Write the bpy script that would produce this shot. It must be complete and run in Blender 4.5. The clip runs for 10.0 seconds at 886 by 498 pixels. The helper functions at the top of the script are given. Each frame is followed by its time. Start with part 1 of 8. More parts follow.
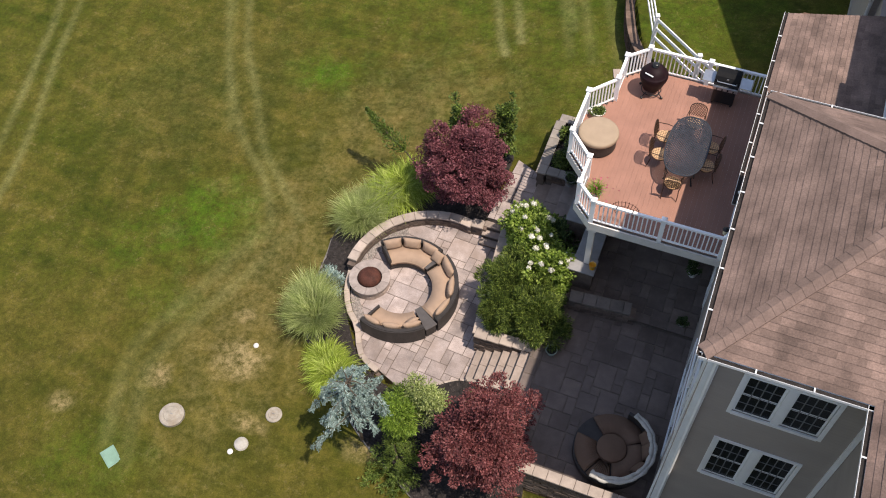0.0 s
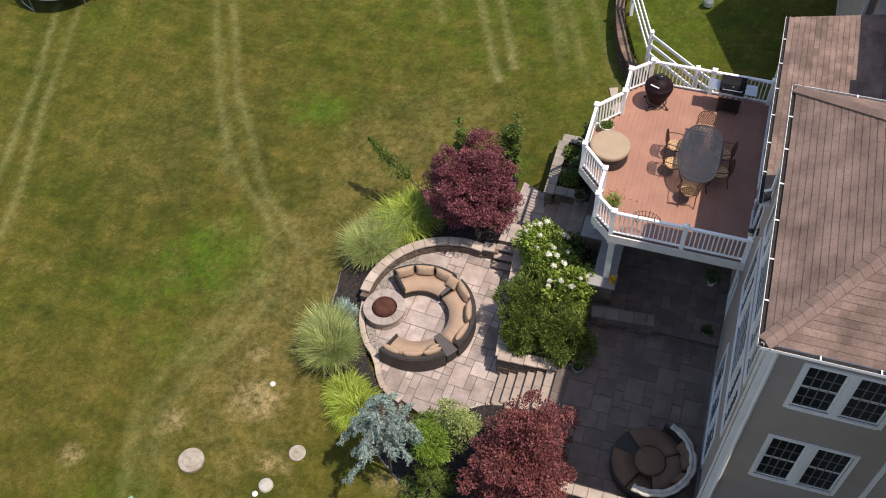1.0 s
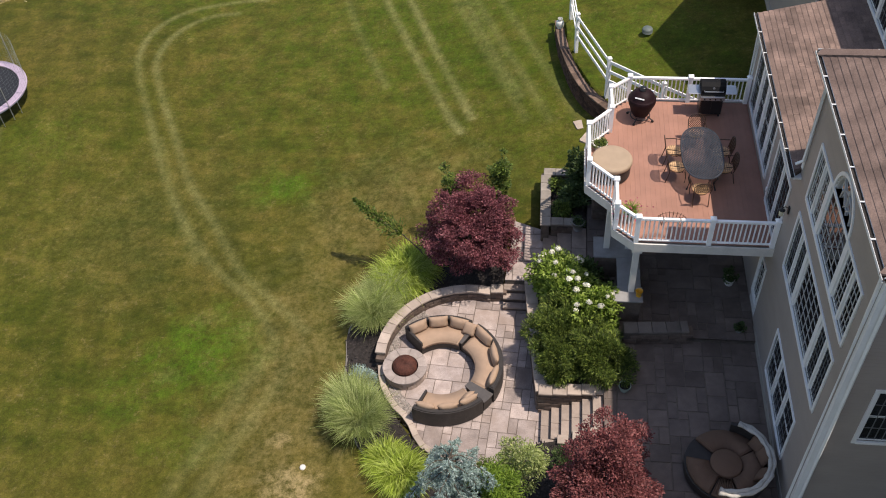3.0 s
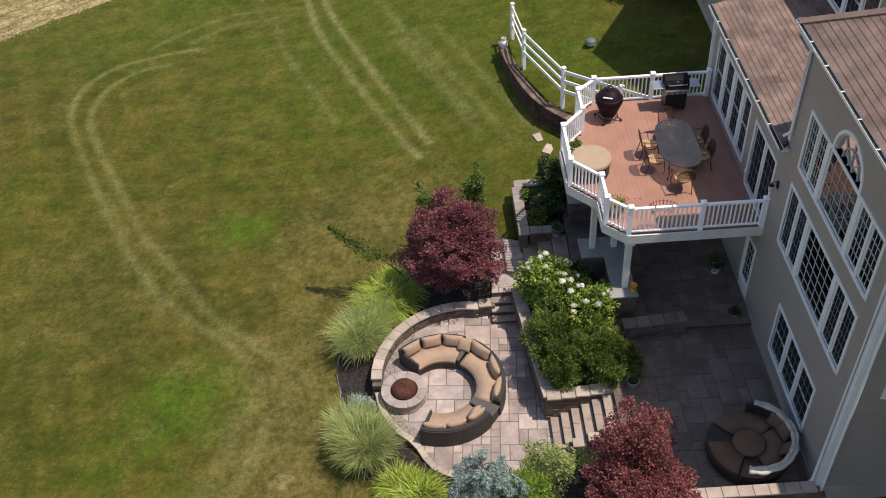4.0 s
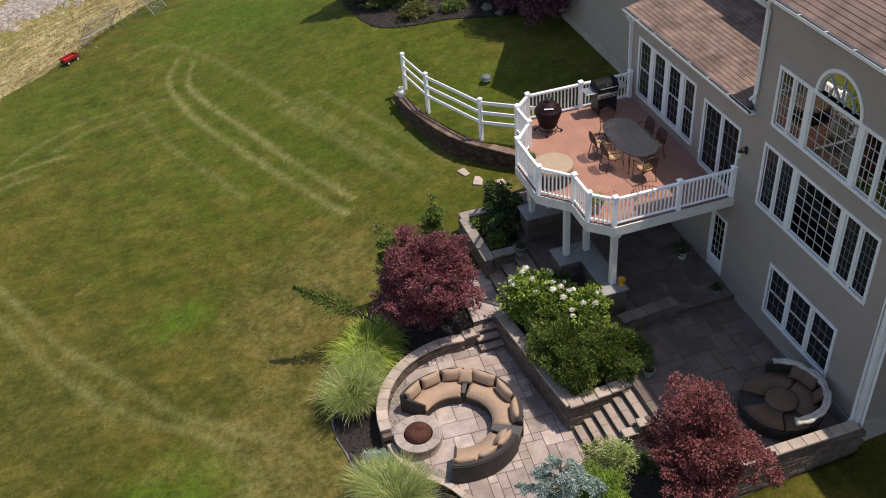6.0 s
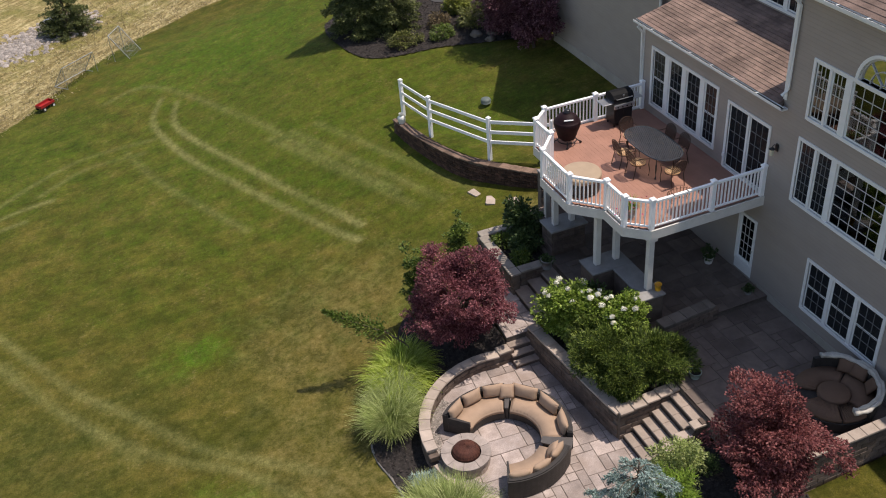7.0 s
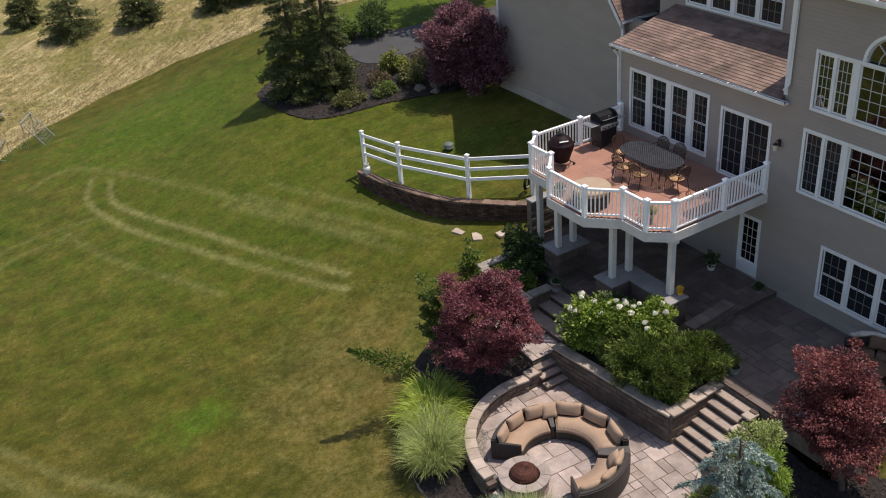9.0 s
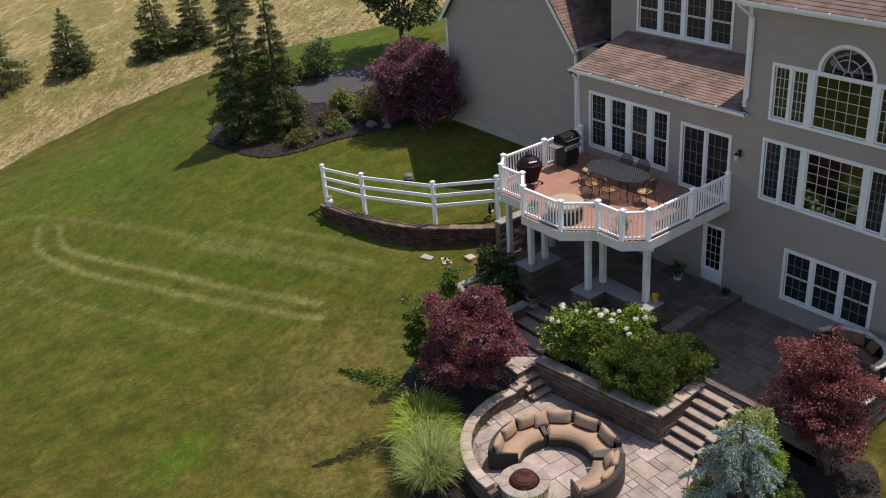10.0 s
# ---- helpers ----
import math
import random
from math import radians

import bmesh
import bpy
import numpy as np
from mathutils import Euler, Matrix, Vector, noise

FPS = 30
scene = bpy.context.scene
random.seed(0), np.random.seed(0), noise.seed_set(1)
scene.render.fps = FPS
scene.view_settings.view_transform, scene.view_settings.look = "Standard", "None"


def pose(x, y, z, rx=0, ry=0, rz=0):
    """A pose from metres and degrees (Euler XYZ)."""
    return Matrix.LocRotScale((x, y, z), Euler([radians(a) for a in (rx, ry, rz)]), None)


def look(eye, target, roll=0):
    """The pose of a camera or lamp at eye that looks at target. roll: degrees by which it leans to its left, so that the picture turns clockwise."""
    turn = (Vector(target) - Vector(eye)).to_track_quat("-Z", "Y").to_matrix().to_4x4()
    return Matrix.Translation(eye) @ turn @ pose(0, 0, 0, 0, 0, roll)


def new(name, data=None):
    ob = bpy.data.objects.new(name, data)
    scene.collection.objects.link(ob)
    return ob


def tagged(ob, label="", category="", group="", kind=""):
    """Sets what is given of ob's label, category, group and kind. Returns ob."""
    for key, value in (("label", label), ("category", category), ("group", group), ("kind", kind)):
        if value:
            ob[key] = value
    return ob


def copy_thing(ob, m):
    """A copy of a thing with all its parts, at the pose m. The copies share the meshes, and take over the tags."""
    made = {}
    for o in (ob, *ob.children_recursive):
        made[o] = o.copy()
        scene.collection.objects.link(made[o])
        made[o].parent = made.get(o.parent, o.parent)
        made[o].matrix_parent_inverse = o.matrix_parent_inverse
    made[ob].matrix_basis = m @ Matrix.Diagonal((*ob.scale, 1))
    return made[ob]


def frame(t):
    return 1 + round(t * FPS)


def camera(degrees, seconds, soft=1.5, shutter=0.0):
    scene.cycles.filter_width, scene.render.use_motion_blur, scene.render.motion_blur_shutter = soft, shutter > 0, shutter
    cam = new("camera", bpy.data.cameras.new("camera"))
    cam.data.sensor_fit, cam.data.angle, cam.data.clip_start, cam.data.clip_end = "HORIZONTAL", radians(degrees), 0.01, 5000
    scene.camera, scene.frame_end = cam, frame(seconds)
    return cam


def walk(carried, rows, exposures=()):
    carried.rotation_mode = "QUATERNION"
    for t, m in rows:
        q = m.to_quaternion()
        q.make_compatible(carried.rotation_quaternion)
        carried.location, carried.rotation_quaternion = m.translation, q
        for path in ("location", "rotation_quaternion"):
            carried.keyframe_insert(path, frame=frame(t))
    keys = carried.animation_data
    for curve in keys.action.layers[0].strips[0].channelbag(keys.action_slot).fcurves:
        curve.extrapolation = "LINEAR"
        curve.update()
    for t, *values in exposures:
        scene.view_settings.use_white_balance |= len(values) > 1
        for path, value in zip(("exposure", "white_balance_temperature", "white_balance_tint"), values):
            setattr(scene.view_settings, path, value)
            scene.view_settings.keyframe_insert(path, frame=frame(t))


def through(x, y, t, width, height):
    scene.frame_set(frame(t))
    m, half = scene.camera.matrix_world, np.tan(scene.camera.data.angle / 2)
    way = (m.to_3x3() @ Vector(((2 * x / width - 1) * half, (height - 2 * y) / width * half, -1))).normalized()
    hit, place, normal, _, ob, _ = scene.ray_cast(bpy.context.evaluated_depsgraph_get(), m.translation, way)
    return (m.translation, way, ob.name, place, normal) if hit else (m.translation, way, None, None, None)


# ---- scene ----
import collections

cam = camera(50.2, 10.0, soft=1.05)
PATH = [
    (0, (-1.145, -0.236, 25.703), (-1.609, 0.795, 24.053), -3.3),
    (0.5, (-1.759, -0.669, 25.405), (-2.206, 0.411, 23.781), -3.5),
    (1, (-2.466, -1.123, 25.02), (-2.887, 0.012, 23.428), -3.6),
    (1.5, (-3.23, -1.551, 24.562), (-3.617, -0.359, 23.003), -3.7),
    (2, (-4.106, -1.973, 24.097), (-4.443, -0.723, 22.572), -3.9),
    (2.5, (-5.089, -2.36, 23.641), (-5.367, -1.055, 22.152), -4.0),
    (4, (-8.437, -3.308, 21.913), (-8.455, -1.853, 20.541), -4.3),
    (4.5, (-9.656, -3.445, 21.415), (-9.549, -1.963, 20.077), -4.5),
    (5, (-10.942, -3.48, 20.953), (-10.711, -1.98, 19.65), -4.7),
    (5.5, (-12.208, -3.373, 20.503), (-11.879, -1.861, 19.236), -4.8),
    (7, (-15.965, -2.473, 19.133), (-15.419, -0.932, 17.98), -5.1),
    (7.5, (-17.091, -2.089, 18.674), (-16.478, -0.545, 17.56), -5.2),
    (8, (-18.251, -1.627, 18.248), (-17.549, -0.095, 17.171), -5.1),
    (8.5, (-19.342, -1.207, 17.865), (-18.553, 0.308, 16.825), -5.1),
    (9, (-20.306, -0.935, 17.443), (-19.444, 0.567, 16.443), -5.0),
    (9.5, (-21.323, -0.745, 17.075), (-20.372, 0.732, 16.119), -4.8),
    (10, (-22.484, -0.584, 16.982), (-21.439, 0.855, 16.067), -4.6),
]
EXPOSE = [(0, 0.38, 7120, 14), (2.5, 0.30, 7120, 14), (5, 0.24, 7120, 14), (7.5, 0.205, 7120, 14), (10, 0.165, 7120, 14)]
walk(cam, [(t, look(eye, target, roll)) for t, eye, target, roll in PATH], EXPOSE)

# ---- world, sun, exposure ----
world = bpy.data.worlds.new("sky")
scene.world = world
world.use_nodes = True
SUN_WAY = Vector((-0.40, 0.08, -1.0)).normalized()
sky = world.node_tree.nodes.new("ShaderNodeTexSky")
sky.sky_type, sky.sun_disc = "NISHITA", False
sky.sun_elevation = math.asin(-SUN_WAY.z)
sky.sun_rotation = math.atan2(-SUN_WAY.x, -SUN_WAY.y)
backing = world.node_tree.nodes["Background"]
backing.inputs["Strength"].default_value = 0.145
world.node_tree.links.new(sky.outputs["Color"], backing.inputs["Color"])
sun_data = bpy.data.lights.new("sun", "SUN")
sun_data.energy, sun_data.angle, sun_data.color = 3.95, radians(0.53), (1.0, 0.965, 0.91)
sun = new("sun", sun_data)
sun.rotation_mode = "QUATERNION"
sun.rotation_quaternion = SUN_WAY.to_track_quat("-Z", "Y")
sun.location = (10, 0, 40)


# ---- materials ----
def nodes_of(name):
    m = bpy.data.materials.new(name)
    m.use_nodes = True
    return m, m.node_tree.nodes, m.node_tree.links, m.node_tree.nodes["Principled BSDF"]


def ramp(n, l, source, stops):
    r = n.new("ShaderNodeValToRGB")
    while len(r.color_ramp.elements) < len(stops):
        r.color_ramp.elements.new(0.5)
    for e, (p, c) in zip(r.color_ramp.elements, stops):
        e.position, e.color = p, (*c, 1) if len(c) == 3 else c
    l.new(source, r.inputs["Fac"])
    return r.outputs["Color"]


def noise_of(n, l, scale, detail=3.0, rough=0.55, coords=None, stretch=None):
    t = n.new("ShaderNodeTexNoise")
    t.inputs["Scale"].default_value, t.inputs["Detail"].default_value, t.inputs["Roughness"].default_value = scale, detail, rough
    if coords is not None:
        if stretch is not None:
            v = n.new("ShaderNodeVectorMath")
            v.operation = "MULTIPLY"
            v.inputs[1].default_value = stretch
            l.new(coords, v.inputs[0])
            coords = v.outputs[0]
        l.new(coords, t.inputs["Vector"])
    return t.outputs["Fac"]


def mixed(n, l, a, b, fac, how="MIX"):
    m = n.new("ShaderNodeMix")
    m.data_type, m.blend_type = "RGBA", how
    for k, v in ((0, fac), (6, a), (7, b)):
        if isinstance(v, (int, float)):
            m.inputs[k].default_value = v
        elif isinstance(v, tuple):
            m.inputs[k].default_value = (*v, 1)
        else:
            l.new(v, m.inputs[k])
    return m.outputs[2]


def scaled(c, k):
    return tuple(min(1.0, v * k) for v in c)


def surface(name, base, rough=0.7, vary=0.18, scale=3.0, fine=40.0, bump=0.15, depth=0.004, metal=0.0, each="", spread=0.2, stretch=None, spec=0.4, stain=None):
    """A general surface: two scales of tone, a fine relief, and a tone for each piece ("object" or "island")."""
    m, n, l, b = nodes_of(name)
    co = n.new("ShaderNodeNewGeometry").outputs["Position"]
    wide = noise_of(n, l, scale, 4, 0.6, co, stretch)
    small = noise_of(n, l, fine, 3, 0.6, co, stretch)
    col = ramp(n, l, wide, [(0.3, scaled(base, 1 - vary)), (0.7, scaled(base, 1 + vary))])
    grain = ramp(n, l, small, [(0.3, (1 - vary * 0.9,) * 3), (0.7, (1 + vary * 0.3,) * 3)])
    col = mixed(n, l, col, grain, 0.8, "MULTIPLY")
    if stain:
        blot = ramp(n, l, noise_of(n, l, scale * 0.45, 5, 0.65, co), [(0.48, (0, 0, 0)), (0.7, (1, 1, 1))])
        col = mixed(n, l, col, stain, blot)
    if each:
        if each == "object":
            src = n.new("ShaderNodeObjectInfo").outputs["Random"]
        else:
            src = n.new("ShaderNodeNewGeometry").outputs["Random Per Island"]
        tone = ramp(n, l, src, [(0.0, (1 - spread, 1 - spread * 1.05, 1 - spread * 1.1)), (0.5, (1, 1, 1)), (1.0, (1 + spread, 1 + spread * 0.92, 1 + spread * 0.85))])
        col = mixed(n, l, col, tone, 1.0, "MULTIPLY")
    l.new(col, b.inputs["Base Color"])
    b.inputs["Roughness"].default_value, b.inputs["Metallic"].default_value = rough, metal
    b.inputs["Specular IOR Level"].default_value = spec
    if bump:
        p = n.new("ShaderNodeBump")
        p.inputs["Strength"].default_value, p.inputs["Distance"].default_value = bump, depth
        l.new(small, p.inputs["Height"])
        l.new(p.outputs["Normal"], b.inputs["Normal"])
    return m


def leafy(name, base, spread=0.35, through=0.35, rough=0.55, tip=None):
    """Leaves: a tone for each leaf, a little light through them."""
    m, n, l, b = nodes_of(name)
    isle = n.new("ShaderNodeNewGeometry").outputs["Random Per Island"]
    co = n.new("ShaderNodeNewGeometry").outputs["Position"]
    tone = ramp(n, l, isle, [(0.0, scaled(base, 1 - spread)), (0.55, base), (1.0, tip or scaled(base, 1 + spread * 1.2))])
    tone = mixed(n, l, tone, ramp(n, l, noise_of(n, l, 2.2, 3, 0.6, co), [(0.35, (0.72, 0.72, 0.72)), (0.65, (1.2, 1.2, 1.2))]), 1.0, "MULTIPLY")
    l.new(tone, b.inputs["Base Color"])
    b.inputs["Roughness"].default_value, b.inputs["Specular IOR Level"].default_value = rough, 0.3
    t = n.new("ShaderNodeBsdfTranslucent")
    l.new(tone, t.inputs["Color"])
    x = n.new("ShaderNodeMixShader")
    x.inputs["Fac"].default_value = through
    l.new(b.outputs[0], x.inputs[1]), l.new(t.outputs[0], x.inputs[2])
    l.new(x.outputs[0], n["Material Output"].inputs["Surface"])
    return m


def lapped(name, base, step=0.115):
    """Horizontal lap siding with the shadow line of each board as relief and painted into the colour."""
    m, n, l, b = nodes_of(name)
    co = n.new("ShaderNodeNewGeometry").outputs["Position"]
    s = n.new("ShaderNodeSeparateXYZ")
    l.new(co, s.inputs[0])
    f = n.new("ShaderNodeMath")
    f.operation = "DIVIDE"
    l.new(s.outputs["Z"], f.inputs[0])
    f.inputs[1].default_value = step
    g = n.new("ShaderNodeMath")
    g.operation = "FRACT"
    l.new(f.outputs[0], g.inputs[0])
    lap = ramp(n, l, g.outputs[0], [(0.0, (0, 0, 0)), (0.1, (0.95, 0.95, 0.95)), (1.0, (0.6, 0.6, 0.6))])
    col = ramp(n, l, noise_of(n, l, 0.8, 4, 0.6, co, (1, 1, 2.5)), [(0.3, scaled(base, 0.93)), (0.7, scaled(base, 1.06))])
    # lap shadow painted as a darker lower edge on each board
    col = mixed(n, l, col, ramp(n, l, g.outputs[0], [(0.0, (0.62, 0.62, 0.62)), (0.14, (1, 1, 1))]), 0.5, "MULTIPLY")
    l.new(col, b.inputs["Base Color"])
    b.inputs["Roughness"].default_value = 0.6
    p = n.new("ShaderNodeBump")
    p.inputs["Strength"].default_value, p.inputs["Distance"].default_value = 0.4, 0.010
    l.new(lap, p.inputs["Height"]), l.new(p.outputs["Normal"], b.inputs["Normal"])
    return m


def pane_glass(name, tint=(0.55, 0.6, 0.6)):
    m, n, l, b = nodes_of(name)
    t = n.new("ShaderNodeBsdfTransparent")
    t.inputs["Color"].default_value = (*tint, 1)
    g = n.new("ShaderNodeBsdfGlossy")
    g.inputs["Roughness"].default_value = 0.02
    f = n.new("ShaderNodeFresnel")
    f.inputs["IOR"].default_value = 1.52
    k = n.new("ShaderNodeMath")
    k.operation = "MULTIPLY_ADD"
    k.inputs[1].default_value, k.inputs[2].default_value = 1.2, 0.04
    l.new(f.outputs[0], k.inputs[0])
    x = n.new("ShaderNodeMixShader")
    l.new(k.outputs[0], x.inputs[0]), l.new(t.outputs[0], x.inputs[1]), l.new(g.outputs[0], x.inputs[2])
    l.new(x.outputs[0], n["Material Output"].inputs["Surface"])
    return m


def screened_glass(name):
    """A pane behind a dark insect screen: little gloss, little seen through it."""
    m, n, l, b = nodes_of(name)
    t = n.new("ShaderNodeBsdfTransparent")
    t.inputs["Color"].default_value = (0.30, 0.32, 0.33, 1)
    b.inputs["Base Color"].default_value, b.inputs["Roughness"].default_value = (0.028, 0.031, 0.036, 1), 0.12
    x = n.new("ShaderNodeMixShader")
    x.inputs[0].default_value = 0.55
    l.new(t.outputs[0], x.inputs[1]), l.new(b.outputs[0], x.inputs[2])
    l.new(x.outputs[0], n["Material Output"].inputs["Surface"])
    return m


def lawn_material():
    """Mown lawn with dry and lush patches, wheel tracks, and the stubble field past its edge, by the sheet's own attributes."""
    m, n, l, b = nodes_of("lawn")
    co = n.new("ShaderNodeNewGeometry").outputs["Position"]

    def attr(k):
        a = n.new("ShaderNodeAttribute")
        a.attribute_name = k
        return a.outputs["Fac"]
    big = noise_of(n, l, 0.16, 6, 0.62, co)
    mid = noise_of(n, l, 0.9, 5, 0.65, co)
    tuft = noise_of(n, l, 5.0, 6, 0.75, co)
    blade = noise_of(n, l, 22.0, 5, 0.8, co)

    def turned(angle):
        v = n.new("ShaderNodeVectorRotate")
        v.rotation_type = "Z_AXIS"
        v.inputs["Angle"].default_value = radians(angle)
        l.new(co, v.inputs["Vector"])
        return v.outputs[0]
    swath = noise_of(n, l, 1.0, 3, 0.5, turned(71.5), (0.05, 1.15, 1.0))
    cross = noise_of(n, l, 1.0, 4, 0.6, turned(8), (0.28, 1.7, 1.0))
    green = ramp(n, l, mixed(n, l, mid, cross, 0.5), [(0.32, (0.033, 0.041, 0.0032)), (0.5, (0.053, 0.058, 0.0056)), (0.68, (0.086, 0.080, 0.0108))])
    dry = ramp(n, l, mixed(n, l, mid, tuft, 0.5), [(0.34, (0.070, 0.0555, 0.0082)), (0.66, (0.127, 0.097, 0.0215))])
    where = ramp(n, l, mixed(n, l, big, mixed(n, l, mid, cross, 0.5), 0.5), [(0.40, (0, 0, 0)), (0.64, (0.9, 0.9, 0.9))])
    col = mixed(n, l, green, dry, where)
    col = mixed(n, l, col, ramp(n, l, swath, [(0.40, (0.88, 0.91, 0.88)), (0.5, (1.0, 1.0, 1.0)), (0.60, (1.10, 1.10, 1.12))]), 0.85, "MULTIPLY")
    col = mixed(n, l, col, mixed(n, l, (0.028, 0.066, 0.0025), (0.070, 0.134, 0.007), tuft), mixed(n, l, attr("lush"), ramp(n, l, mixed(n, l, noise_of(n, l, 2.6, 5, 0.75, co), tuft, 0.5), [(0.38, (0.25, 0.25, 0.25)), (0.55, (1, 1, 1))]), 1.0, "MULTIPLY"))
    col = mixed(n, l, col, mixed(n, l, (0.15, 0.115, 0.044), (0.34, 0.26, 0.125), tuft), mixed(n, l, attr("bare"), ramp(n, l, mixed(n, l, noise_of(n, l, 3.4, 5, 0.75, co), tuft, 0.5), [(0.40, (0.12, 0.12, 0.12)), (0.56, (1, 1, 1))]), 1.0, "MULTIPLY"))
    dead = ramp(n, l, mixed(n, l, noise_of(n, l, 7.5, 3, 0.6, co), mid, 0.3), [(0.56, (0, 0, 0)), (0.68, (0.42, 0.42, 0.42))])
    col = mixed(n, l, col, (0.185, 0.146, 0.056), dead)
    worn = mixed(n, l, attr("track"), ramp(n, l, mixed(n, l, mid, tuft, 0.55), [(0.36, (0.5, 0.5, 0.5)), (0.56, (1, 1, 1))]), 1.0, "MULTIPLY")
    col = mixed(n, l, col, mixed(n, l, (0.120, 0.122, 0.036), (0.205, 0.194, 0.074), mixed(n, l, tuft, blade, 0.5)), worn)
    swirl = n.new("ShaderNodeTexNoise")
    swirl.inputs["Scale"].default_value, swirl.inputs["Detail"].default_value, swirl.inputs["Distortion"].default_value = 1.0, 5.0, 1.6
    lay = n.new("ShaderNodeVectorMath")
    lay.operation = "MULTIPLY"
    lay.inputs[1].default_value = (0.5, 1.7, 1)
    l.new(turned(-36), lay.inputs[0]), l.new(lay.outputs[0], swirl.inputs["Vector"])
    rows = mixed(n, l, swirl.outputs["Fac"], noise_of(n, l, 1.0, 5, 0.7, turned(-38), (0.5, 5.0, 1)), 0.4)
    straw = ramp(n, l, mixed(n, l, rows, tuft, 0.3), [(0.36, (0.088, 0.066, 0.024)), (0.46, (0.200, 0.156, 0.064)), (0.54, (0.308, 0.248, 0.117)), (0.64, (0.47, 0.40, 0.22))])
    rough_grass = ramp(n, l, mixed(n, l, mid, tuft, 0.4), [(0.35, (0.085, 0.090, 0.018)), (0.65, (0.20, 0.175, 0.055))])
    weeds = ramp(n, l, mixed(n, l, big, mid, 0.4), [(0.46, (0, 0, 0)), (0.56, (0.9, 0.9, 0.9))])
    straw = mixed(n, l, straw, rough_grass, mixed(n, l, weeds, attr("weeds"), 1.0, "MULTIPLY"))
    fields = n.new("ShaderNodeMath")
    fields.operation = "MULTIPLY_ADD"
    l.new(tuft, fields.inputs[0])
    fields.inputs[1].default_value = 0.35
    l.new(attr("field"), fields.inputs[2])
    edge = ramp(n, l, fields.outputs[0], [(0.60, (0, 0, 0)), (0.76, (1, 1, 1))])
    col = mixed(n, l, col, straw, edge)
    fleck = ramp(n, l, mixed(n, l, tuft, blade, 0.65), [(0.38, (0.58, 0.61, 0.58)), (0.5, (1.0, 1.0, 1.0)), (0.62, (1.42, 1.39, 1.36))])
    col = mixed(n, l, col, fleck, 0.85, "MULTIPLY")
    mottle = ramp(n, l, noise_of(n, l, 1.7, 5, 0.7, co), [(0.36, (0.76, 0.80, 0.76)), (0.5, (1.0, 1.0, 1.0)), (0.64, (1.20, 1.16, 1.20))])
    col = mixed(n, l, col, mottle, 0.85, "MULTIPLY")
    l.new(col, b.inputs["Base Color"])
    b.inputs["Roughness"].default_value, b.inputs["Specular IOR Level"].default_value = 0.9, 0.15
    p = n.new("ShaderNodeBump")
    p.inputs["Strength"].default_value, p.inputs["Distance"].default_value = 0.8, 0.05
    l.new(mixed(n, l, tuft, blade, 0.5), p.inputs["Height"]), l.new(p.outputs["Normal"], b.inputs["Normal"])
    return m


M = {}
M["lawn"] = lawn_material()
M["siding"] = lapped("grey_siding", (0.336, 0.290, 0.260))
M["foundation"] = surface("foundation", (0.36, 0.33, 0.29), 0.85, 0.12, 1.5, 60, 0.3)
M["trim"] = surface("white_trim", (0.78, 0.78, 0.77), 0.45, 0.05, 2.0, 30, 0.03)
# darker copy of the glazing bars: the screens' dimming is put into the colour
M["muntin_dim"] = surface("screen_dimmed_bar", (0.14, 0.145, 0.15), 0.5, 0.04)
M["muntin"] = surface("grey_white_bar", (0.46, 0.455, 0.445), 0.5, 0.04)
M["vinyl"] = surface("white_vinyl", (0.95, 0.95, 0.95), 0.35, 0.02, 3.0, 30, 0.02)
M["frame_beige"] = surface("painted_beam", (0.66, 0.63, 0.59), 0.55, 0.08, 3, 30, 0.05)
M["shingle"] = surface("asphalt_shingle", (0.194, 0.132, 0.108), 0.9, 0.40, 1.3, 30, 0.6, 0.004, each="island", spread=0.18)
M["shingle_cap"] = surface("ridge_cap_shingle", (0.194, 0.133, 0.109), 0.9, 0.3, 1.2, 30, 0.5, 0.003, each="island", spread=0.12)
M["roof_base"] = surface("roof_felt", (0.10, 0.07, 0.055), 0.95, 0.2)
M["deck"] = surface("deck_board", (0.33, 0.168, 0.12), 0.6, 0.10, 2.0, 40, 0.15, 0.002, each="object", spread=0.03, stretch=(1, 1, 1))
M["paver"] = surface("paver", (0.370, 0.305, 0.280), 0.8, 0.30, 2.0, 32, 0.5, 0.006, each="object", spread=0.26, stain=(0.26, 0.20, 0.17))
# shaded copy of the paver: the house and deck shade is in its colour
M["paver_shaded"] = surface("shaded_paver", (0.158, 0.122, 0.105), 0.8, 0.24, 2.4, 55, 0.35, 0.004, each="object", spread=0.22, stain=(0.112, 0.086, 0.074))
M["joint"] = surface("joint_sand", (0.15, 0.120, 0.098), 0.95, 0.3, 5, 90, 0.5)
M["cap"] = surface("coping_stone", (0.40, 0.325, 0.272), 0.8, 0.16, 3.0, 60, 0.35, 0.004, each="object", spread=0.12)
M["tread"] = surface("tread_stone", (0.315, 0.250, 0.210), 0.8, 0.18, 3.0, 60, 0.35, 0.004, each="object", spread=0.12)
M["block"] = surface("wall_block", (0.140, 0.102, 0.082), 0.85, 0.3, 4.0, 45, 0.6, 0.008, each="object", spread=0.25)
M["redblock"] = surface("brown_wall_block", (0.074, 0.039, 0.028), 0.9, 0.35, 4.0, 40, 0.7, 0.01, each="object", spread=0.5)
M["redcap"] = surface("brown_coping", (0.15, 0.100, 0.074), 0.9, 0.35, 4.0, 40, 0.5, 0.006, each="object", spread=0.45)
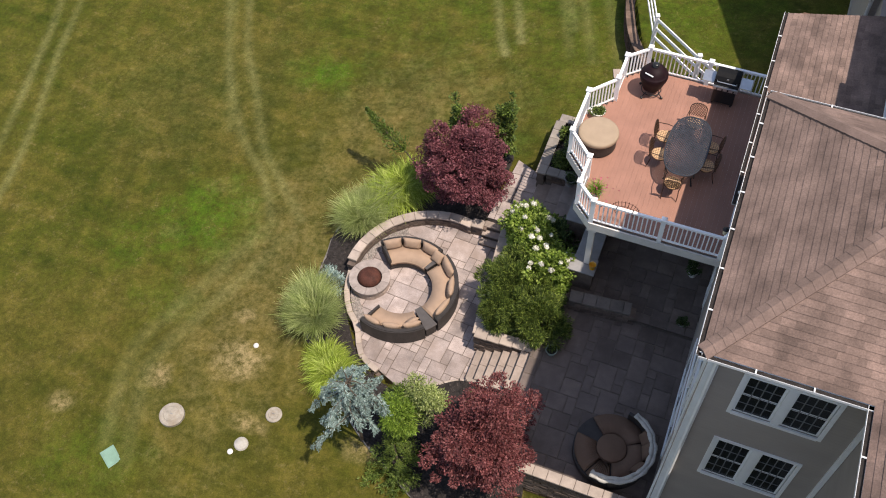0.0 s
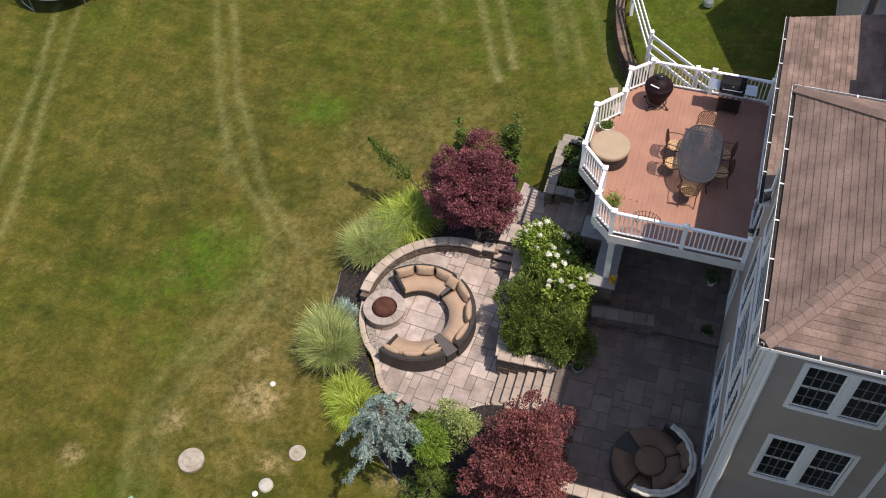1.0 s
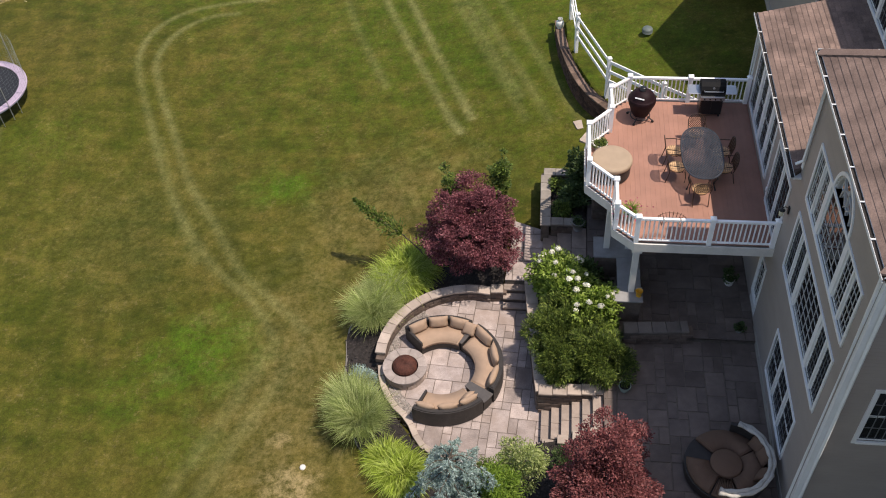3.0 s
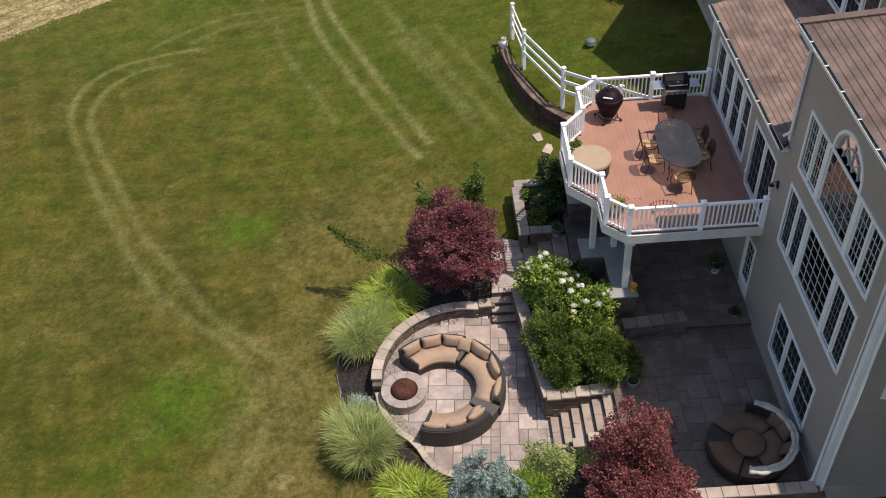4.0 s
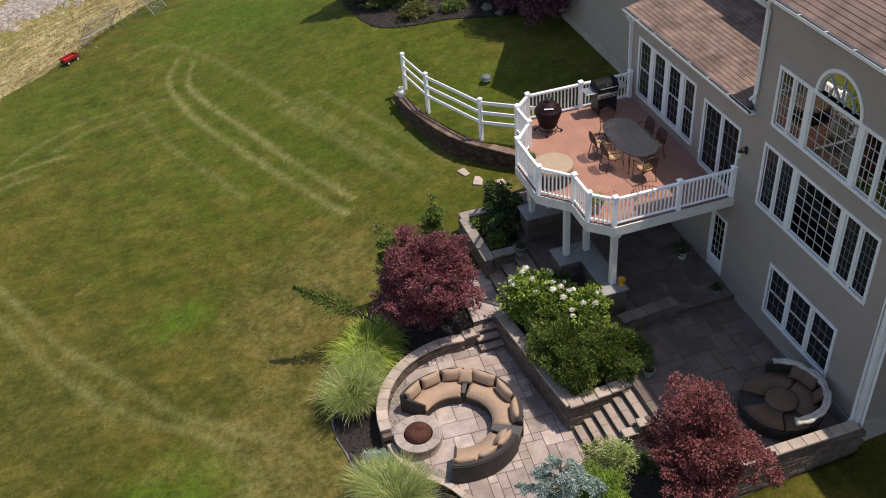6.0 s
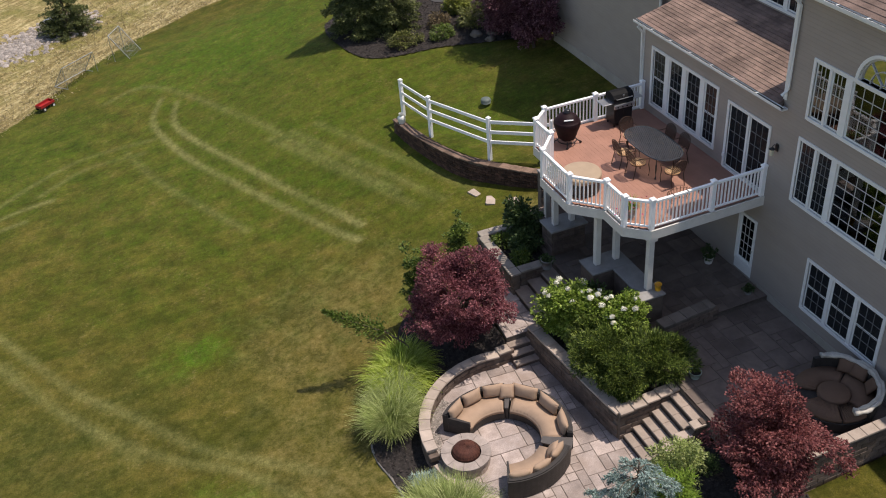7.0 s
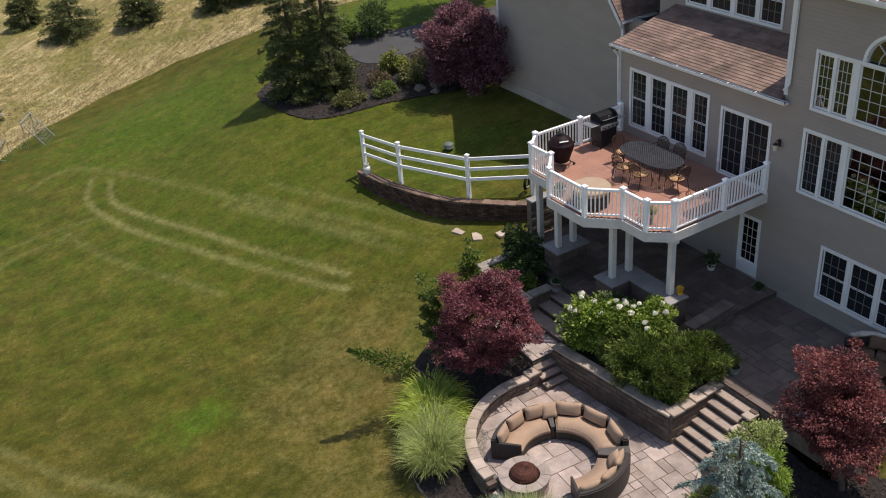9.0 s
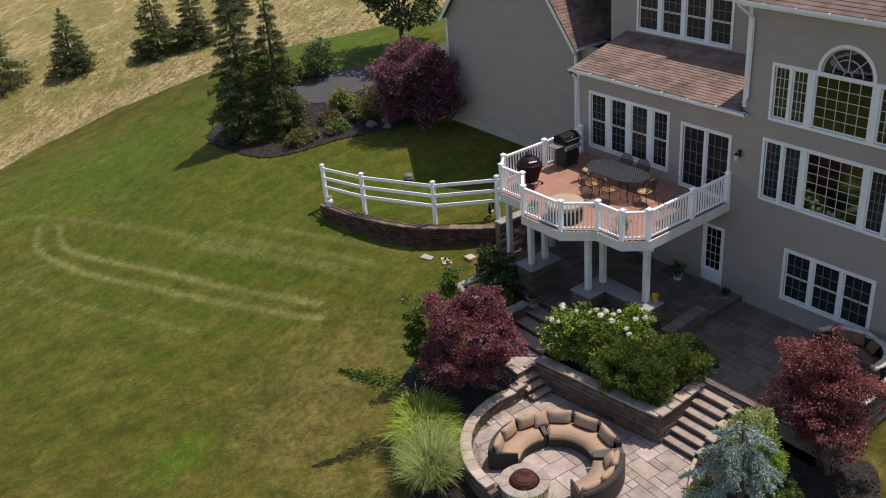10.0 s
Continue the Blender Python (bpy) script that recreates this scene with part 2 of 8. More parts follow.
M["slate"] = surface("bluestone_top", (0.27, 0.258, 0.25), 0.7, 0.15, 3, 50, 0.2)
M["mulch"] = surface("mulch", (0.052, 0.042, 0.039), 0.95, 0.5, 9, 55, 1.0, 0.03, each="island", spread=0.4)
M["soil"] = surface("mulch_ground", (0.036, 0.029, 0.026), 0.95, 0.5, 9, 70, 1.0, 0.03)
M["gravel"] = surface("gravel", (0.34, 0.30, 0.27), 0.9, 0.4, 14, 60, 1.0, 0.03, each="island", spread=0.35)
M["tabletop"] = surface("grey_brown_resin_top", (0.085, 0.075, 0.07), 0.45, 0.15, 6, 120, 0.2, 0.002)
M["wicker"] = surface("dark_wicker", (0.034, 0.029, 0.027), 0.55, 0.25, 6, 130, 0.6, 0.004)
M["cushion"] = surface("tan_cushion", (0.36, 0.247, 0.172), 0.9, 0.08, 5, 200, 0.2, 0.001)
M["cushion_brown"] = surface("brown_cushion", (0.15, 0.088, 0.058), 0.9, 0.1, 4, 160, 0.2, 0.001)
M["cover"] = surface("tan_cover", (0.36, 0.268, 0.185), 0.8, 0.07, 3, 120, 0.15)
M["cream"] = surface("cream_canvas", (0.62, 0.59, 0.54), 0.85, 0.08, 4, 90, 0.2)
M["canopy"] = surface("weathered_canvas", (0.50, 0.465, 0.41), 0.9, 0.2, 5, 60, 0.3)
M["iron"] = surface("black_cast_metal", (0.030, 0.030, 0.033), 0.42, 0.2, 6, 60, 0.1, 0.002, metal=0.4)
M["table"] = surface("table_lattice", (0.062, 0.066, 0.076), 0.40, 0.3, 6, 60, 0.1, 0.002, metal=0.35)
M["bronze"] = surface("bronze_cast_metal", (0.065, 0.036, 0.024), 0.45, 0.2, 6, 60, 0.1, 0.002, metal=0.4)
M["seatpad"] = surface("orange_tan_seat_pad", (0.68, 0.43, 0.235), 0.5, 0.15, 9, 120, 0.2, metal=0.1)
M["steel"] = surface("brushed_steel", (0.55, 0.55, 0.56), 0.35, 0.1, 4, 80, 0.05, metal=0.85)
M["cloth"] = surface("black_cover_cloth", (0.016, 0.006, 0.008), 0.6, 0.3, 5, 40, 0.3, 0.01, spec=0.15)
M["black"] = surface("black_enamel", (0.018, 0.018, 0.020), 0.3, 0.15, 4, 60, 0.03)
M["lid"] = surface("black_lid_enamel", (0.012, 0.012, 0.013), 0.6, 0.2, 4, 60, 0.03, spec=0.08)
M["rust"] = surface("rusty_mesh", (0.085, 0.028, 0.018), 0.8, 0.35, 8, 60, 0.5)
M["pitstone"] = surface("fire_pit_stone", (0.36, 0.285, 0.24), 0.85, 0.2, 4, 50, 0.5, 0.006, each="object", spread=0.15)
M["pitcap"] = surface("grey_pit_coping", (0.33, 0.275, 0.245), 0.85, 0.2, 4, 50, 0.5, 0.006, each="object", spread=0.12)
M["wellcap"] = surface("green_grey_cap", (0.11, 0.135, 0.125), 0.6, 0.15)
M["edging"] = surface("grey_edging", (0.20, 0.18, 0.16), 0.9, 0.2)
M["concrete"] = surface("concrete", (0.34, 0.30, 0.245), 0.9, 0.25, 5, 60, 0.4, stain=(0.24, 0.19, 0.135))
M["weathered"] = surface("weathered_plastic", (0.42, 0.39, 0.34), 0.7, 0.15, 6, 60, 0.2, stain=(0.30, 0.26, 0.20))
M["cap_grey"] = surface("grey_coping_stone", (0.27, 0.235, 0.20), 0.85, 0.2, 3.0, 60, 0.35, 0.004, each="object", spread=0.15)
M["cap_dim"] = surface("dull_coping_stone", (0.155, 0.130, 0.112), 0.85, 0.2, 3.0, 60, 0.35, 0.004, each="object", spread=0.15)
M["asphalt"] = surface("asphalt", (0.060, 0.059, 0.062), 0.9, 0.15, 1.2, 90, 0.4)
M["rock"] = surface("boulder", (0.17, 0.145, 0.122), 0.9, 0.3, 2.5, 30, 0.8, 0.03)
M["bark"] = surface("bark", (0.10, 0.075, 0.055), 0.95, 0.3, 8, 50, 0.9, 0.012, stretch=(1, 1, 0.3))
M["glass"] = pane_glass("window_glass")
M["screened"] = screened_glass("screened_window_glass")
M["room"] = surface("room_wall", (0.15, 0.125, 0.10), 0.9, 0.08)
M["room_floor"] = surface("room_floor", (0.14, 0.075, 0.042), 0.5, 0.2, 3, 20)
M["curtain"] = surface("cream_curtain", (0.62, 0.58, 0.44), 0.9, 0.1, 5, 60)
M["green_plastic"] = surface("green_plastic", (0.19, 0.31, 0.23), 0.5, 0.15)
M["yellow"] = surface("yellow_plastic", (0.72, 0.36, 0.02), 0.4, 0.1)
M["red"] = surface("red_plastic", (0.33, 0.02, 0.02), 0.4, 0.1)
M["pink_pad"] = surface("lilac_vinyl_pad", (0.43, 0.34, 0.42), 0.45, 0.06)
M["mat"] = surface("black_trampoline_mat", (0.016, 0.016, 0.019), 0.6, 0.15)
M["galv"] = surface("galvanised_tube", (0.45, 0.46, 0.46), 0.4, 0.12, metal=0.7)
M["net"] = surface("grey_net_cord", (0.22, 0.24, 0.22), 0.8, 0.1)
M["pot_green"] = surface("pale_glazed_pot", (0.27, 0.33, 0.29), 0.35, 0.15)
M["pot_grey"] = surface("grey_pot", (0.22, 0.21, 0.20), 0.7, 0.15)
M["tin"] = surface("white_painted_tank", (0.66, 0.66, 0.62), 0.35, 0.08)
M["l_maple"] = leafy("maple_leaf", (0.185, 0.054, 0.067), 0.5, 0.38, tip=(0.42, 0.165, 0.178))
M["l_maple_red"] = leafy("red_maple_leaf", (0.185, 0.052, 0.053), 0.5, 0.36, tip=(0.385, 0.145, 0.135))
M["l_green"] = leafy("shrub_leaf", (0.1, 0.155, 0.026), 0.4, 0.3, tip=(0.2, 0.25, 0.055))
M["l_arbor"] = leafy("arborvitae_leaf", (0.085, 0.135, 0.024), 0.4, 0.3, tip=(0.19, 0.25, 0.045))
M["l_dark"] = leafy("dark_leaf", (0.058, 0.10, 0.03), 0.4, 0.28, tip=(0.13, 0.18, 0.055))
M["l_lime"] = leafy("lime_leaf", (0.165, 0.275, 0.03), 0.45, 0.33, tip=(0.32, 0.43, 0.07))
M["l_gold"] = leafy("gold_green_leaf", (0.19, 0.22, 0.035), 0.4, 0.3, tip=(0.34, 0.36, 0.08))
M["l_hydrangea"] = leafy("hydrangea_leaf", (0.20, 0.30, 0.042), 0.5, 0.4, tip=(0.45, 0.55, 0.13))
M["l_blue"] = leafy("blue_needle", (0.235, 0.335, 0.298), 0.45, 0.2, tip=(0.48, 0.57, 0.53))
M["l_spruce"] = leafy("spruce_needle", (0.100, 0.122, 0.040), 0.5, 0.2, tip=(0.23, 0.25, 0.085))
M["l_grass_pale"] = leafy("pale_grass_blade", (0.30, 0.37, 0.110), 0.4, 0.38, tip=(0.57, 0.60, 0.27))
M["l_yellow"] = leafy("yellow_green_blade", (0.31, 0.41, 0.045), 0.42, 0.4, tip=(0.56, 0.63, 0.16))
M["l_yew"] = leafy("yew_needle", (0.068, 0.110, 0.018), 0.6, 0.24, tip=(0.26, 0.32, 0.065))
M["l_plum"] = leafy("plum_leaf", (0.14, 0.050, 0.068), 0.45, 0.3, tip=(0.34, 0.175, 0.20))
M["l_brown"] = leafy("bronze_leaf", (0.13, 0.095, 0.05), 0.4, 0.25, tip=(0.24, 0.18, 0.09))
M["l_olive"] = leafy("olive_leaf", (0.11, 0.125, 0.03), 0.4, 0.25, tip=(0.20, 0.20, 0.06))
M["petal"] = leafy("white_petal", (0.90, 0.88, 0.76), 0.06, 0.3, tip=(0.95, 0.93, 0.84))
M["pink"] = leafy("pink_petal", (0.60, 0.10, 0.22), 0.3, 0.3)


# ---- building helpers ----
def part(name, bm, material, parent, label=""):
    """One mesh object under a thing or a part."""
    me = bpy.data.meshes.new(name)
    bm.to_mesh(me)
    bm.free()
    return part_of(name, me, material, parent, label)


def part_of(name, me, material, parent, label=""):
    if material is not None and not me.materials:
        me.materials.append(material)
    ob = new(name, me)
    if parent is not None:
        ob.parent = parent
        ob.matrix_parent_inverse = Matrix()
    if label:
        ob["label"] = label
    return ob


def thing(name, at, label, category, group="", kind=""):
    ob = new(name)
    ob.empty_display_size = 0.2
    ob.location = at
    return tagged(ob, label, category, group, kind)


def solo(name, bm, material, label, category, group="", kind="", smooth=False):
    """A top-level thing of one mesh."""
    me = bpy.data.meshes.new(name)
    bm.to_mesh(me)
    bm.free()
    if material is not None:
        me.materials.append(material)
    if smooth:
        for p in me.polygons:
            p.use_smooth = True
    return tagged(new(name, me), label, category, group, kind)


def smooth(ob, angle=None):
    for p in ob.data.polygons:
        p.use_smooth = True
    return ob


def box(bm, x0, x1, y0, y1, z0, z1, m=None):
    v = [bm.verts.new((x, y, z)) for z in (z0, z1) for x, y in ((x0, y0), (x1, y0), (x1, y1), (x0, y1))]
    for f in ((3, 2, 1, 0), (4, 5, 6, 7), (0, 1, 5, 4), (1, 2, 6, 5), (2, 3, 7, 6), (3, 0, 4, 7)):
        bm.faces.new([v[i] for i in f])
    if m is not None:
        bmesh.ops.transform(bm, matrix=m, verts=v)
    return v


def boxed(*dims, bevel=0.0, m=None):
    bm = bmesh.new()
    box(bm, *dims)
    if bevel:
        bmesh.ops.bevel(bm, geom=bm.edges[:], offset=bevel, segments=1, affect="EDGES")
    if m is not None:
        bmesh.ops.transform(bm, matrix=m, verts=bm.verts)
    return bm


def prism(bm, poly, z0, z1):
    lo = [bm.verts.new((x, y, z0)) for x, y in poly]
    hi = [bm.verts.new((x, y, z1)) for x, y in poly]
    k = len(poly)
    bm.faces.new(hi)
    bm.faces.new(lo[::-1])
    for i in range(k):
        bm.faces.new((lo[i], lo[(i + 1) % k], hi[(i + 1) % k], hi[i]))
    return lo + hi


def tube(bm, a, b, r0, r1=None, seg=8, cap=True):
    """A straight round bar from a to b."""
    a, b = Vector(a), Vector(b)
    r1 = r0 if r1 is None else r1
    q = (b - a).to_track_quat("Z", "Y").to_matrix()
    rings = []
    for c, r in ((a, r0), (b, r1)):
        rings.append([bm.verts.new(c + q @ Vector((r * math.cos(2 * math.pi * i / seg), r * math.sin(2 * math.pi * i / seg), 0))) for i in range(seg)])
    for i in range(seg):
        bm.faces.new((rings[0][i], rings[0][(i + 1) % seg], rings[1][(i + 1) % seg], rings[1][i]))
    if cap:
        bm.faces.new(rings[0][::-1]), bm.faces.new(rings[1])


def pipe(bm, pts, r, seg=6):
    """A bent bar through points; r may be one radius or one for each point."""
    pts = [Vector(p) for p in pts]
    rings = []
    for i, p in enumerate(pts):
        d = pts[min(i + 1, len(pts) - 1)] - pts[max(i - 1, 0)]
        q = d.to_track_quat("Z", "Y").to_matrix()
        rr = r[i] if isinstance(r, (list, tuple)) else r
        rings.append([bm.verts.new(p + q @ Vector((rr * math.cos(2 * math.pi * k / seg), rr * math.sin(2 * math.pi * k / seg), 0))) for k in range(seg)])
    for a, b in zip(rings, rings[1:]):
        for k in range(seg):
            bm.faces.new((a[k], a[(k + 1) % seg], b[(k + 1) % seg], b[k]))
    bm.faces.new(rings[0][::-1]), bm.faces.new(rings[-1])


def lathe(bm, profile, seg=32, at=(0, 0, 0)):
    """Turn a profile of (radius, height) round the z axis."""
    cx, cy, cz = at
    rings = []
    for r, z in profile:
        if r < 1e-5:
            rings.append([bm.verts.new((cx, cy, cz + z))])
        else:
            rings.append([bm.verts.new((cx + r * math.cos(2 * math.pi * i / seg), cy + r * math.sin(2 * math.pi * i / seg), cz + z)) for i in range(seg)])
    for a, b in zip(rings, rings[1:]):
        for i in range(seg):
            j = (i + 1) % seg
            if len(a) == 1 and len(b) > 1:
                bm.faces.new((a[0], b[i], b[j]))
            elif len(b) == 1 and len(a) > 1:
                bm.faces.new((a[i], a[j], b[0]))
            elif len(a) > 1:
                bm.faces.new((a[i], a[j], b[j], b[i]))


def arc_block(bm, c, r0, r1, a0, a1, z0, z1, seg=6):
    """A piece of a ring: radii r0 to r1, angles a0 to a1 in degrees."""
    cx, cy = c
    cols = []
    for i in range(seg + 1):
        a = radians(a0 + (a1 - a0) * i / seg)
        cols.append([bm.verts.new((cx + r * math.cos(a), cy + r * math.sin(a), z)) for r, z in ((r0, z0), (r1, z0), (r1, z1), (r0, z1))])
    for p, q in zip(cols, cols[1:]):
        for k in range(4):
            bm.faces.new((p[k], q[k], q[(k + 1) % 4], p[(k + 1) % 4]))
    bm.faces.new(cols[0]), bm.faces.new(cols[-1][::-1])


def inside(p, poly):
    x, y = p
    hit = False
    for (x0, y0), (x1, y1) in zip(poly, poly[1:] + poly[:1]):
        if (y0 > y) != (y1 > y) and x < (x1 - x0) * (y - y0) / (y1 - y0) + x0:
            hit = not hit
    return hit


def clip(poly, by):
    """A convex polygon cut to the inside of another convex polygon that runs anticlockwise."""
    out = list(poly)
    for (ax, ay), (bx, by_) in zip(by, by[1:] + by[:1]):
        src, out = out, []
        for i, p in enumerate(src):
            q = src[(i + 1) % len(src)]
            sp = (bx - ax) * (p[1] - ay) - (by_ - ay) * (p[0] - ax)
            sq = (bx - ax) * (q[1] - ay) - (by_ - ay) * (q[0] - ax)
            if sp >= 0:
                out.append(p)
            if (sp >= 0) != (sq >= 0):
                f = sp / (sp - sq)
                out.append((p[0] + f * (q[0] - p[0]), p[1] + f * (q[1] - p[1])))
        if len(out) < 3:
            return []
    return out


def along(path, step=0.1):
    """Points at even steps on a smooth curve through the given points."""
    pts = [Vector(p) for p in path]
    dense = []
    for i in range(len(pts) - 1):
        p0, p1, p2, p3 = pts[max(i - 1, 0)], pts[i], pts[i + 1], pts[min(i + 2, len(pts) - 1)]
        for k in range(20):
            u = k / 20
            dense.append(0.5 * ((2 * p1) + (p2 - p0) * u + (2 * p0 - 5 * p1 + 4 * p2 - p3) * u * u + (3 * p1 - p0 - 3 * p2 + p3) * u ** 3))
    dense.append(pts[-1])
    out, left = [dense[0]], step
    for a, b in zip(dense, dense[1:]):
        d = (b - a).length
        while d >= left:
            a = a + (b - a) * (left / d)
            out.append(a)
            d, left = d - left, step
        left -= d
    if (out[-1] - dense[-1]).length > step * 0.4:
        out.append(dense[-1])
    return out


# ---- ground ----
SLOPE = np.array([
    (-15.9, 36.9, -.9), (-14, 37.4, -.75), (-9.5, 23.9, 0.0), (-13.4, 25.1, -.75), (-19.3, 28.3, -1.3), (-11.1, 45.5, -.1), (-6.8, 31.6, .85),
    (-20, 22.4, -1.3), (-16.4, 21.6, -.9), (-16.8, 13.8, -.8), (-17.8, 16, -1.0), (-7.8, 24.7, .4), (-11.1, 29, -.3), (-28.6, 29.6, -1.6), (-5.5, 38, 1.6),
    (-14, 7.6, -.25), (-11, 8.65, -.3)])
SLOPE = np.vstack([SLOPE, np.array([
    (-12.7, 10.5, -.35), (-5, 24.5, .95), (-4.6, 23.7, 1.0), (-12, 16, -.45), (-11.5, 19, -.4), (-7.5, 21, .4), (-10, 54, -.9), (-20, 45, -1.6), (0, 45, 2.4),
    (0, 70, 1.5), (-40, 20, -2.2), (-40, 60, -2.2), (-10, 0, -.2), (-4, 5, .3), (0, 6, .5), (-30, 0, -1.6), (10, 60, 2.4), (-10, 90, -1)])])
SLOPE = np.vstack([SLOPE, np.array([(-2.4, 29, 1.95), (-8.3, 18.2, .35), (-7.4, 19.6, .58), (1.8, 27, 2.6), (1.8, 31, 2.65), (2, 35, 2.6), (8, 40, 3.2)])])


def lawn_z(x, y):
    """The lie of the land, without terraces."""
    d = np.hypot(SLOPE[:, 0] - x, SLOPE[:, 1] - y)
    w = 1 / (d ** 2 + 4) ** 1.6
    a = np.stack([np.ones(len(SLOPE)), SLOPE[:, 0] - x, SLOPE[:, 1] - y], 1)
    m = a.T @ (w[:, None] * a) + np.diag([0, 0.018, 0.018]) * w.sum()
    return float(np.linalg.solve(m, a.T @ (w * SLOPE[:, 2]))[0])


WALL_LINE = [(-5.85, 30.3), (-5.7, 28.9), (-5.32, 27.05), (-4.77, 25.55), (-3.9, 24.3), (-3.0, 23.25), (-2.0, 22.5)]
TERRACE = [(p.x + 0.15, p.y + 0.09) for p in along([(*p, 0) for p in WALL_LINE], 0.4)] + [(-0.5, 22.15), (6, 22.15), (6, 34), (-3.5, 33.5), (-5.0, 31.5)]
RING = (-8.25, 14.25)
PATIO_LOW = [(RING[0] + 2.75 * math.cos(a), RING[1] + 2.75 * math.sin(a)) for a in np.linspace(radians(90), radians(232), 22)] + [(-9.1, 11.05), (-7.75, 10.6), (-6.7, 11.1), (-5.9, 11.55), (-4.1, 11.55), (-4.1, 12.7), (-6.0, 12.7), (-6.5, 17.3)]
PATIO_UP = [(-4.25, 9.0), (0.0, 9.0), (0.0, 22.1), (-3.6, 22.1), (-4.9, 21.3), (-6.05, 21.3), (-6.05, 19.5), (-7.2, 19.5), (-7.25, 17.1), (-6.4, 17.1), (-6.0, 12.7), (-4.25, 12.7)]


WEST_BED = [(-7.3, 19.9), (-8.3, 20.3), (-9.6, 19.9), (-10.4, 18.6), (-11.6, 17.2), (-12.15, 15.6), (-12.0, 14.3), (-11.85, 12.9), (-11.4, 11.8), (-11.0, 11.1), (-10.1, 10.3), (-9.1, 9.5), (-8.0, 8.7), (-6.9, 8.1), (-5.9, 7.55), (-4.6, 7.3), (-3.4, 8.0), (-3.3, 8.95), (-4.35, 9.2), (-4.35, 11.4), (-5.95, 11.4), (-6.7, 11.0), (-7.75, 10.5), (-9.1, 11.0), (-10.0, 12.0), (-10.65, 13.05), (-10.94, 14.2), (-10.74, 15.35), (-10.05, 16.45), (-9.15, 16.97), (-7.9, 17.0), (-7.35, 17.0)]
FAR_BED = [(-5.3, 42.3), (-5.65, 41.0), (-5.7, 39.65), (-5.5, 37.9), (-5.1, 36.75), (-4.5, 36.15), (-3.67, 35.72), (-1.91, 35.13), (-0.4, 34.1), (1.0, 33.1), (2.6, 32.6), (4.2, 33.2), (3.8, 36.8), (2.3, 38.75), (0.3, 39.15), (-0.36, 39.85), (-0.52, 41.2), (-0.2, 42.6), (0.6, 42.9), (2.4, 42.45), (2.5, 43.1), (1.4, 43.7), (0.2, 44.3), (-1.6, 43.9), (-3.5, 43.4)]
DRIVE = [(-0.5, 41.2), (-0.35, 39.85), (0.3, 39.15), (1.4, 38.95), (2.4, 38.7), (5.0, 37.4), (9.0, 35.6), (9.0, 39.6), (4.4, 41.75), (2.35, 42.4), (0.6, 42.85), (-0.2, 42.55)]


def nearest(px, py, line):
    """Distances of many points from a line of points."""
    best = np.full(px.shape, 1e9)
    for (ax, ay), (bx, by) in zip(line, line[1:]):
        dx, dy = bx - ax, by - ay
        u = np.clip(((px - ax) * dx + (py - ay) * dy) / (dx * dx + dy * dy + 1e-9), 0, 1)
        best = np.minimum(best, np.hypot(px - ax - u * dx, py - ay - u * dy))
    return best


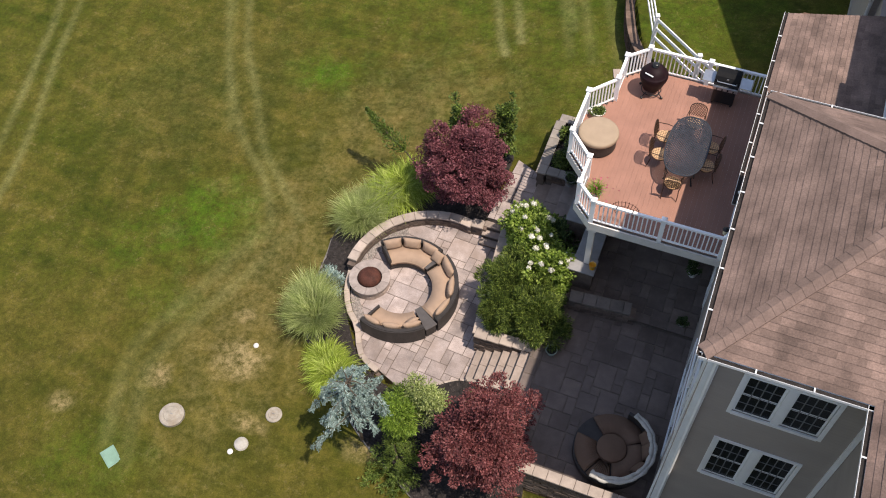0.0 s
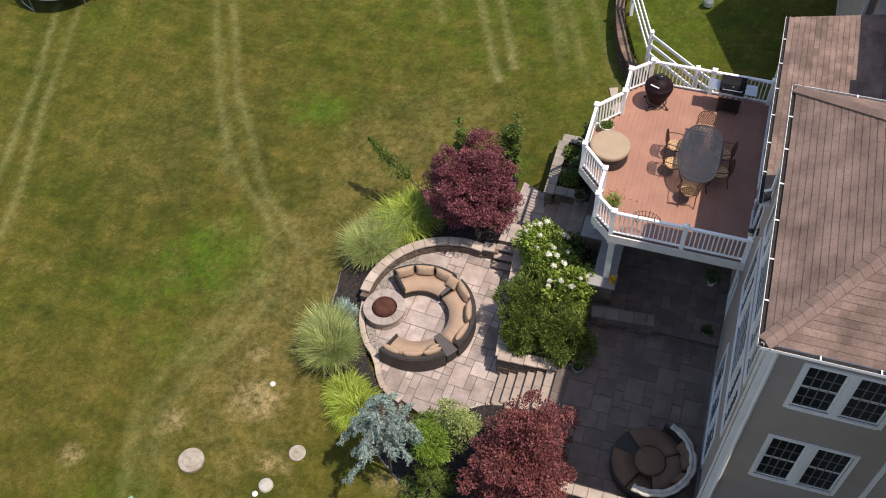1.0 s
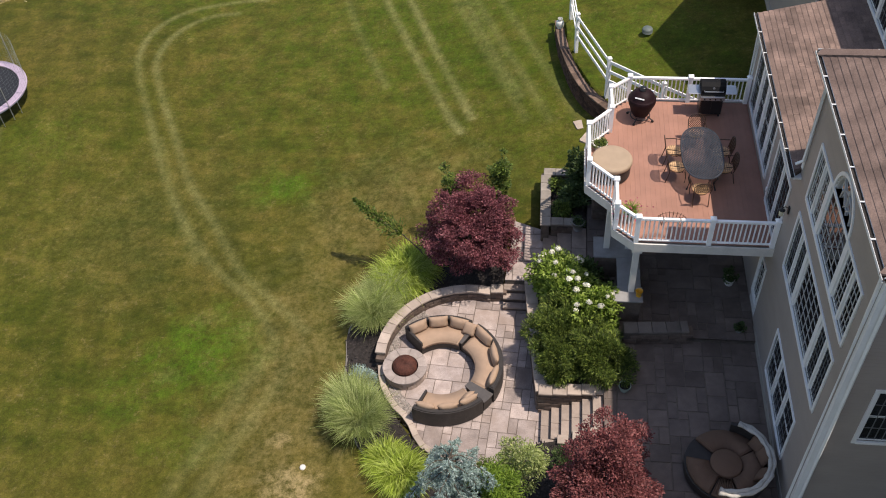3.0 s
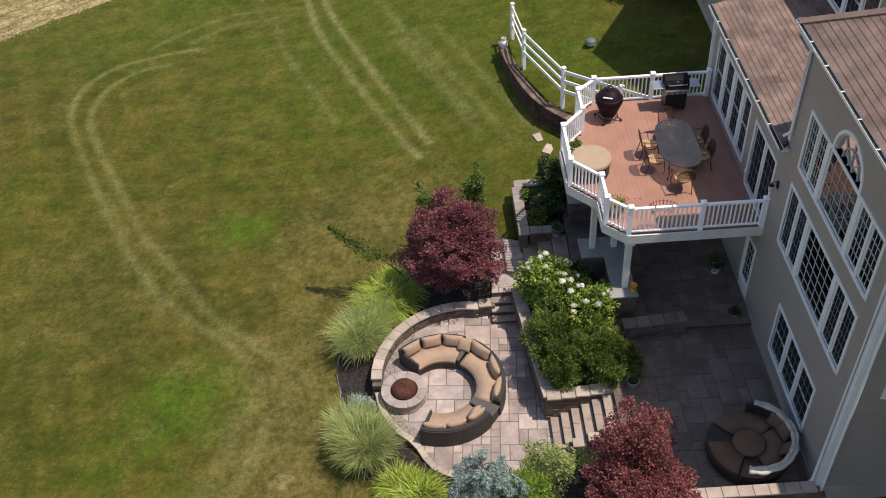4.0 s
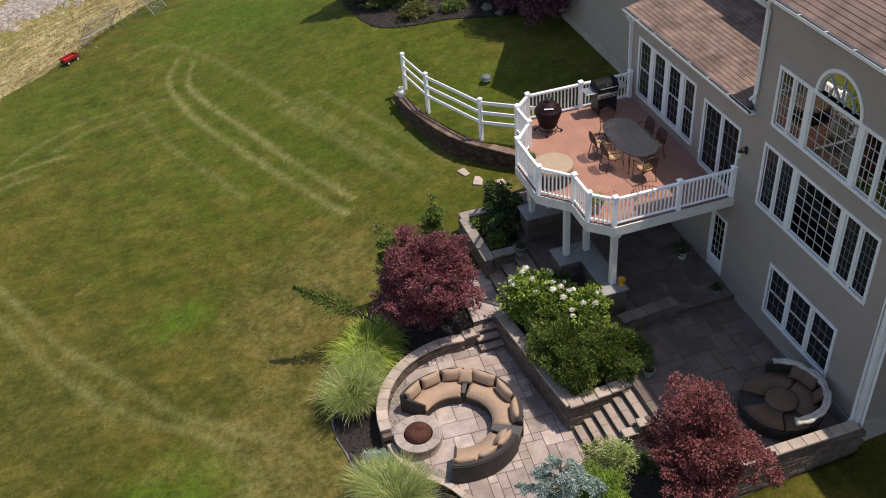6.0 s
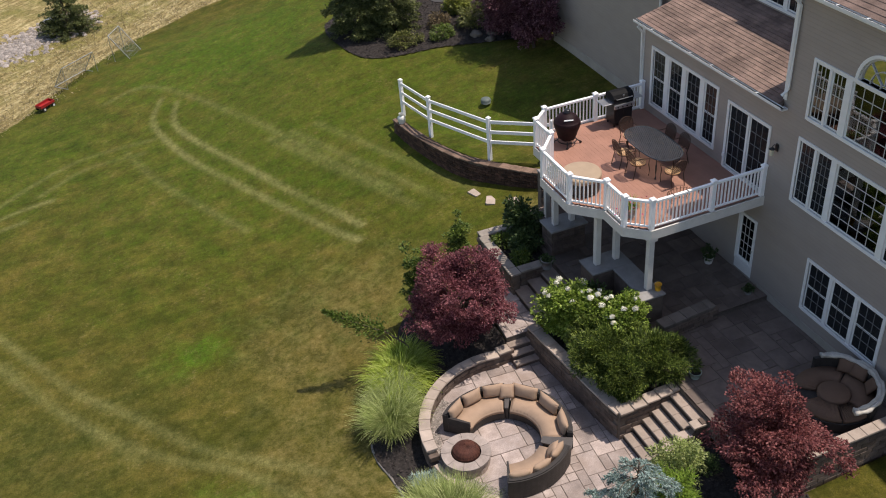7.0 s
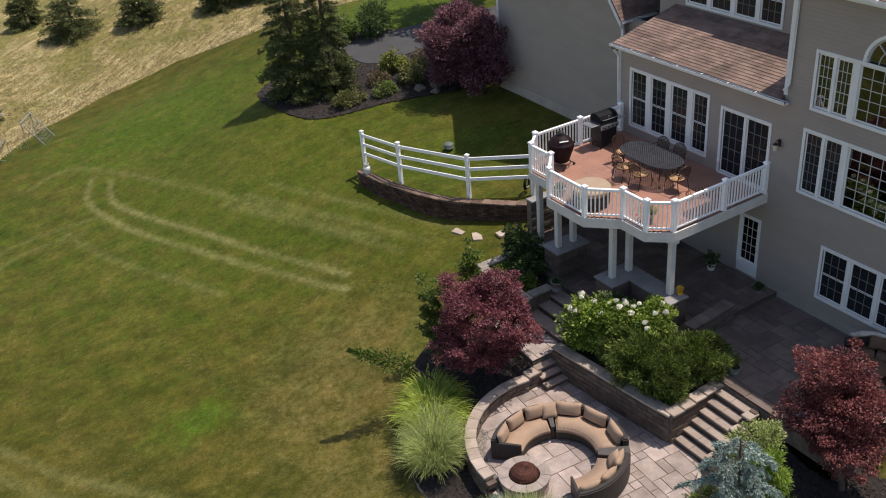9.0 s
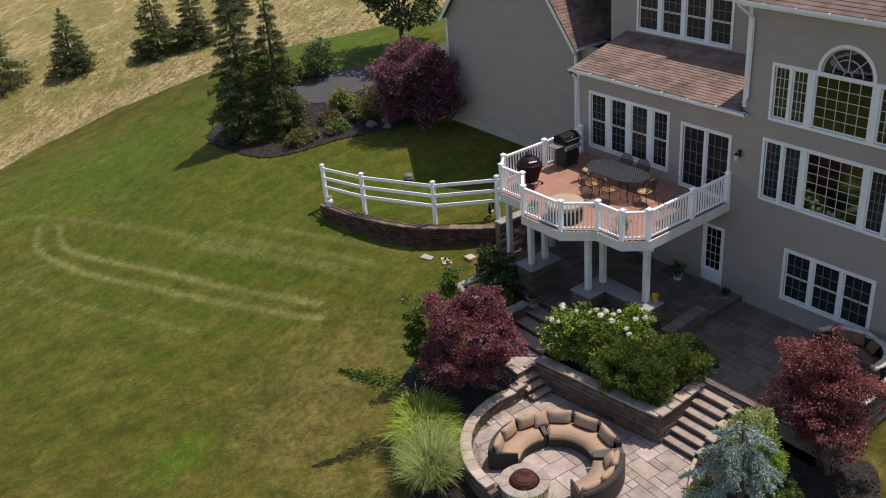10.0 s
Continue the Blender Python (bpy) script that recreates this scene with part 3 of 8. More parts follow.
def build_ground():
    xs = np.unique(np.round(np.concatenate([-np.geomspace(600, 46, 14), np.arange(-46, -32, 1.0), np.arange(-32, 4, 0.15), np.arange(4, 30, 1.0), np.geomspace(30, 600, 14)]), 3))
    ys = np.unique(np.round(np.concatenate([-np.geomspace(600, 12, 14), np.arange(-12, 3, 1.0), np.arange(3, 50, 0.15), np.arange(50, 90, 0.8), np.geomspace(90, 800, 14)]), 3))
    nx, ny = len(xs), len(ys)
    px, py = np.meshgrid(xs, ys, indexing="ij")
    cx, cy = np.clip(xs, -60, 40), np.clip(ys, -20, 100)
    # heights on a coarse net, then spread over the fine one
    gx, gy = np.arange(-60, 41, 1.25), np.arange(-20, 101.5, 1.25)
    coarse = np.array([[lawn_z(a, b) for b in gy] for a in gx])
    fx, fy = (cx + 60) / 1.25, (cy + 20) / 1.25
    ix, iy = np.minimum(fx.astype(int), len(gx) - 2), np.minimum(fy.astype(int), len(gy) - 2)
    ux, uy = (fx - ix)[:, None], (fy - iy)[None, :]
    z = coarse[np.ix_(ix, iy)] * (1 - ux) * (1 - uy) + coarse[np.ix_(ix + 1, iy)] * ux * (1 - uy) + coarse[np.ix_(ix, iy + 1)] * (1 - ux) * uy + coarse[np.ix_(ix + 1, iy + 1)] * ux * uy
    near = (px > -14) & (px < 8) & (py > 6) & (py < 36)
    for i, j in zip(*np.nonzero(near)):
        p = (px[i, j], py[i, j])
        if inside(p, TERRACE):
            z[i, j] = max(z[i, j], 1.38 + 0.075 * (30.3 - p[1]))
        elif inside(p, WEST_BED):
            z[i, j] -= 0.06
        if inside(p, PATIO_LOW):
            z[i, j] = -0.5
        elif inside(p, PATIO_UP):
            z[i, j] = -0.3
    for i, j in zip(*np.nonzero((px > -8) & (px < 15) & (py > 31) & (py < 46))):
        if inside((px[i, j], py[i, j]), FAR_BED) or inside((px[i, j], py[i, j]), DRIVE):
            z[i, j] -= 0.05
    wob = 0.06 * np.sin(px * 7.1 + py * 3.3) + 0.05 * np.sin(py * 9.7 - px * 4.1)

    def lines(sets, wide, soft):
        d = np.full(px.shape, 1e9)
        for s in sets:
            d = np.minimum(d, nearest(px, py, [(q.x, q.y) for q in along([(*p, 0) for p in s], 0.5)]))
        return np.clip((wide - d) / soft, 0, 1)
    loop_a = [(-14.0, 42.3), (-14.7, 40.6), (-14.6, 38.7), (-13.7, 35.1), (-12.5, 32.0), (-11.13, 28.9), (-9.95, 26.0), (-9.3, 24.8)]
    loop_b = [(-13.4, 41.3), (-13.85, 39.6), (-13.55, 37.8), (-12.5, 34.6), (-11.2, 31.2), (-10.05, 28.3), (-9.0, 25.6)]
    loop_c = [(-16.6, 44.2), (-14.7, 44.5), (-13.0, 42.0), (-10.7, 36.3), (-9.2, 31.7), (-8.0, 28.5), (-7.2, 26.6)]
    lane_a = [(-19.8, 36.3), (-21.3, 36.2), (-23.5, 35.4), (-24.6, 33.8), (-24.75, 31.8), (-24.1, 29.8), (-22.7, 26.9), (-21.3, 24.1), (-19.6, 21.2), (-17.5, 18.5), (-15.8, 17.0), (-14.5, 15.1), (-15.2, 13.0), (-16.0, 10.8), (-16.4, 9.2), (-15.8, 7.3), (-15.3, 6.0)]
    lane_b = [(-21.0, 35.1), (-22.4, 34.8), (-23.5, 33.4), (-23.8, 31.4), (-23.0, 29.2), (-21.4, 26.1), (-19.9, 23.2), (-18.4, 21.1), (-16.5, 18.3), (-14.9, 16.8), (-13.6, 15.6)]
    lane_c = [(p[0] + 0.85, p[1] - 0.2) for p in lane_a[11:]]
    side_a = [(-30.5, 30), (-28.4, 23.4), (-27.5, 20.4), (-26.2, 17.0), (-25.2, 13.5), (-24.2, 7.0)]
    side_b = [(-31.5, 29), (-29.0, 22.5), (-28.3, 20.4), (-26.9, 15.9), (-25.8, 12.0)]
    track = 0.95 * lines([loop_a, loop_b], 0.23, 0.16)
    track = np.maximum(track, 0.68 * lines([lane_a[:12], lane_b], 0.25, 0.20))
    track = np.maximum(track, 0.66 * lines([side_a, side_b], 0.25, 0.20))
    track = np.maximum(track, 0.38 * lines([lane_a[11:], lane_c], 0.42, 0.34))
    track = np.maximum(track, 0.5 * lines([loop_c], 0.3, 0.26))
    faint = [[(p[0] + k, p[1] - 0.25 * k) for p in loop_b[3:]] for k in (2.1, 3.0, 4.1)] + [[(-15.0, 38.6), (-18.2, 39.2), (-20.6, 38.3), (-22.2, 37.0)], [(-15.6, 37.6), (-18.2, 38.1), (-20.4, 37.0)]]
    faint += [[(-22.0, 25.9), (-20.8, 23.4), (-19.5, 21.0), (-18.3, 18.9)], [(p[0] - 1.7, p[1] - 0.4) for p in loop_a[2:6]]]
    track = np.maximum(track, 0.42 * lines(faint, 0.28, 0.24))
    fade = 0.85 + 0.3 * np.sin(px * 0.9 + 1.3) * np.sin(py * 0.7 + 0.4)
    track = np.clip(track * np.clip(fade, 0.5, 1), 0, 1)

    def blobs(rows):
        v = np.zeros(px.shape)
        for x, y, rx, ry, top in rows:
            r = np.hypot((px - x) / rx, (py - y) / ry) + 1.6 * wob + 0.25 * np.sin(px * 3.1) * np.sin(py * 2.7)
            v = np.maximum(v, top * np.clip(1.25 - r, 0, 0.9))
        return v
    lush = blobs([(-16.9, 14.7, 2.2, 2.0, 0.95), (-20, 12, 5, 5, 0.12), (-15.9, 22.6, 1.5, 1.0, 1.0), (-19, 13, 1.5, 1.5, 0.5), (-8.3, 20.5, 1.6, 1.2, 0.6), (-15.6, 5.5, 2.2, 1.3, 0.4),
                  (-9.5, 45, 8, 7, 0.85), (-24, 40, 6, 2.5, 0.4), (-2.5, 29, 4, 4.5, 0.6), (4.5, 45, 9, 5, 1.0), (-3.5, 33, 5, 3, 0.55), (-27, 25.8, 2.6, 2.2, 0.4), (-9, 36, 12, 13, 0.55), (-22, 41, 9, 7, 0.5), (-6.5, 24.5, 3.5, 4, 0.35), (-29, 22, 9, 10, 0.15), (-16.5, 11.2, 1.6, 0.9, 0.45), (-21.5, 12.5, 3.2, 2.6, 0.15)])
    bare = blobs([(-13.0, 9.95, 1.1, 0.75, 1.2), (-14.95, 8.64, 0.5, 0.5, 1.0), (-13.5, 11.5, 0.45, 0.3, 0.9), (-8.0, 8.5, 0.7, 0.4, 0.9), (-11.6, 8.1, 0.6, 0.3, 0.9), (-17.6, 6.9, 0.5, 0.35, 0.8), (-20.5, 20.5, 4.5, 4.0, 0.08),
                  (-17.8, 13.9, 0.5, 0.35, 0.15), (-17.0, 16.2, 0.8, 0.4, 0.12), (-4.1, 8.3, 1.3, 0.6, 0.5), (-3.9, 22.6, 0.8, 0.6, 0.35), (-13.2, 13.5, 2.6, 7.0, 0.28), (-12.6, 20.0, 2.5, 4.0, 0.22), (-11.0, 21.5, 3.5, 3.0, 0.22)])
    rim = [(-60, 15), (-42, 31), (-27.8, 41.8), (-25.3, 43.5), (-21.0, 46.0), (-17.8, 49.1), (-14.1, 52.8), (-10.3, 54.6), (-5.8, 54.4), (-2.3, 52.4), (3.0, 49.6), (9.4, 46.0), (30, 34), (60, 18)]
    far_side = inside_many(px, py, rim + [(900, 18), (900, 900), (-900, 900), (-900, 15)])
    d = nearest(px, py, rim)
    field = np.clip(0.5 + np.where(far_side, d, -d) * 0.9, 0, 1)
    weeds = np.clip((d - 2.2) / 1.5, 0, 1) * np.where(far_side, 1, 0)
    verts = np.stack([px.ravel(), py.ravel(), z.ravel()], 1)
    i, j = np.meshgrid(np.arange(nx - 1), np.arange(ny - 1), indexing="ij")
    a = (i * ny + j).ravel()
    faces = np.stack([a, a + ny, a + ny + 1, a + 1], 1)
    me = bpy.data.meshes.new("ground")
    me.vertices.add(len(verts)), me.loops.add(faces.size), me.polygons.add(len(faces))
    me.vertices.foreach_set("co", verts.ravel())
    me.loops.foreach_set("vertex_index", faces.ravel())
    me.polygons.foreach_set("loop_start", np.arange(0, faces.size, 4))
    me.polygons.foreach_set("use_smooth", np.ones(len(faces), dtype=bool))
    me.update(calc_edges=True)
    for k, v in (("track", track), ("lush", lush), ("bare", bare), ("field", field), ("weeds", weeds)):
        me.attributes.new(k, "FLOAT", "POINT").data.foreach_set("value", v.ravel().astype(np.float32))
    me.materials.append(M["lawn"])
    return tagged(new("ground", me), "mown green lawn with dry patches and wheel tracks, stubble field behind", "lawn", kind="structure")


def inside_many(px, py, poly):
    hit = np.zeros(px.shape, dtype=bool)
    for (x0, y0), (x1, y1) in zip(poly, poly[1:] + poly[:1]):
        if y0 == y1:
            continue
        hit ^= ((y0 > py) != (y1 > py)) & (px < (x1 - x0) * (py - y0) / (y1 - y0) + x0)
    return hit


build_ground()


# ---- house ----
def holed(bm, axis, at, thick, u0, u1, z0, z1, holes):
    """A wall in the plane x = at ("x") or y = at ("y"), going inwards by thick, with rectangular holes (u0, u1, z0, z1)."""
    us = sorted({u0, u1, *[h[0] for h in holes], *[h[1] for h in holes]})
    zs = sorted({z0, z1, *[h[2] for h in holes], *[h[3] for h in holes]})
    made = {}

    def v(i, j, k):
        if (i, j, k) not in made:
            d = at + thick * k
            made[i, j, k] = bm.verts.new((d, us[i], zs[j]) if axis == "x" else (us[i], d, zs[j]))
        return made[i, j, k]

    def solid(i, j):
        if not (0 <= i < len(us) - 1 and 0 <= j < len(zs) - 1):
            return False
        u, z = (us[i] + us[i + 1]) / 2, (zs[j] + zs[j + 1]) / 2
        return not any(h[0] < u < h[1] and h[2] < z < h[3] for h in holes)
    for i in range(len(us) - 1):
        for j in range(len(zs) - 1):
            if not solid(i, j):
                continue
            for k in (0, 1):
                bm.faces.new((v(i, j, k), v(i + 1, j, k), v(i + 1, j + 1, k), v(i, j + 1, k)))
            for di, dj, a, b in ((-1, 0, (i, j), (i, j + 1)), (1, 0, (i + 1, j), (i + 1, j + 1)), (0, -1, (i, j), (i + 1, j)), (0, 1, (i, j + 1), (i + 1, j + 1))):
                if not solid(i + di, j + dj):
                    bm.faces.new((v(*a, 0), v(*b, 0), v(*b, 1), v(*a, 1)))
    bmesh.ops.recalc_face_normals(bm, faces=bm.faces)


def facing(axis, at):
    """Puts window parts, drawn in the plane (u, z) with depth d inwards, into the wall."""
    if axis == "x":
        return Matrix(((0, 1, 0, at), (1, 0, 0, 0), (0, 0, 1, 0), (0, 0, 0, 1)))
    return Matrix(((1, 0, 0, 0), (0, 1, 0, at), (0, 0, 1, 0), (0, 0, 0, 1)))


def window(name, axis, at, units, z0, z1, label, arch=None, door=False, bars="muntin"):
    """A window of several units (u0, u1, columns, rows, sash lines) in white trim; holes equal the trim's inside."""
    m = facing(axis, at)
    w = thing(name, (0, 0, 0), label, "door" if door else "window", kind="structure")
    t = 0.085
    lo, hi = units[0][0], units[-1][1]
    fr = bmesh.new()
    box(fr, lo - t, lo, -0.03, 0.10, z0 - t, z1 + t, m)
    box(fr, hi, hi + t, -0.03, 0.10, z0 - t, z1 + t, m)
    box(fr, lo, hi, -0.03, 0.10, z1, z1 + t, m)
    box(fr, lo, hi, -0.045, 0.10, z0 - t, z0, m)
    for (a, b) in zip(units, units[1:]):
        box(fr, a[1], b[0], -0.025, 0.10, z0, z1, m)
    bmesh.ops.recalc_face_normals(fr, faces=fr.faces)
    part("window_frame", fr, M["trim"], w)
    for u0, u1, cols, rows, meet in units:
        sash = bmesh.new()
        s = 0.05
        for a, b, c, d in ((u0, u0 + s, z0, z1), (u1 - s, u1, z0, z1), (u0 + s, u1 - s, z0, z0 + s), (u0 + s, u1 - s, z1 - s, z1)):
            box(sash, a, b, 0.02, 0.07, c, d, m)
        if meet:
            zm = z0 + (z1 - z0) * meet
            box(sash, u0 + s, u1 - s, 0.015, 0.07, zm - 0.03, zm + 0.03, m)
        bmesh.ops.recalc_face_normals(sash, faces=sash.faces)
        sob = part("sash", sash, M["trim"], w)
        grid = bmesh.new()
        for k in range(1, cols):
            u = u0 + s + (u1 - u0 - 2 * s) * k / cols
            box(grid, u - 0.010, u + 0.010, 0.012, 0.022, z0 + s, z1 - s, m)
        for k in range(1, rows):
            z = z0 + s + (z1 - z0 - 2 * s) * k / rows
            box(grid, u0 + s, u1 - s, 0.0125, 0.0225, z - 0.010, z + 0.010, m)
        bmesh.ops.recalc_face_normals(grid, faces=grid.faces)
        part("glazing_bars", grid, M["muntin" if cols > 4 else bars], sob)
        gl = bmesh.new()
        box(gl, u0 + s * 0.6, u1 - s * 0.6, 0.024, 0.030, z0 + s * 0.6, z1 - s * 0.6, m)
        bmesh.ops.recalc_face_normals(gl, faces=gl.faces)
        pane = part("pane", gl, M["screened" if bars == "muntin_dim" and cols < 5 else "glass"], sob)
        pane.visible_shadow = False
    if arch:
        ua, ub, zb = arch
        c, r = (ua + ub) / 2, (ub - ua) / 2
        ring = bmesh.new()

        def half(bm, r0, r1, d0, d1, n=20):
            cols = []
            for i in range(n + 1):
                a = math.pi * i / n
                cols.append([bm.verts.new(m @ Vector((c + q * math.cos(a), d, zb + q * math.sin(a)))) for q, d in ((r0, d0), (r1, d0), (r1, d1), (r0, d1))])
            for p, q in zip(cols, cols[1:]):
                for k in range(4):
                    bm.faces.new((p[k], q[k], q[(k + 1) % 4], p[(k + 1) % 4]))
            bm.faces.new(cols[0]), bm.faces.new(cols[-1][::-1])
        half(ring, r, r + t, -0.03, 0.10)
        bmesh.ops.recalc_face_normals(ring, faces=ring.faces)
        arc = part("arch_frame", ring, M["trim"], w)
        fan_bars = bmesh.new()
        half(fan_bars, r * 0.56, r * 0.56 + 0.022, 0.03, 0.06, 14)
        half(fan_bars, r * 0.14, r * 0.14 + 0.022, 0.03, 0.06, 8)
        half(fan_bars, r - 0.05, r, 0.02, 0.07)
        for k in range(1, 4):
            a = math.pi * k / 4
            p, q = Vector((math.cos(a), 0, math.sin(a))), Vector((-math.sin(a), 0, math.cos(a)))
            vs = [fan_bars.verts.new(m @ Vector((c + (p * s0 + q * s1).x, d, zb + (p * s0 + q * s1).z))) for d in (0.03, 0.06) for s0, s1 in ((0.14 * r, -.011), (r - .03, -.011), (r - .03, .011), (0.14 * r, .011))]
            for f in ((0, 1, 2, 3), (7, 6, 5, 4), (0, 4, 5, 1), (1, 5, 6, 2), (2, 6, 7, 3), (3, 7, 4, 0)):
                fan_bars.faces.new([vs[i] for i in f])
        bmesh.ops.recalc_face_normals(fan_bars, faces=fan_bars.faces)
        part("glazing_bars", fan_bars, M["muntin"], arc)
        fan = bmesh.new()
        rim_v = [fan.verts.new(m @ Vector((c + r * math.cos(math.pi * i / 20), 0.064, zb + r * math.sin(math.pi * i / 20)))) for i in range(21)]
        fan.faces.new(rim_v)
        pane = part("pane", fan, M["glass"], arc)
        pane.visible_shadow = False
    return w


def shingled(parent, origin, along_u, up_v, polygon, thick=0.011, expose=0.145, tab=0.33, single=0, seed=3):
    """Courses of shingle tabs on a roof slope. origin, along and up the slope span the plane; polygon is the slope in that plane, anticlockwise."""
    rng = random.Random(seed)
    o, u, v = Vector(origin), Vector(along_u).normalized(), Vector(up_v).normalized()
    n = u.cross(v).normalized()
    vmax = max(p[1] for p in polygon)
    umin, umax = min(p[0] for p in polygon), max(p[0] for p in polygon)
    verts, faces, made = [], [], 0
    y = 0.0
    while y < vmax:
        x = umin - tab * rng.random()
        while x < umax:
            w = tab * rng.choice((0.5, 0.75, 1.0, 1.0))
            cut = clip([(x, y), (x + w - 0.0012, y), (x + w - 0.0012, y + expose * 1.02), (x, y + expose * 1.02)], polygon)
            x += w
            if len(cut) < 3:
                continue
            lift = thick * (0.8 + 0.45 * rng.random())
            top = [o + u * a + v * b + n * (0.012 + lift * (1 - (b - y) / (expose * 1.02))) for a, b in cut]
            low = [o + u * a + v * b - n * 0.004 for a, b in cut]
            k = len(cut)
            if made < single:
                me = bpy.data.meshes.new("shingle")
                me.from_pydata(top + low, [], [list(range(k))] + [[i, k + i, k + (i + 1) % k, (i + 1) % k] for i in range(k)])
                part_of("shingle", me, M["shingle"], parent)
                made += 1
            else:
                s = len(verts)
                verts += top + low
                faces += [list(range(s, s + k))] + [[s + i, s + k + i, s + k + (i + 1) % k, s + (i + 1) % k] for i in range(k)]
        y += expose
    if verts:
        me = bpy.data.meshes.new("shingles")
        me.from_pydata(verts, [], faces)
        me.materials.append(M["shingle"])
        ob = new("shingle_layer", me)
        ob.parent = parent
        tagged(ob, kind="stuff")


def cap_line(parent, a, b, wide=0.16, step=0.2):
    """Bent cap shingles along a hip or ridge."""
    a, b = Vector(a), Vector(b)
    d = (b - a).normalized()
    side = d.cross(Vector((0, 0, 1))).normalized()
    verts, faces = [], []
    k = int((b - a).length / step)
    for i in range(k):
        p, q = a + d * (i * step), a + d * ((i + 1.15) * step)
        h0, h1 = 0.048, 0.038
        verts, s = [], 0
        for c, h in ((p, h0), (q, h1)):
            verts += [c - side * wide + Vector((0, 0, h - wide * 0.45)), c + Vector((0, 0, h)), c + side * wide + Vector((0, 0, h - wide * 0.45)), c + side * wide + Vector((0, 0, h - wide * 0.45 - 0.04)), c + Vector((0, 0, h - 0.05)), c - side * wide + Vector((0, 0, h - wide * 0.45 - 0.04))]
        faces = [[s + j, s + (j + 1) % 6, s + 6 + (j + 1) % 6, s + 6 + j] for j in range(6)] + [[s, s + 5, s + 4, s + 3, s + 2, s + 1], [s + 6, s + 7, s + 8, s + 9, s + 10, s + 11]]
        me = bpy.data.meshes.new("ridge_cap")
        me.from_pydata(verts, [], faces)
        part_of("ridge_cap", me, M["shingle_cap"], parent)


def gutter(parent, a, b, r=0.055, straps=0.95):
    """A white half-open eaves gutter with hanger straps."""
    a, b = Vector(a), Vector(b)
    d = (b - a).normalized()
    side = d.cross(Vector((0, 0, 1))).normalized()
    prof = [(-r, 0), (-r, -0.05), (-r * 0.4, -0.075), (r, -0.075), (r, 0), (r * 0.86, 0), (r * 0.86, -0.066), (-r * 0.4, -0.066), (-r * 0.86, -0.046), (-r * 0.86, 0)]
    bm = bmesh.new()
    ends = [[bm.verts.new(c + side * u + Vector((0, 0, w))) for u, w in prof] for c in (a, b)]
    k = len(prof)
    for i in range(k):
        bm.faces.new((ends[0][i], ends[0][(i + 1) % k], ends[1][(i + 1) % k], ends[1][i]))
    bm.faces.new(ends[0][::-1]), bm.faces.new(ends[1])
    g = part("gutter", bm, M["trim"], parent, "white metal gutter")
    db = bmesh.new()
    w = [db.verts.new(c + side * u + Vector((0, 0, -0.034))) for c, u in ((a, -r * 0.84), (a, r * 0.84), (b, r * 0.84), (b, -r * 0.84))]
    db.faces.new(w)
    part("gutter_debris", db, M["soil"], g, "dark leaf litter")
    n = max(2, int((b - a).length / straps))
    for i in range(1, n):
        c = a + (b - a) * (i / n)
        st = bmesh.new()
        box(st, -0.014, 0.014, -0.085, 0.056, -0.004, 0.012, Matrix.Translation(c) @ Matrix((d.to_4d(), side.to_4d(), (0, 0, 1, 0), (0, 0, 0, 1))).to_3x3().transposed().to_4x4())
        part("gutter_strap", st, M["trim"], g)


def quad_solid(parent, name, pts, thick, material):
    """A flat sheet of some thickness below the given corners."""
    pts = [Vector(p) for p in pts]
    n = (pts[1] - pts[0]).cross(pts[2] - pts[0]).normalized()
    if n.z < 0:
        pts, n = pts[::-1], -n
    bm = bmesh.new()
    hi = [bm.verts.new(p) for p in pts]
    lo = [bm.verts.new(p - n * thick) for p in pts]
    bm.faces.new(hi), bm.faces.new(lo[::-1])
    for i in range(len(pts)):
        j = (i + 1) % len(pts)
        bm.faces.new((lo[i], lo[j], hi[j], hi[i]))
    return part(name, bm, material, parent)


EAVE, PITCH = 10.60, 0.70
house = thing("house", (0, 0, 0), "large grey-sided house with white trim and brown shingle roofs", "house")
WEST = [  # west face: units of windows
    ("window_basement", [(10.50, 11.36, 3, 4, .5), (11.47, 12.29, 3, 4, .5), (12.40, 13.20, 3, 4, .5)], 1.93, 3.46),
    ("window_middle", [(9.90, 10.42, 3, 6, 0), (10.50, 11.02, 3, 6, 0), (11.20, 12.90, 5, 6, 0), (13.08, 13.62, 3, 6, 0), (13.70, 14.24, 3, 6, 0)], 4.92, 6.68),
    ("window_upper", [(9.84, 10.42, 3, 5, 0), (10.50, 11.06, 3, 5, 0), (11.26, 12.90, 5, 5, 0), (13.10, 13.58, 3, 5, 0), (13.66, 14.14, 3, 5, 0)], 7.40, 8.90),
]
DECKWALL = [("window_sunroom", [(17.80, 18.40, 3, 6, .5), (18.62, 19.32, 3, 6, .5), (19.54, 20.22, 3, 6, .5), (20.44, 21.12, 3, 6, .5)], 4.78, 6.64)]
PATIO_DOOR = (15.46, 17.18, 4.46, 6.46)
GARDEN_DOOR = (15.40, 16.20, 1.42, 3.44)
SOUTH = [("window_south", [(0.74, 1.50, 4, 4, .5), (1.66, 2.42, 4, 4, .5)], 8.16, 9.66), ("window_south", [(0.76, 1.50, 4, 4, .5), (1.68, 2.42, 4, 4, .5)], 4.96, 6.76)]
UP_X = 2.6
UPPER = [("window_back", [(17.54, 18.36, 3, 4, .5), (18.53, 19.35, 3, 4, .5), (19.53, 20.35, 3, 4, .5), (20.52, 21.36, 3, 4, .5)], 8.255, 9.72)]


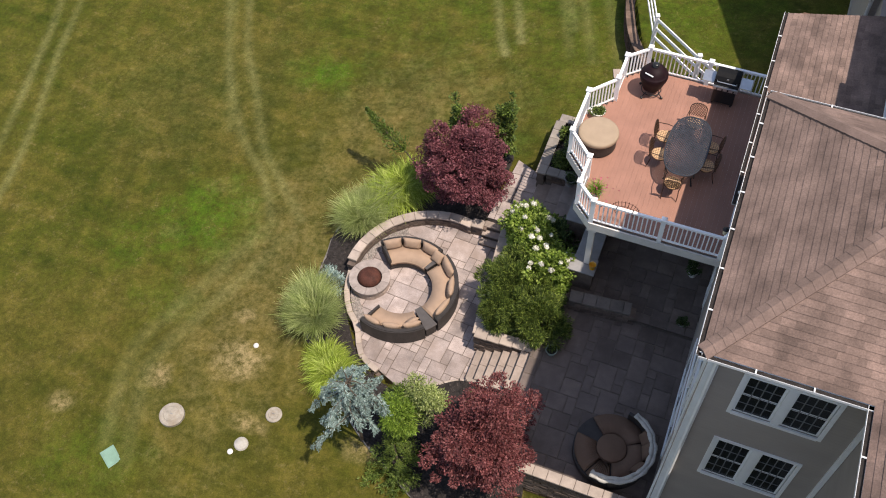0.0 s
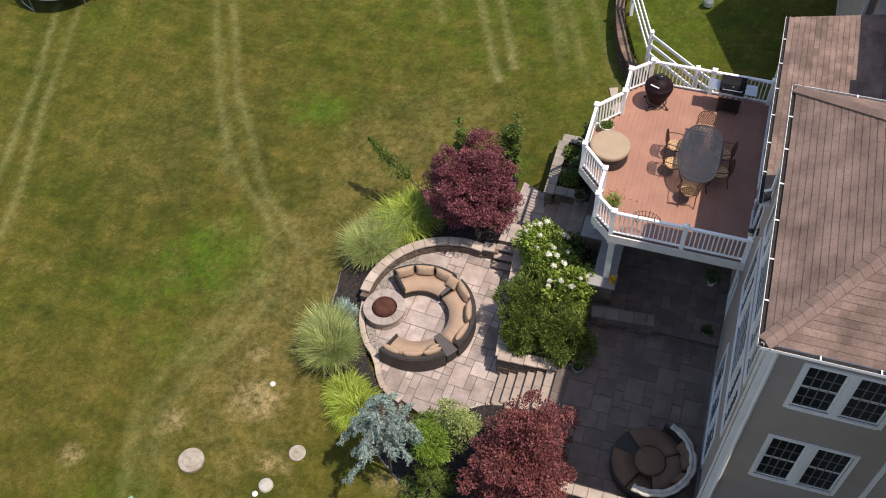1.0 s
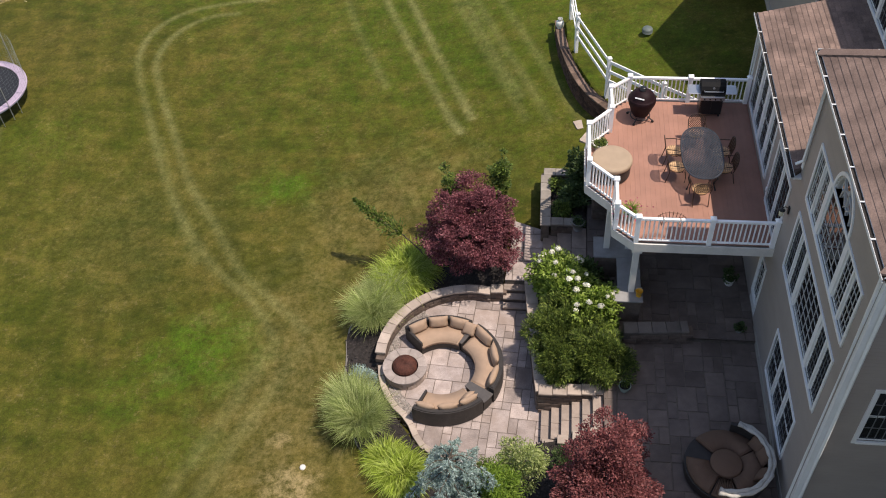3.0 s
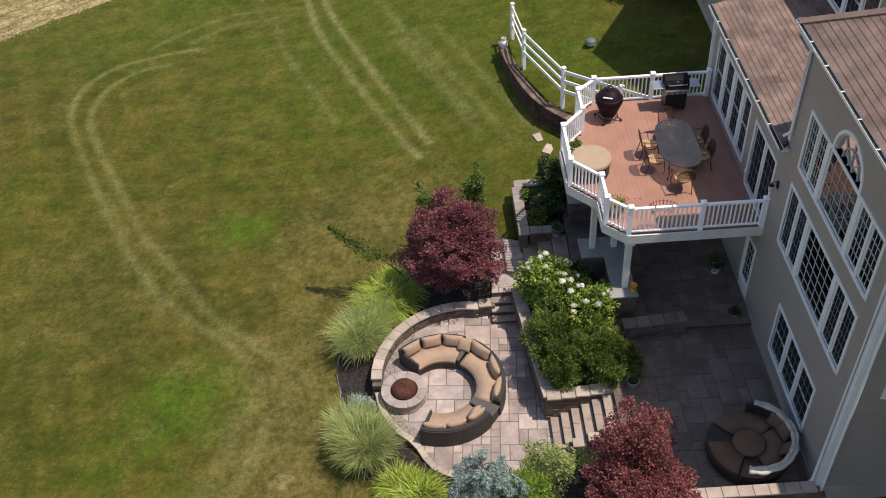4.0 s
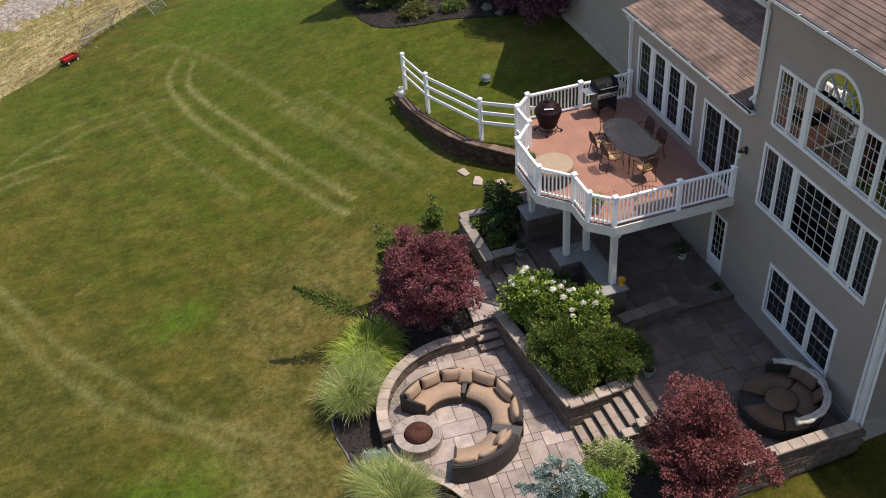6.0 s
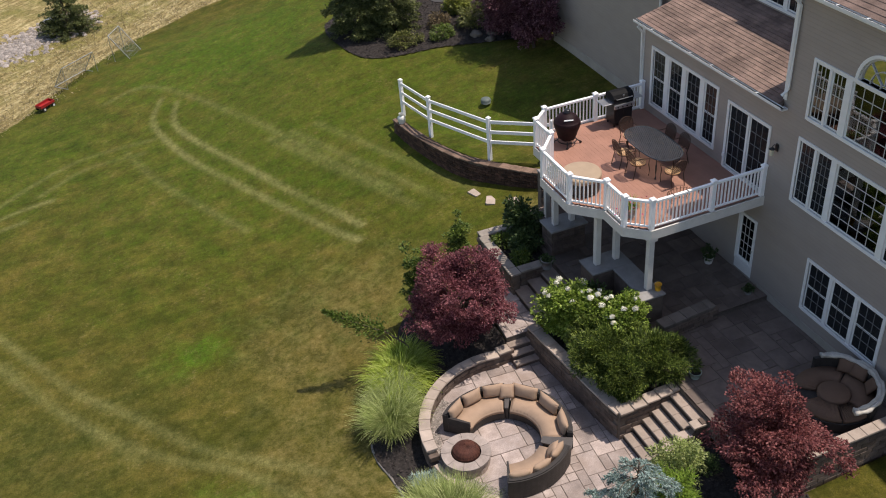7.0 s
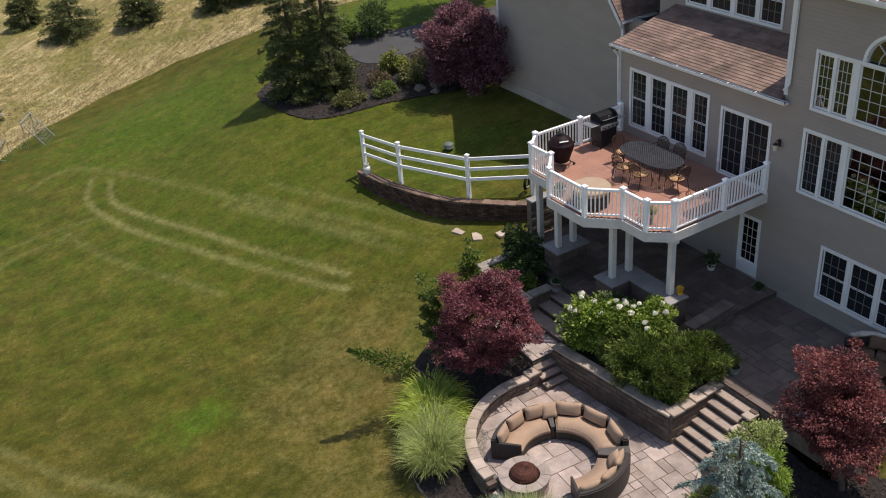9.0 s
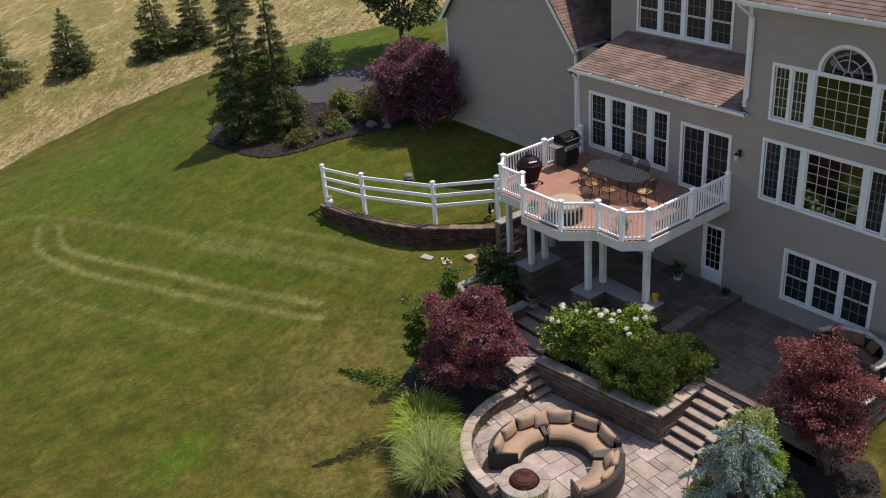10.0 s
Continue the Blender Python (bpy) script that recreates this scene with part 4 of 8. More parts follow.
ARCH = (11.285, 12.775, 8.985)


def opening(rows):
    return [(r[1][0][0], r[1][-1][1], r[2], r[3]) for r in rows]


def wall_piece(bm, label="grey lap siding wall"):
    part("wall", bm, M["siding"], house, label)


def west_walls():
    for axis, at, thick, u0, u1, z0, z1, holes in (
            ("x", 0.0, 0.22, 9.1, 15.08, 1.45, EAVE - 0.1, opening(WEST) + [(ARCH[0], ARCH[1], ARCH[2], ARCH[2] + 0.76)]),
            ("x", 0.0, 0.22, 15.08, 21.75, 3.9, 7.34, opening(DECKWALL) + [PATIO_DOOR]),
            ("x", 0.0, 0.22, 14.6, 21.75, 0.9, 3.9, [GARDEN_DOOR]),
            ("y", 9.1, 0.22, 0.22, 3.1, 1.45, EAVE - 0.1, opening(SOUTH)),
            ("x", UP_X, 0.2, 15.08, 22.65, 7.3, 10.02, opening(UPPER))):
        bm = bmesh.new()
        if z0 == 0.9:
            u0 = 15.08
        holed(bm, axis, at, thick, u0, u1, z0, z1, holes)
        wall_piece(bm)
    bm = bmesh.new()
    end = [[bm.verts.new((x, y, z)) for x, z in ((0.22, 0.9), (UP_X, 0.9), (UP_X, 7.92), (0.22, 7.38))] for y in (21.55, 21.75)]
    bm.faces.new(end[0]), bm.faces.new(end[1][::-1])
    for i in range(4):
        bm.faces.new((end[0][i], end[1][i], end[1][(i + 1) % 4], end[0][(i + 1) % 4]))
    bmesh.ops.recalc_face_normals(bm, faces=bm.faces)
    wall_piece(bm)
    for dims in ((0.22, UP_X, 14.9, 15.08, 7.0, EAVE - 0.1), (3.1, 3.3, -6, 9.1, 0.2, EAVE - 0.1), (3.3, 14, -6.0, -5.8, 0.2, EAVE - 0.1), (13.8, 14, -5.8, 31, 0.2, EAVE - 0.1)):
        wall_piece(boxed(*dims))
    for dims in ((-0.02, 0.24, 9.08, 15.08, 0.6, 1.45), (0.24, 3.1, 9.08, 9.3, 0.2, 1.45)):
        part("foundation", boxed(*dims), M["foundation"], house, "tan parged foundation")
    for z in (1.2, 4.2, 7.15):
        part("floor_slab", boxed(0.22, 13.8, 9.35, 22.4, z - 0.16, z), M["room_floor"], house, "brown wooden floor")
    part("inner_wall", boxed(4.4, 4.5, 9.4, 22.4, 1.2, 10.2), M["room"], house, "tan inner wall")
    part("inner_ceiling", boxed(0.22, 13.8, 9.35, 15.0, 10.34, 10.46), M["room"], house)

    # siding above the round head of the fanlight
    bm = bmesh.new()
    ya, yb, zb = ARCH
    c, r, n = (ya + yb) / 2, (yb - ya) / 2, 24
    cols = []
    for i in range(n + 1):
        a = math.pi * i / n
        y, z = c + r * math.cos(a), zb + r * math.sin(a)
        cols.append([bm.verts.new(p) for p in ((0.0, y, z), (0.0, y, zb + 0.76), (0.22, y, zb + 0.76), (0.22, y, z))])
    for p, q in zip(cols, cols[1:]):
        for k in (0, 2, 3):
            bm.faces.new((p[k], q[k], q[(k + 1) % 4], p[(k + 1) % 4]))
    bmesh.ops.recalc_face_normals(bm, faces=bm.faces)
    wall_piece(bm)


west_walls()
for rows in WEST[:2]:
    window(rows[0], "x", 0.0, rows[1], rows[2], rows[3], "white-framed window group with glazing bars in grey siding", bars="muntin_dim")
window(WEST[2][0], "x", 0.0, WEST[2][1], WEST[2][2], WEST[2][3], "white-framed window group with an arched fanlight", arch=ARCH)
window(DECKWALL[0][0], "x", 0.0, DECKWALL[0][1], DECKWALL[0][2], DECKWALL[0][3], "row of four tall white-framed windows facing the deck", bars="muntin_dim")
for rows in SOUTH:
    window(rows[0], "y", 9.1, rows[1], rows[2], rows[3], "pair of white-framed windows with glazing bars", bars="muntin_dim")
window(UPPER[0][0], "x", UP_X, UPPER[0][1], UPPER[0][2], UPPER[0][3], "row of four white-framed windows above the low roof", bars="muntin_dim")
a, b, c, d = PATIO_DOOR
window("patio_door", "x", 0.0, [(a, 16.28, 3, 5, 0), (16.36, b, 3, 5, 0)], c, d, "white sliding glass door onto the deck", door=True, bars="muntin_dim")
a, b, c, d = GARDEN_DOOR
garden_door = window("garden_door", "x", 0.0, [(a + 0.085, b - 0.085, 3, 5, 0)], c + 0.42, d - 0.085, "white half-glazed door under the deck", door=True)
part("door_panel", boxed(0.0, 0.06, a, b, c, c + 0.335), M["trim"], garden_door, "white lower panel")
bm = bmesh.new()
tube(bm, (0.0, a + 0.05, c + 0.95), (-0.055, a + 0.05, c + 0.95), 0.022, 0.028, 10)
part("door_handle", bm, M["steel"], garden_door, "steel knob")
socket = thing("wall_socket", (0, 17.215, 4.79), "white weatherproof socket box on the grey siding", "socket")
part("box", boxed(-0.05, 0.0, -0.045, 0.045, -0.06, 0.06, bevel=0.008), M["trim"], socket)
part("cover_flap", boxed(-0.062, -0.051, -0.038, 0.038, -0.05, 0.05, bevel=0.004), M["vinyl"], socket)


def corner_boards():
    for x0, x1, y0, y1, z0, z1 in ((-0.025, 0.12, 9.075, 9.2, 1.45, EAVE - 0.12), (2.98, 3.085, 9.06, 9.1, 1.45, EAVE - 0.12), (-0.025, 0.1, 14.98, 15.1, 7.5, EAVE - 0.12), (-0.025, 0.1, 21.65, 21.775, 2.5, 7.3)):
        part("corner_board", boxed(x0, x1, y0, y1, z0, z1), M["trim"], house, "white corner board")
    for pts in ([(-0.27, 8.95, 10.45), (-0.07, 9.22, 10.1), (-0.07, 9.22, 1.6), (-0.35, 9.1, 1.42)], [(0.12, 8.78, 10.45), (0.12, 9.03, 10.15), (0.12, 9.03, 1.0)],
                [(-0.27, 15.3, 10.45), (-0.06, 14.92, 10.1), (-0.06, 14.92, 7.85), (-0.2, 14.98, 7.68)], [(-0.2, 21.8, 7.2), (-0.08, 21.7, 7.0), (-0.08, 21.7, 2.4)], [(1.80, 23.62, 7.2), (1.94, 23.74, 6.95), (1.94, 23.74, 2.6)]):
        bm = bmesh.new()
        pipe(bm, pts, 0.045, 4)
        part("downspout", bm, M["trim"], house, "white downspout")


corner_boards()


def roofs():
    e0, e1, x0 = 8.73, 15.40, -0.23
    half = (e1 - e0) / 2
    mid = (e0 + e1) / 2
    apex = Vector((x0 + half, mid, EAVE + PITCH * half))
    far = 15.0
    run = math.hypot(1, PITCH)
    roof = new("roof")
    roof.parent = house
    quad_solid(roof, "roof_deck", [(x0, e0, EAVE), (x0, e1, EAVE), apex], 0.12, M["roof_base"])
    quad_solid(roof, "roof_deck", [(x0, e0, EAVE), (far, e0, EAVE), (far, mid, apex.z), apex], 0.12, M["roof_base"])
    quad_solid(roof, "roof_deck", [(x0, e1, EAVE), (far, e1, EAVE), (far, mid, apex.z), apex], 0.12, M["roof_base"])
    L = 2 * half
    shingled(roof, (x0, e1, EAVE), (0, -1, 0), (1, 0, PITCH), [(0, 0), (L, 0), (half, half * run)], single=300, seed=5)
    shingled(roof, (x0, e0, EAVE), (1, 0, 0), (0, 1, PITCH), [(0, 0), (9, 0), (9, half * run), (half, half * run)], seed=6)
    shingled(roof, (9, e1, EAVE), (-1, 0, 0), (0, -1, PITCH), [(0, 0), (9 - x0, 0), (9 - x0 - half, half * run), (0, half * run)], seed=7)
    cap_line(roof, (x0, e0, EAVE + 0.02), apex)
    cap_line(roof, (x0, e1, EAVE + 0.02), apex)
    cap_line(roof, apex, (far, mid, apex.z))
    gutter(house, (x0 - 0.05, e1 + 0.05, EAVE), (x0 - 0.05, e0 - 0.05, EAVE))
    gutter(house, (x0 - 0.05, e0 - 0.05, EAVE), (2.75, e0 - 0.05, EAVE))
    gutter(house, (UP_X - 0.3, e1 + 0.05, EAVE), (x0 - 0.05, e1 + 0.05, EAVE))
    bm = bmesh.new()
    box(bm, x0, 0.0, e0, e1, EAVE - 0.16, EAVE - 0.1)
    box(bm, 0.0, 2.8, e0, 9.1, EAVE - 0.16, EAVE - 0.1)
    box(bm, 0.0, UP_X, 15.08, e1, EAVE - 0.16, EAVE - 0.1)
    part("soffit", bm, M["trim"], roof, "white soffit")
    # south wing
    quad_solid(roof, "roof_deck", [(2.75, -6.4, EAVE), (2.75, 12, EAVE), (8.5, 12, EAVE + PITCH * 5.75), (8.5, -6.4, EAVE + PITCH * 5.75)], 0.12, M["roof_base"])
    shingled(roof, (2.75, 9.3, EAVE), (0, -1, 0), (1, 0, PITCH), [(0, 0), (9, 0), (9, 3.4), (0, 3.4)], seed=8)
    quad_solid(roof, "roof_deck", [(14.25, -6.4, EAVE), (14.25, 12, EAVE), (8.5, 12, EAVE + PITCH * 5.75), (8.5, -6.4, EAVE + PITCH * 5.75)], 0.12, M["roof_base"])
    gutter(house, (2.70, 8.73, EAVE), (2.70, -6.4, EAVE))
    # low roof over the deck side
    s = 0.246
    x1 = -0.18
    sr, reach = math.hypot(1, s), UP_X - x1
    quad_solid(roof, "roof_deck", [(x1, 14.95, 7.40), (x1, 21.9, 7.40), (UP_X, 21.9, 7.40 + s * reach), (UP_X, 15.08, 7.40 + s * reach), (0.0, 15.08, 7.40 - s * x1)], 0.10, M["roof_base"])
    shingled(roof, (x1, 21.9, 7.40), (0, -1, 0), (1, 0, s), [(0, 0), (6.82, 0), (6.82, reach * sr), (0, reach * sr)], thick=0.015, seed=9)
    gutter(house, (x1 - 0.05, 21.95, 7.40), (x1 - 0.05, 14.85, 7.40))
    bm = bmesh.new()
    box(bm, x1, 0.0, 14.9, 21.9, 7.25, 7.30)
    box(bm, x1, 0.2, 21.75, 21.9, 7.25, 7.31)
    part("soffit", bm, M["trim"], roof, "white soffit")
    # upper back roof, out of view: eave set for the shadow on the low roof
    up = 10.15
    quad_solid(roof, "roof_deck", [(UP_X - 0.08, 15.0, up), (UP_X - 0.08, 22.8, up), (8.5, 22.8, up + 3.4), (8.5, 15.0, up + 3.4)], 0.12, M["roof_base"])
    # unseen north part, added to shade the garage slope
    quad_solid(roof, "roof_deck", [(3.0, 22.8, up), (3.0, 31.0, up), (8.5, 31.0, up + 3.4), (8.5, 22.8, up + 3.4)], 0.12, M["roof_base"])
    quad_solid(roof, "roof_deck", [(14.3, 15.0, up), (14.3, 31.0, up), (8.5, 31.0, up + 3.4), (8.5, 15.0, up + 3.4)], 0.12, M["roof_base"])
    # unseen gutter, stopped short to put a jog in the shadow edge
    gutter(house, (UP_X - 0.15, 19.05, up), (UP_X - 0.15, 15.4, up))


roofs()


def garage_wing():
    w = 2.0
    y0, y1, ze, k = 23.8, 31.6, 7.375, 1.25
    ym = (y0 + y1) / 2
    zp = ze + k * (ym - y0)
    bm = bmesh.new()
    v = [(w, y0, 1.2), (w, y1, 1.2), (w, y1, ze), (w, ym, zp), (w, y0, ze)]
    a = [bm.verts.new(p) for p in v]
    b = [bm.verts.new((p[0] + 0.25, p[1], p[2])) for p in v]
    bm.faces.new(a), bm.faces.new(b[::-1])
    for i in range(5):
        bm.faces.new((a[i], a[(i + 1) % 5], b[(i + 1) % 5], b[i]))
    for dims in ((w + 0.25, 14, y0, y0 + 0.2, 1.2, ze), (w + 0.25, 14, y1 - 0.2, y1, 1.2, ze), (2.2, 2.4, 21.7, 23.8, 0.9, 7.3)):
        wall_piece(boxed(*dims))
    bmesh.ops.recalc_face_normals(bm, faces=bm.faces)
    part("wall", bm, M["siding"], house, "grey lap siding gable wall")
    part("foundation", boxed(w - 0.02, w, y0, y1, 1.0, 3.02), M["foundation"], house, "tan parged foundation")
    roof = new("roof")
    roof.parent = house
    o = 0.15
    quad_solid(roof, "roof_deck", [(w - 0.25, y0 - o, ze - o * k + 0.12), (14, y0 - o, ze - o * k + 0.12), (14, ym, zp + 0.12), (w - 0.25, ym, zp + 0.12)], 0.1, M["roof_base"])
    quad_solid(roof, "roof_deck", [(w - 0.25, y1 + o, ze - o * k + 0.12), (14, y1 + o, ze - o * k + 0.12), (14, ym, zp + 0.12), (w - 0.25, ym, zp + 0.12)], 0.1, M["roof_base"])
    shingled(roof, (w - 0.25, y0 - o, ze - o * k + 0.12), (1, 0, 0), (0, 1, k), [(0, 0), (5, 0), (5, 6.6), (0, 6.6)], seed=11)
    gutter(house, (w - 0.3, y0 - o - 0.05, ze - o * k + 0.12), (3.4, y0 - o - 0.05, ze - o * k + 0.12))
    bm = bmesh.new()
    for yy in (y0 - o, y1 + o):
        p, q = Vector((w - 0.27, yy, ze - o * k + 0.06)), Vector((w - 0.27, ym, zp + 0.06))
        dv = Vector((0, 0, -0.2))
        vs = [bm.verts.new(x) for x in (p, q, q + dv, p + dv)] + [bm.verts.new(x + Vector((0.05, 0, 0))) for x in (p, q, q + dv, p + dv)]
        for f in ((0, 1, 2, 3), (7, 6, 5, 4), (0, 4, 5, 1), (1, 5, 6, 2), (2, 6, 7, 3), (3, 7, 4, 0)):
            bm.faces.new([vs[i] for i in f])
    bmesh.ops.recalc_face_normals(bm, faces=bm.faces)
    part("rake_board", bm, M["trim"], roof, "white rake board")
    for yy in (y0 - 0.02, y1 - 0.1):
        part("corner_board", boxed(w - 0.025, w + 0.02, yy, yy + 0.12, 2.9, ze - 0.1), M["trim"], house, "white corner board")


garage_wing()


# ---- walls, patios and steps ----
def block_mesh(rng, l, d, h, bulge):
    """One rough-faced block, l along x, d along y, h high, with a split front and back."""
    def j():
        return rng.uniform(-0.006, 0.006)
    c = 0.012
    v, f = [], []
    for sy in (-1, 1):
        y0, y1 = sy * (d / 2 - bulge), sy * (d / 2)
        s = len(v)
        v += [(-l / 2, y0, 0), (l / 2, y0, 0), (l / 2, y0, h), (-l / 2, y0, h)]
        v += [(-l / 2 + c + j(), y1 + j(), c), (l / 2 - c + j(), y1 + j(), c), (l / 2 - c + j(), y1 + j(), h - c), (-l / 2 + c + j(), y1 + j(), h - c)]
        for k in range(4):
            q = [s + k, s + (k + 1) % 4, s + 4 + (k + 1) % 4, s + 4 + k]
            f.append(q if sy < 0 else q[::-1])
        q = [s + 4, s + 5, s + 6, s + 7]
        f.append(q if sy < 0 else q[::-1])
    f += [[3, 2, 10, 11], [1, 0, 8, 9], [1, 9, 10, 2], [0, 3, 11, 8]]
    me = bpy.data.meshes.new("block")
    me.from_pydata(v, [], f)
    return me


def shared_blocks(tag, l, d, h, bulge, material, n=5, seed=1):
    rng = random.Random(seed)
    out = []
    for _ in range(n):
        me = block_mesh(rng, l, d, h, bulge)
        me.materials.append(material)
        out.append(me)
    return out


def block_wall(name, path, bottom, top, depth, course, length, material, cap_material, label, cap=0.06, cap_len=0.4, over=0.03, seed=1, cap_depth=None):
    """A wall of courses of blocks along a line, with coping stones; bottom and top are heights or functions of how far along one is (0 to 1)."""
    rng = random.Random(seed)
    w = thing(name, (path[0][0], path[0][1], 0), label, "wall", kind="structure")
    w_inv = Matrix.Translation((-path[0][0], -path[0][1], 0))
    pts = along([(*p, 0) for p in path], length)
    lo = bottom if callable(bottom) else (lambda s: bottom)
    hi = top if callable(top) else (lambda s: top)
    sets = shared_blocks("block", length - 0.006, depth, course - 0.005, 0.022, material, 6, seed)
    n = len(pts) - 1
    rows = 40
    for r in range(rows):
        off = 0.5 if r % 2 else 0.0
        for i in range(n):
            s = (i + 0.5 + off) / n
            if s > 1:
                continue
            z = -0.9 + r * course
            if z + course < lo(s) or z + course > hi(s) - cap + 0.02:
                continue
            f = i + 0.5 + off
            k = min(int(f), n - 1)
            a, b = pts[k], pts[k + 1]
            p = a + (b - a) * (f - k)
            ang = math.atan2(b.y - a.y, b.x - a.x)
            ob = part_of("block", rng.choice(sets), None, w)
            ob.matrix_basis = w_inv @ Matrix.Translation((p.x, p.y, z)) @ Matrix.Rotation(ang + (math.pi if rng.random() < 0.5 else 0), 4, "Z") @ Matrix.Diagonal((1.0, 1.0 + rng.uniform(-0.05, 0.05), 1.0, 1.0))
    # a plain core keeps light from passing between the blocks
    core = bmesh.new()
    fine = along([(*p, 0) for p in path], 0.12)
    ring = []
    for i, p in enumerate(fine):
        d = (fine[min(i + 1, len(fine) - 1)] - fine[max(i - 1, 0)]).normalized()
        side = Vector((-d.y, d.x, 0)) * (depth / 2 - 0.03)
        s = i / (len(fine) - 1)
        ring.append([core.verts.new((q.x - path[0][0], q.y - path[0][1], z)) for q, z in ((p - side, lo(s) - 0.2), (p + side, lo(s) - 0.2), (p + side, hi(s) - cap - 0.004), (p - side, hi(s) - cap - 0.004))])
    for a, b in zip(ring, ring[1:]):
        for k in range(4):
            core.faces.new((a[k], b[k], b[(k + 1) % 4], a[(k + 1) % 4]))
    core.faces.new(ring[0]), core.faces.new(ring[-1][::-1])
    part("core", core, M["joint"], w)
    if cap:
        cd = (cap_depth or depth) + 2 * over
        cpts = along([(*p, 0) for p in path], cap_len)
        m = len(cpts) - 1
        for i in range(m):
            a, b = cpts[i], cpts[i + 1]
            da = (cpts[i + 1] - cpts[max(i - 1, 0)]).normalized()
            db = (cpts[min(i + 2, m)] - cpts[i]).normalized()
            na, nb = Vector((-da.y, da.x, 0)), Vector((-db.y, db.x, 0))
            s = (i + 0.5) / m
            z1 = hi(s) + rng.uniform(-0.006, 0.006)
            g = (b - a).normalized() * 0.004
            quad = [a + g - na * cd / 2, b - g - nb * cd / 2, b - g + nb * cd / 2, a + g + na * cd / 2]
            o = quad[0]
            bm = bmesh.new()
            prism(bm, [(q.x - o.x, q.y - o.y) for q in quad], 0, cap)
            bmesh.ops.bevel(bm, geom=[e for e in bm.edges if all(v.co.z > cap - 1e-4 for v in e.verts)], offset=0.012, segments=1, affect="EDGES")
            ob = part("coping", bm, cap_material, w)
            ob.location = (o.x - path[0][0], o.y - path[0][1], z1 - cap)
    return w


def hull(points):
    p = sorted(set(points))

    def turn(o, a, b):
        return (a[0] - o[0]) * (b[1] - o[1]) - (a[1] - o[1]) * (b[0] - o[0])
    lo, hi = [], []
    for q in p:
        while len(lo) > 1 and turn(lo[-2], lo[-1], q) <= 0:
            lo.pop()
        lo.append(q)
    for q in p[::-1]:
        while len(hi) > 1 and turn(hi[-2], hi[-1], q) <= 0:
            hi.pop()
        hi.append(q)
    return lo[:-1] + hi[:-1]


def paved(name, area, z, label, seed, cell=0.305, turn=0.0, stone="paver", gap=0.009):
    """Flagstones of several sizes laid to a grid inside a convex area, each a stone with worn edges, on a bed of sand."""
    rng = random.Random(seed)
    f = thing(name, (area[0][0], area[0][1], z - 0.05), label, "patio", kind="structure")
    ox, oy = f.location[:2]
    bed = bmesh.new()
    prism(bed, [(x - ox, y - oy) for x, y in area], -0.5, 0.036)
    part("sand_bed", bed, M["joint"], f)
    c, s = math.cos(turn), math.sin(turn)
    x0, x1 = min(p[0] for p in area) - 1, max(p[0] for p in area) + 1
    y0, y1 = min(p[1] for p in area) - 1, max(p[1] for p in area) + 1
    nx, ny = int((x1 - x0) / cell) + 1, int((y1 - y0) / cell) + 1
    used = np.zeros((nx, ny), dtype=bool)
    sizes = [(2, 3), (3, 2), (2, 2), (2, 2), (2, 1), (1, 2), (3, 2), (2, 3), (1, 1), (3, 3), (4, 2)]
    for j in range(ny):
        for i in range(nx):
            if used[i, j]:
                continue
            rng.shuffle(sizes)
            for w, h in sizes + [(1, 1)]:
                if i + w <= nx and j + h <= ny and not used[i:i + w, j:j + h].any():
                    break
            used[i:i + w, j:j + h] = True
            g = gap
            rect = [(x0 + i * cell + g, y0 + j * cell + g), (x0 + (i + w) * cell - g, y0 + j * cell + g), (x0 + (i + w) * cell - g, y0 + (j + h) * cell - g), (x0 + i * cell + g, y0 + (j + h) * cell - g)]
            if turn:
                mx, my = (x0 + x1) / 2, (y0 + y1) / 2
                rect = [(mx + c * (x - mx) - s * (y - my), my + s * (x - mx) + c * (y - my)) for x, y in rect]
            cut = clip(rect, area)
            if len(cut) < 3:
                continue
            size = abs(sum(a[0] * b[1] - b[0] * a[1] for a, b in zip(cut, cut[1:] + cut[:1]))) / 2
            if size < 0.01:
                continue
            mx, my = sum(p[0] for p in cut) / len(cut), sum(p[1] for p in cut) / len(cut)
            inner = [(mx + (x - mx) * (1 - 0.02), my + (y - my) * (1 - 0.02)) for x, y in cut]
            up = 0.05 + rng.uniform(-0.003, 0.005)
            tx, ty = rng.uniform(-0.006, 0.006), rng.uniform(-0.006, 0.006)
            k = len(cut)
            v = [(x - mx, y - my, 0.0) for x, y in cut] + [(x - mx, y - my, up - 0.008) for x, y in cut] + [(x - mx, y - my, up + tx * (x - mx) + ty * (y - my)) for x, y in inner]
            faces = [list(range(2 * k, 3 * k))] + [[i0 + a, i0 + (a + 1) % k, i0 + k + (a + 1) % k, i0 + k + a] for i0 in (0, k) for a in range(k)]
            me = bpy.data.meshes.new("paver")
            me.from_pydata(v, [], faces)
            ob = part_of("paver", me, M[stone], f)
            ob.location = (mx - ox, my - oy, 0.0)
    return f


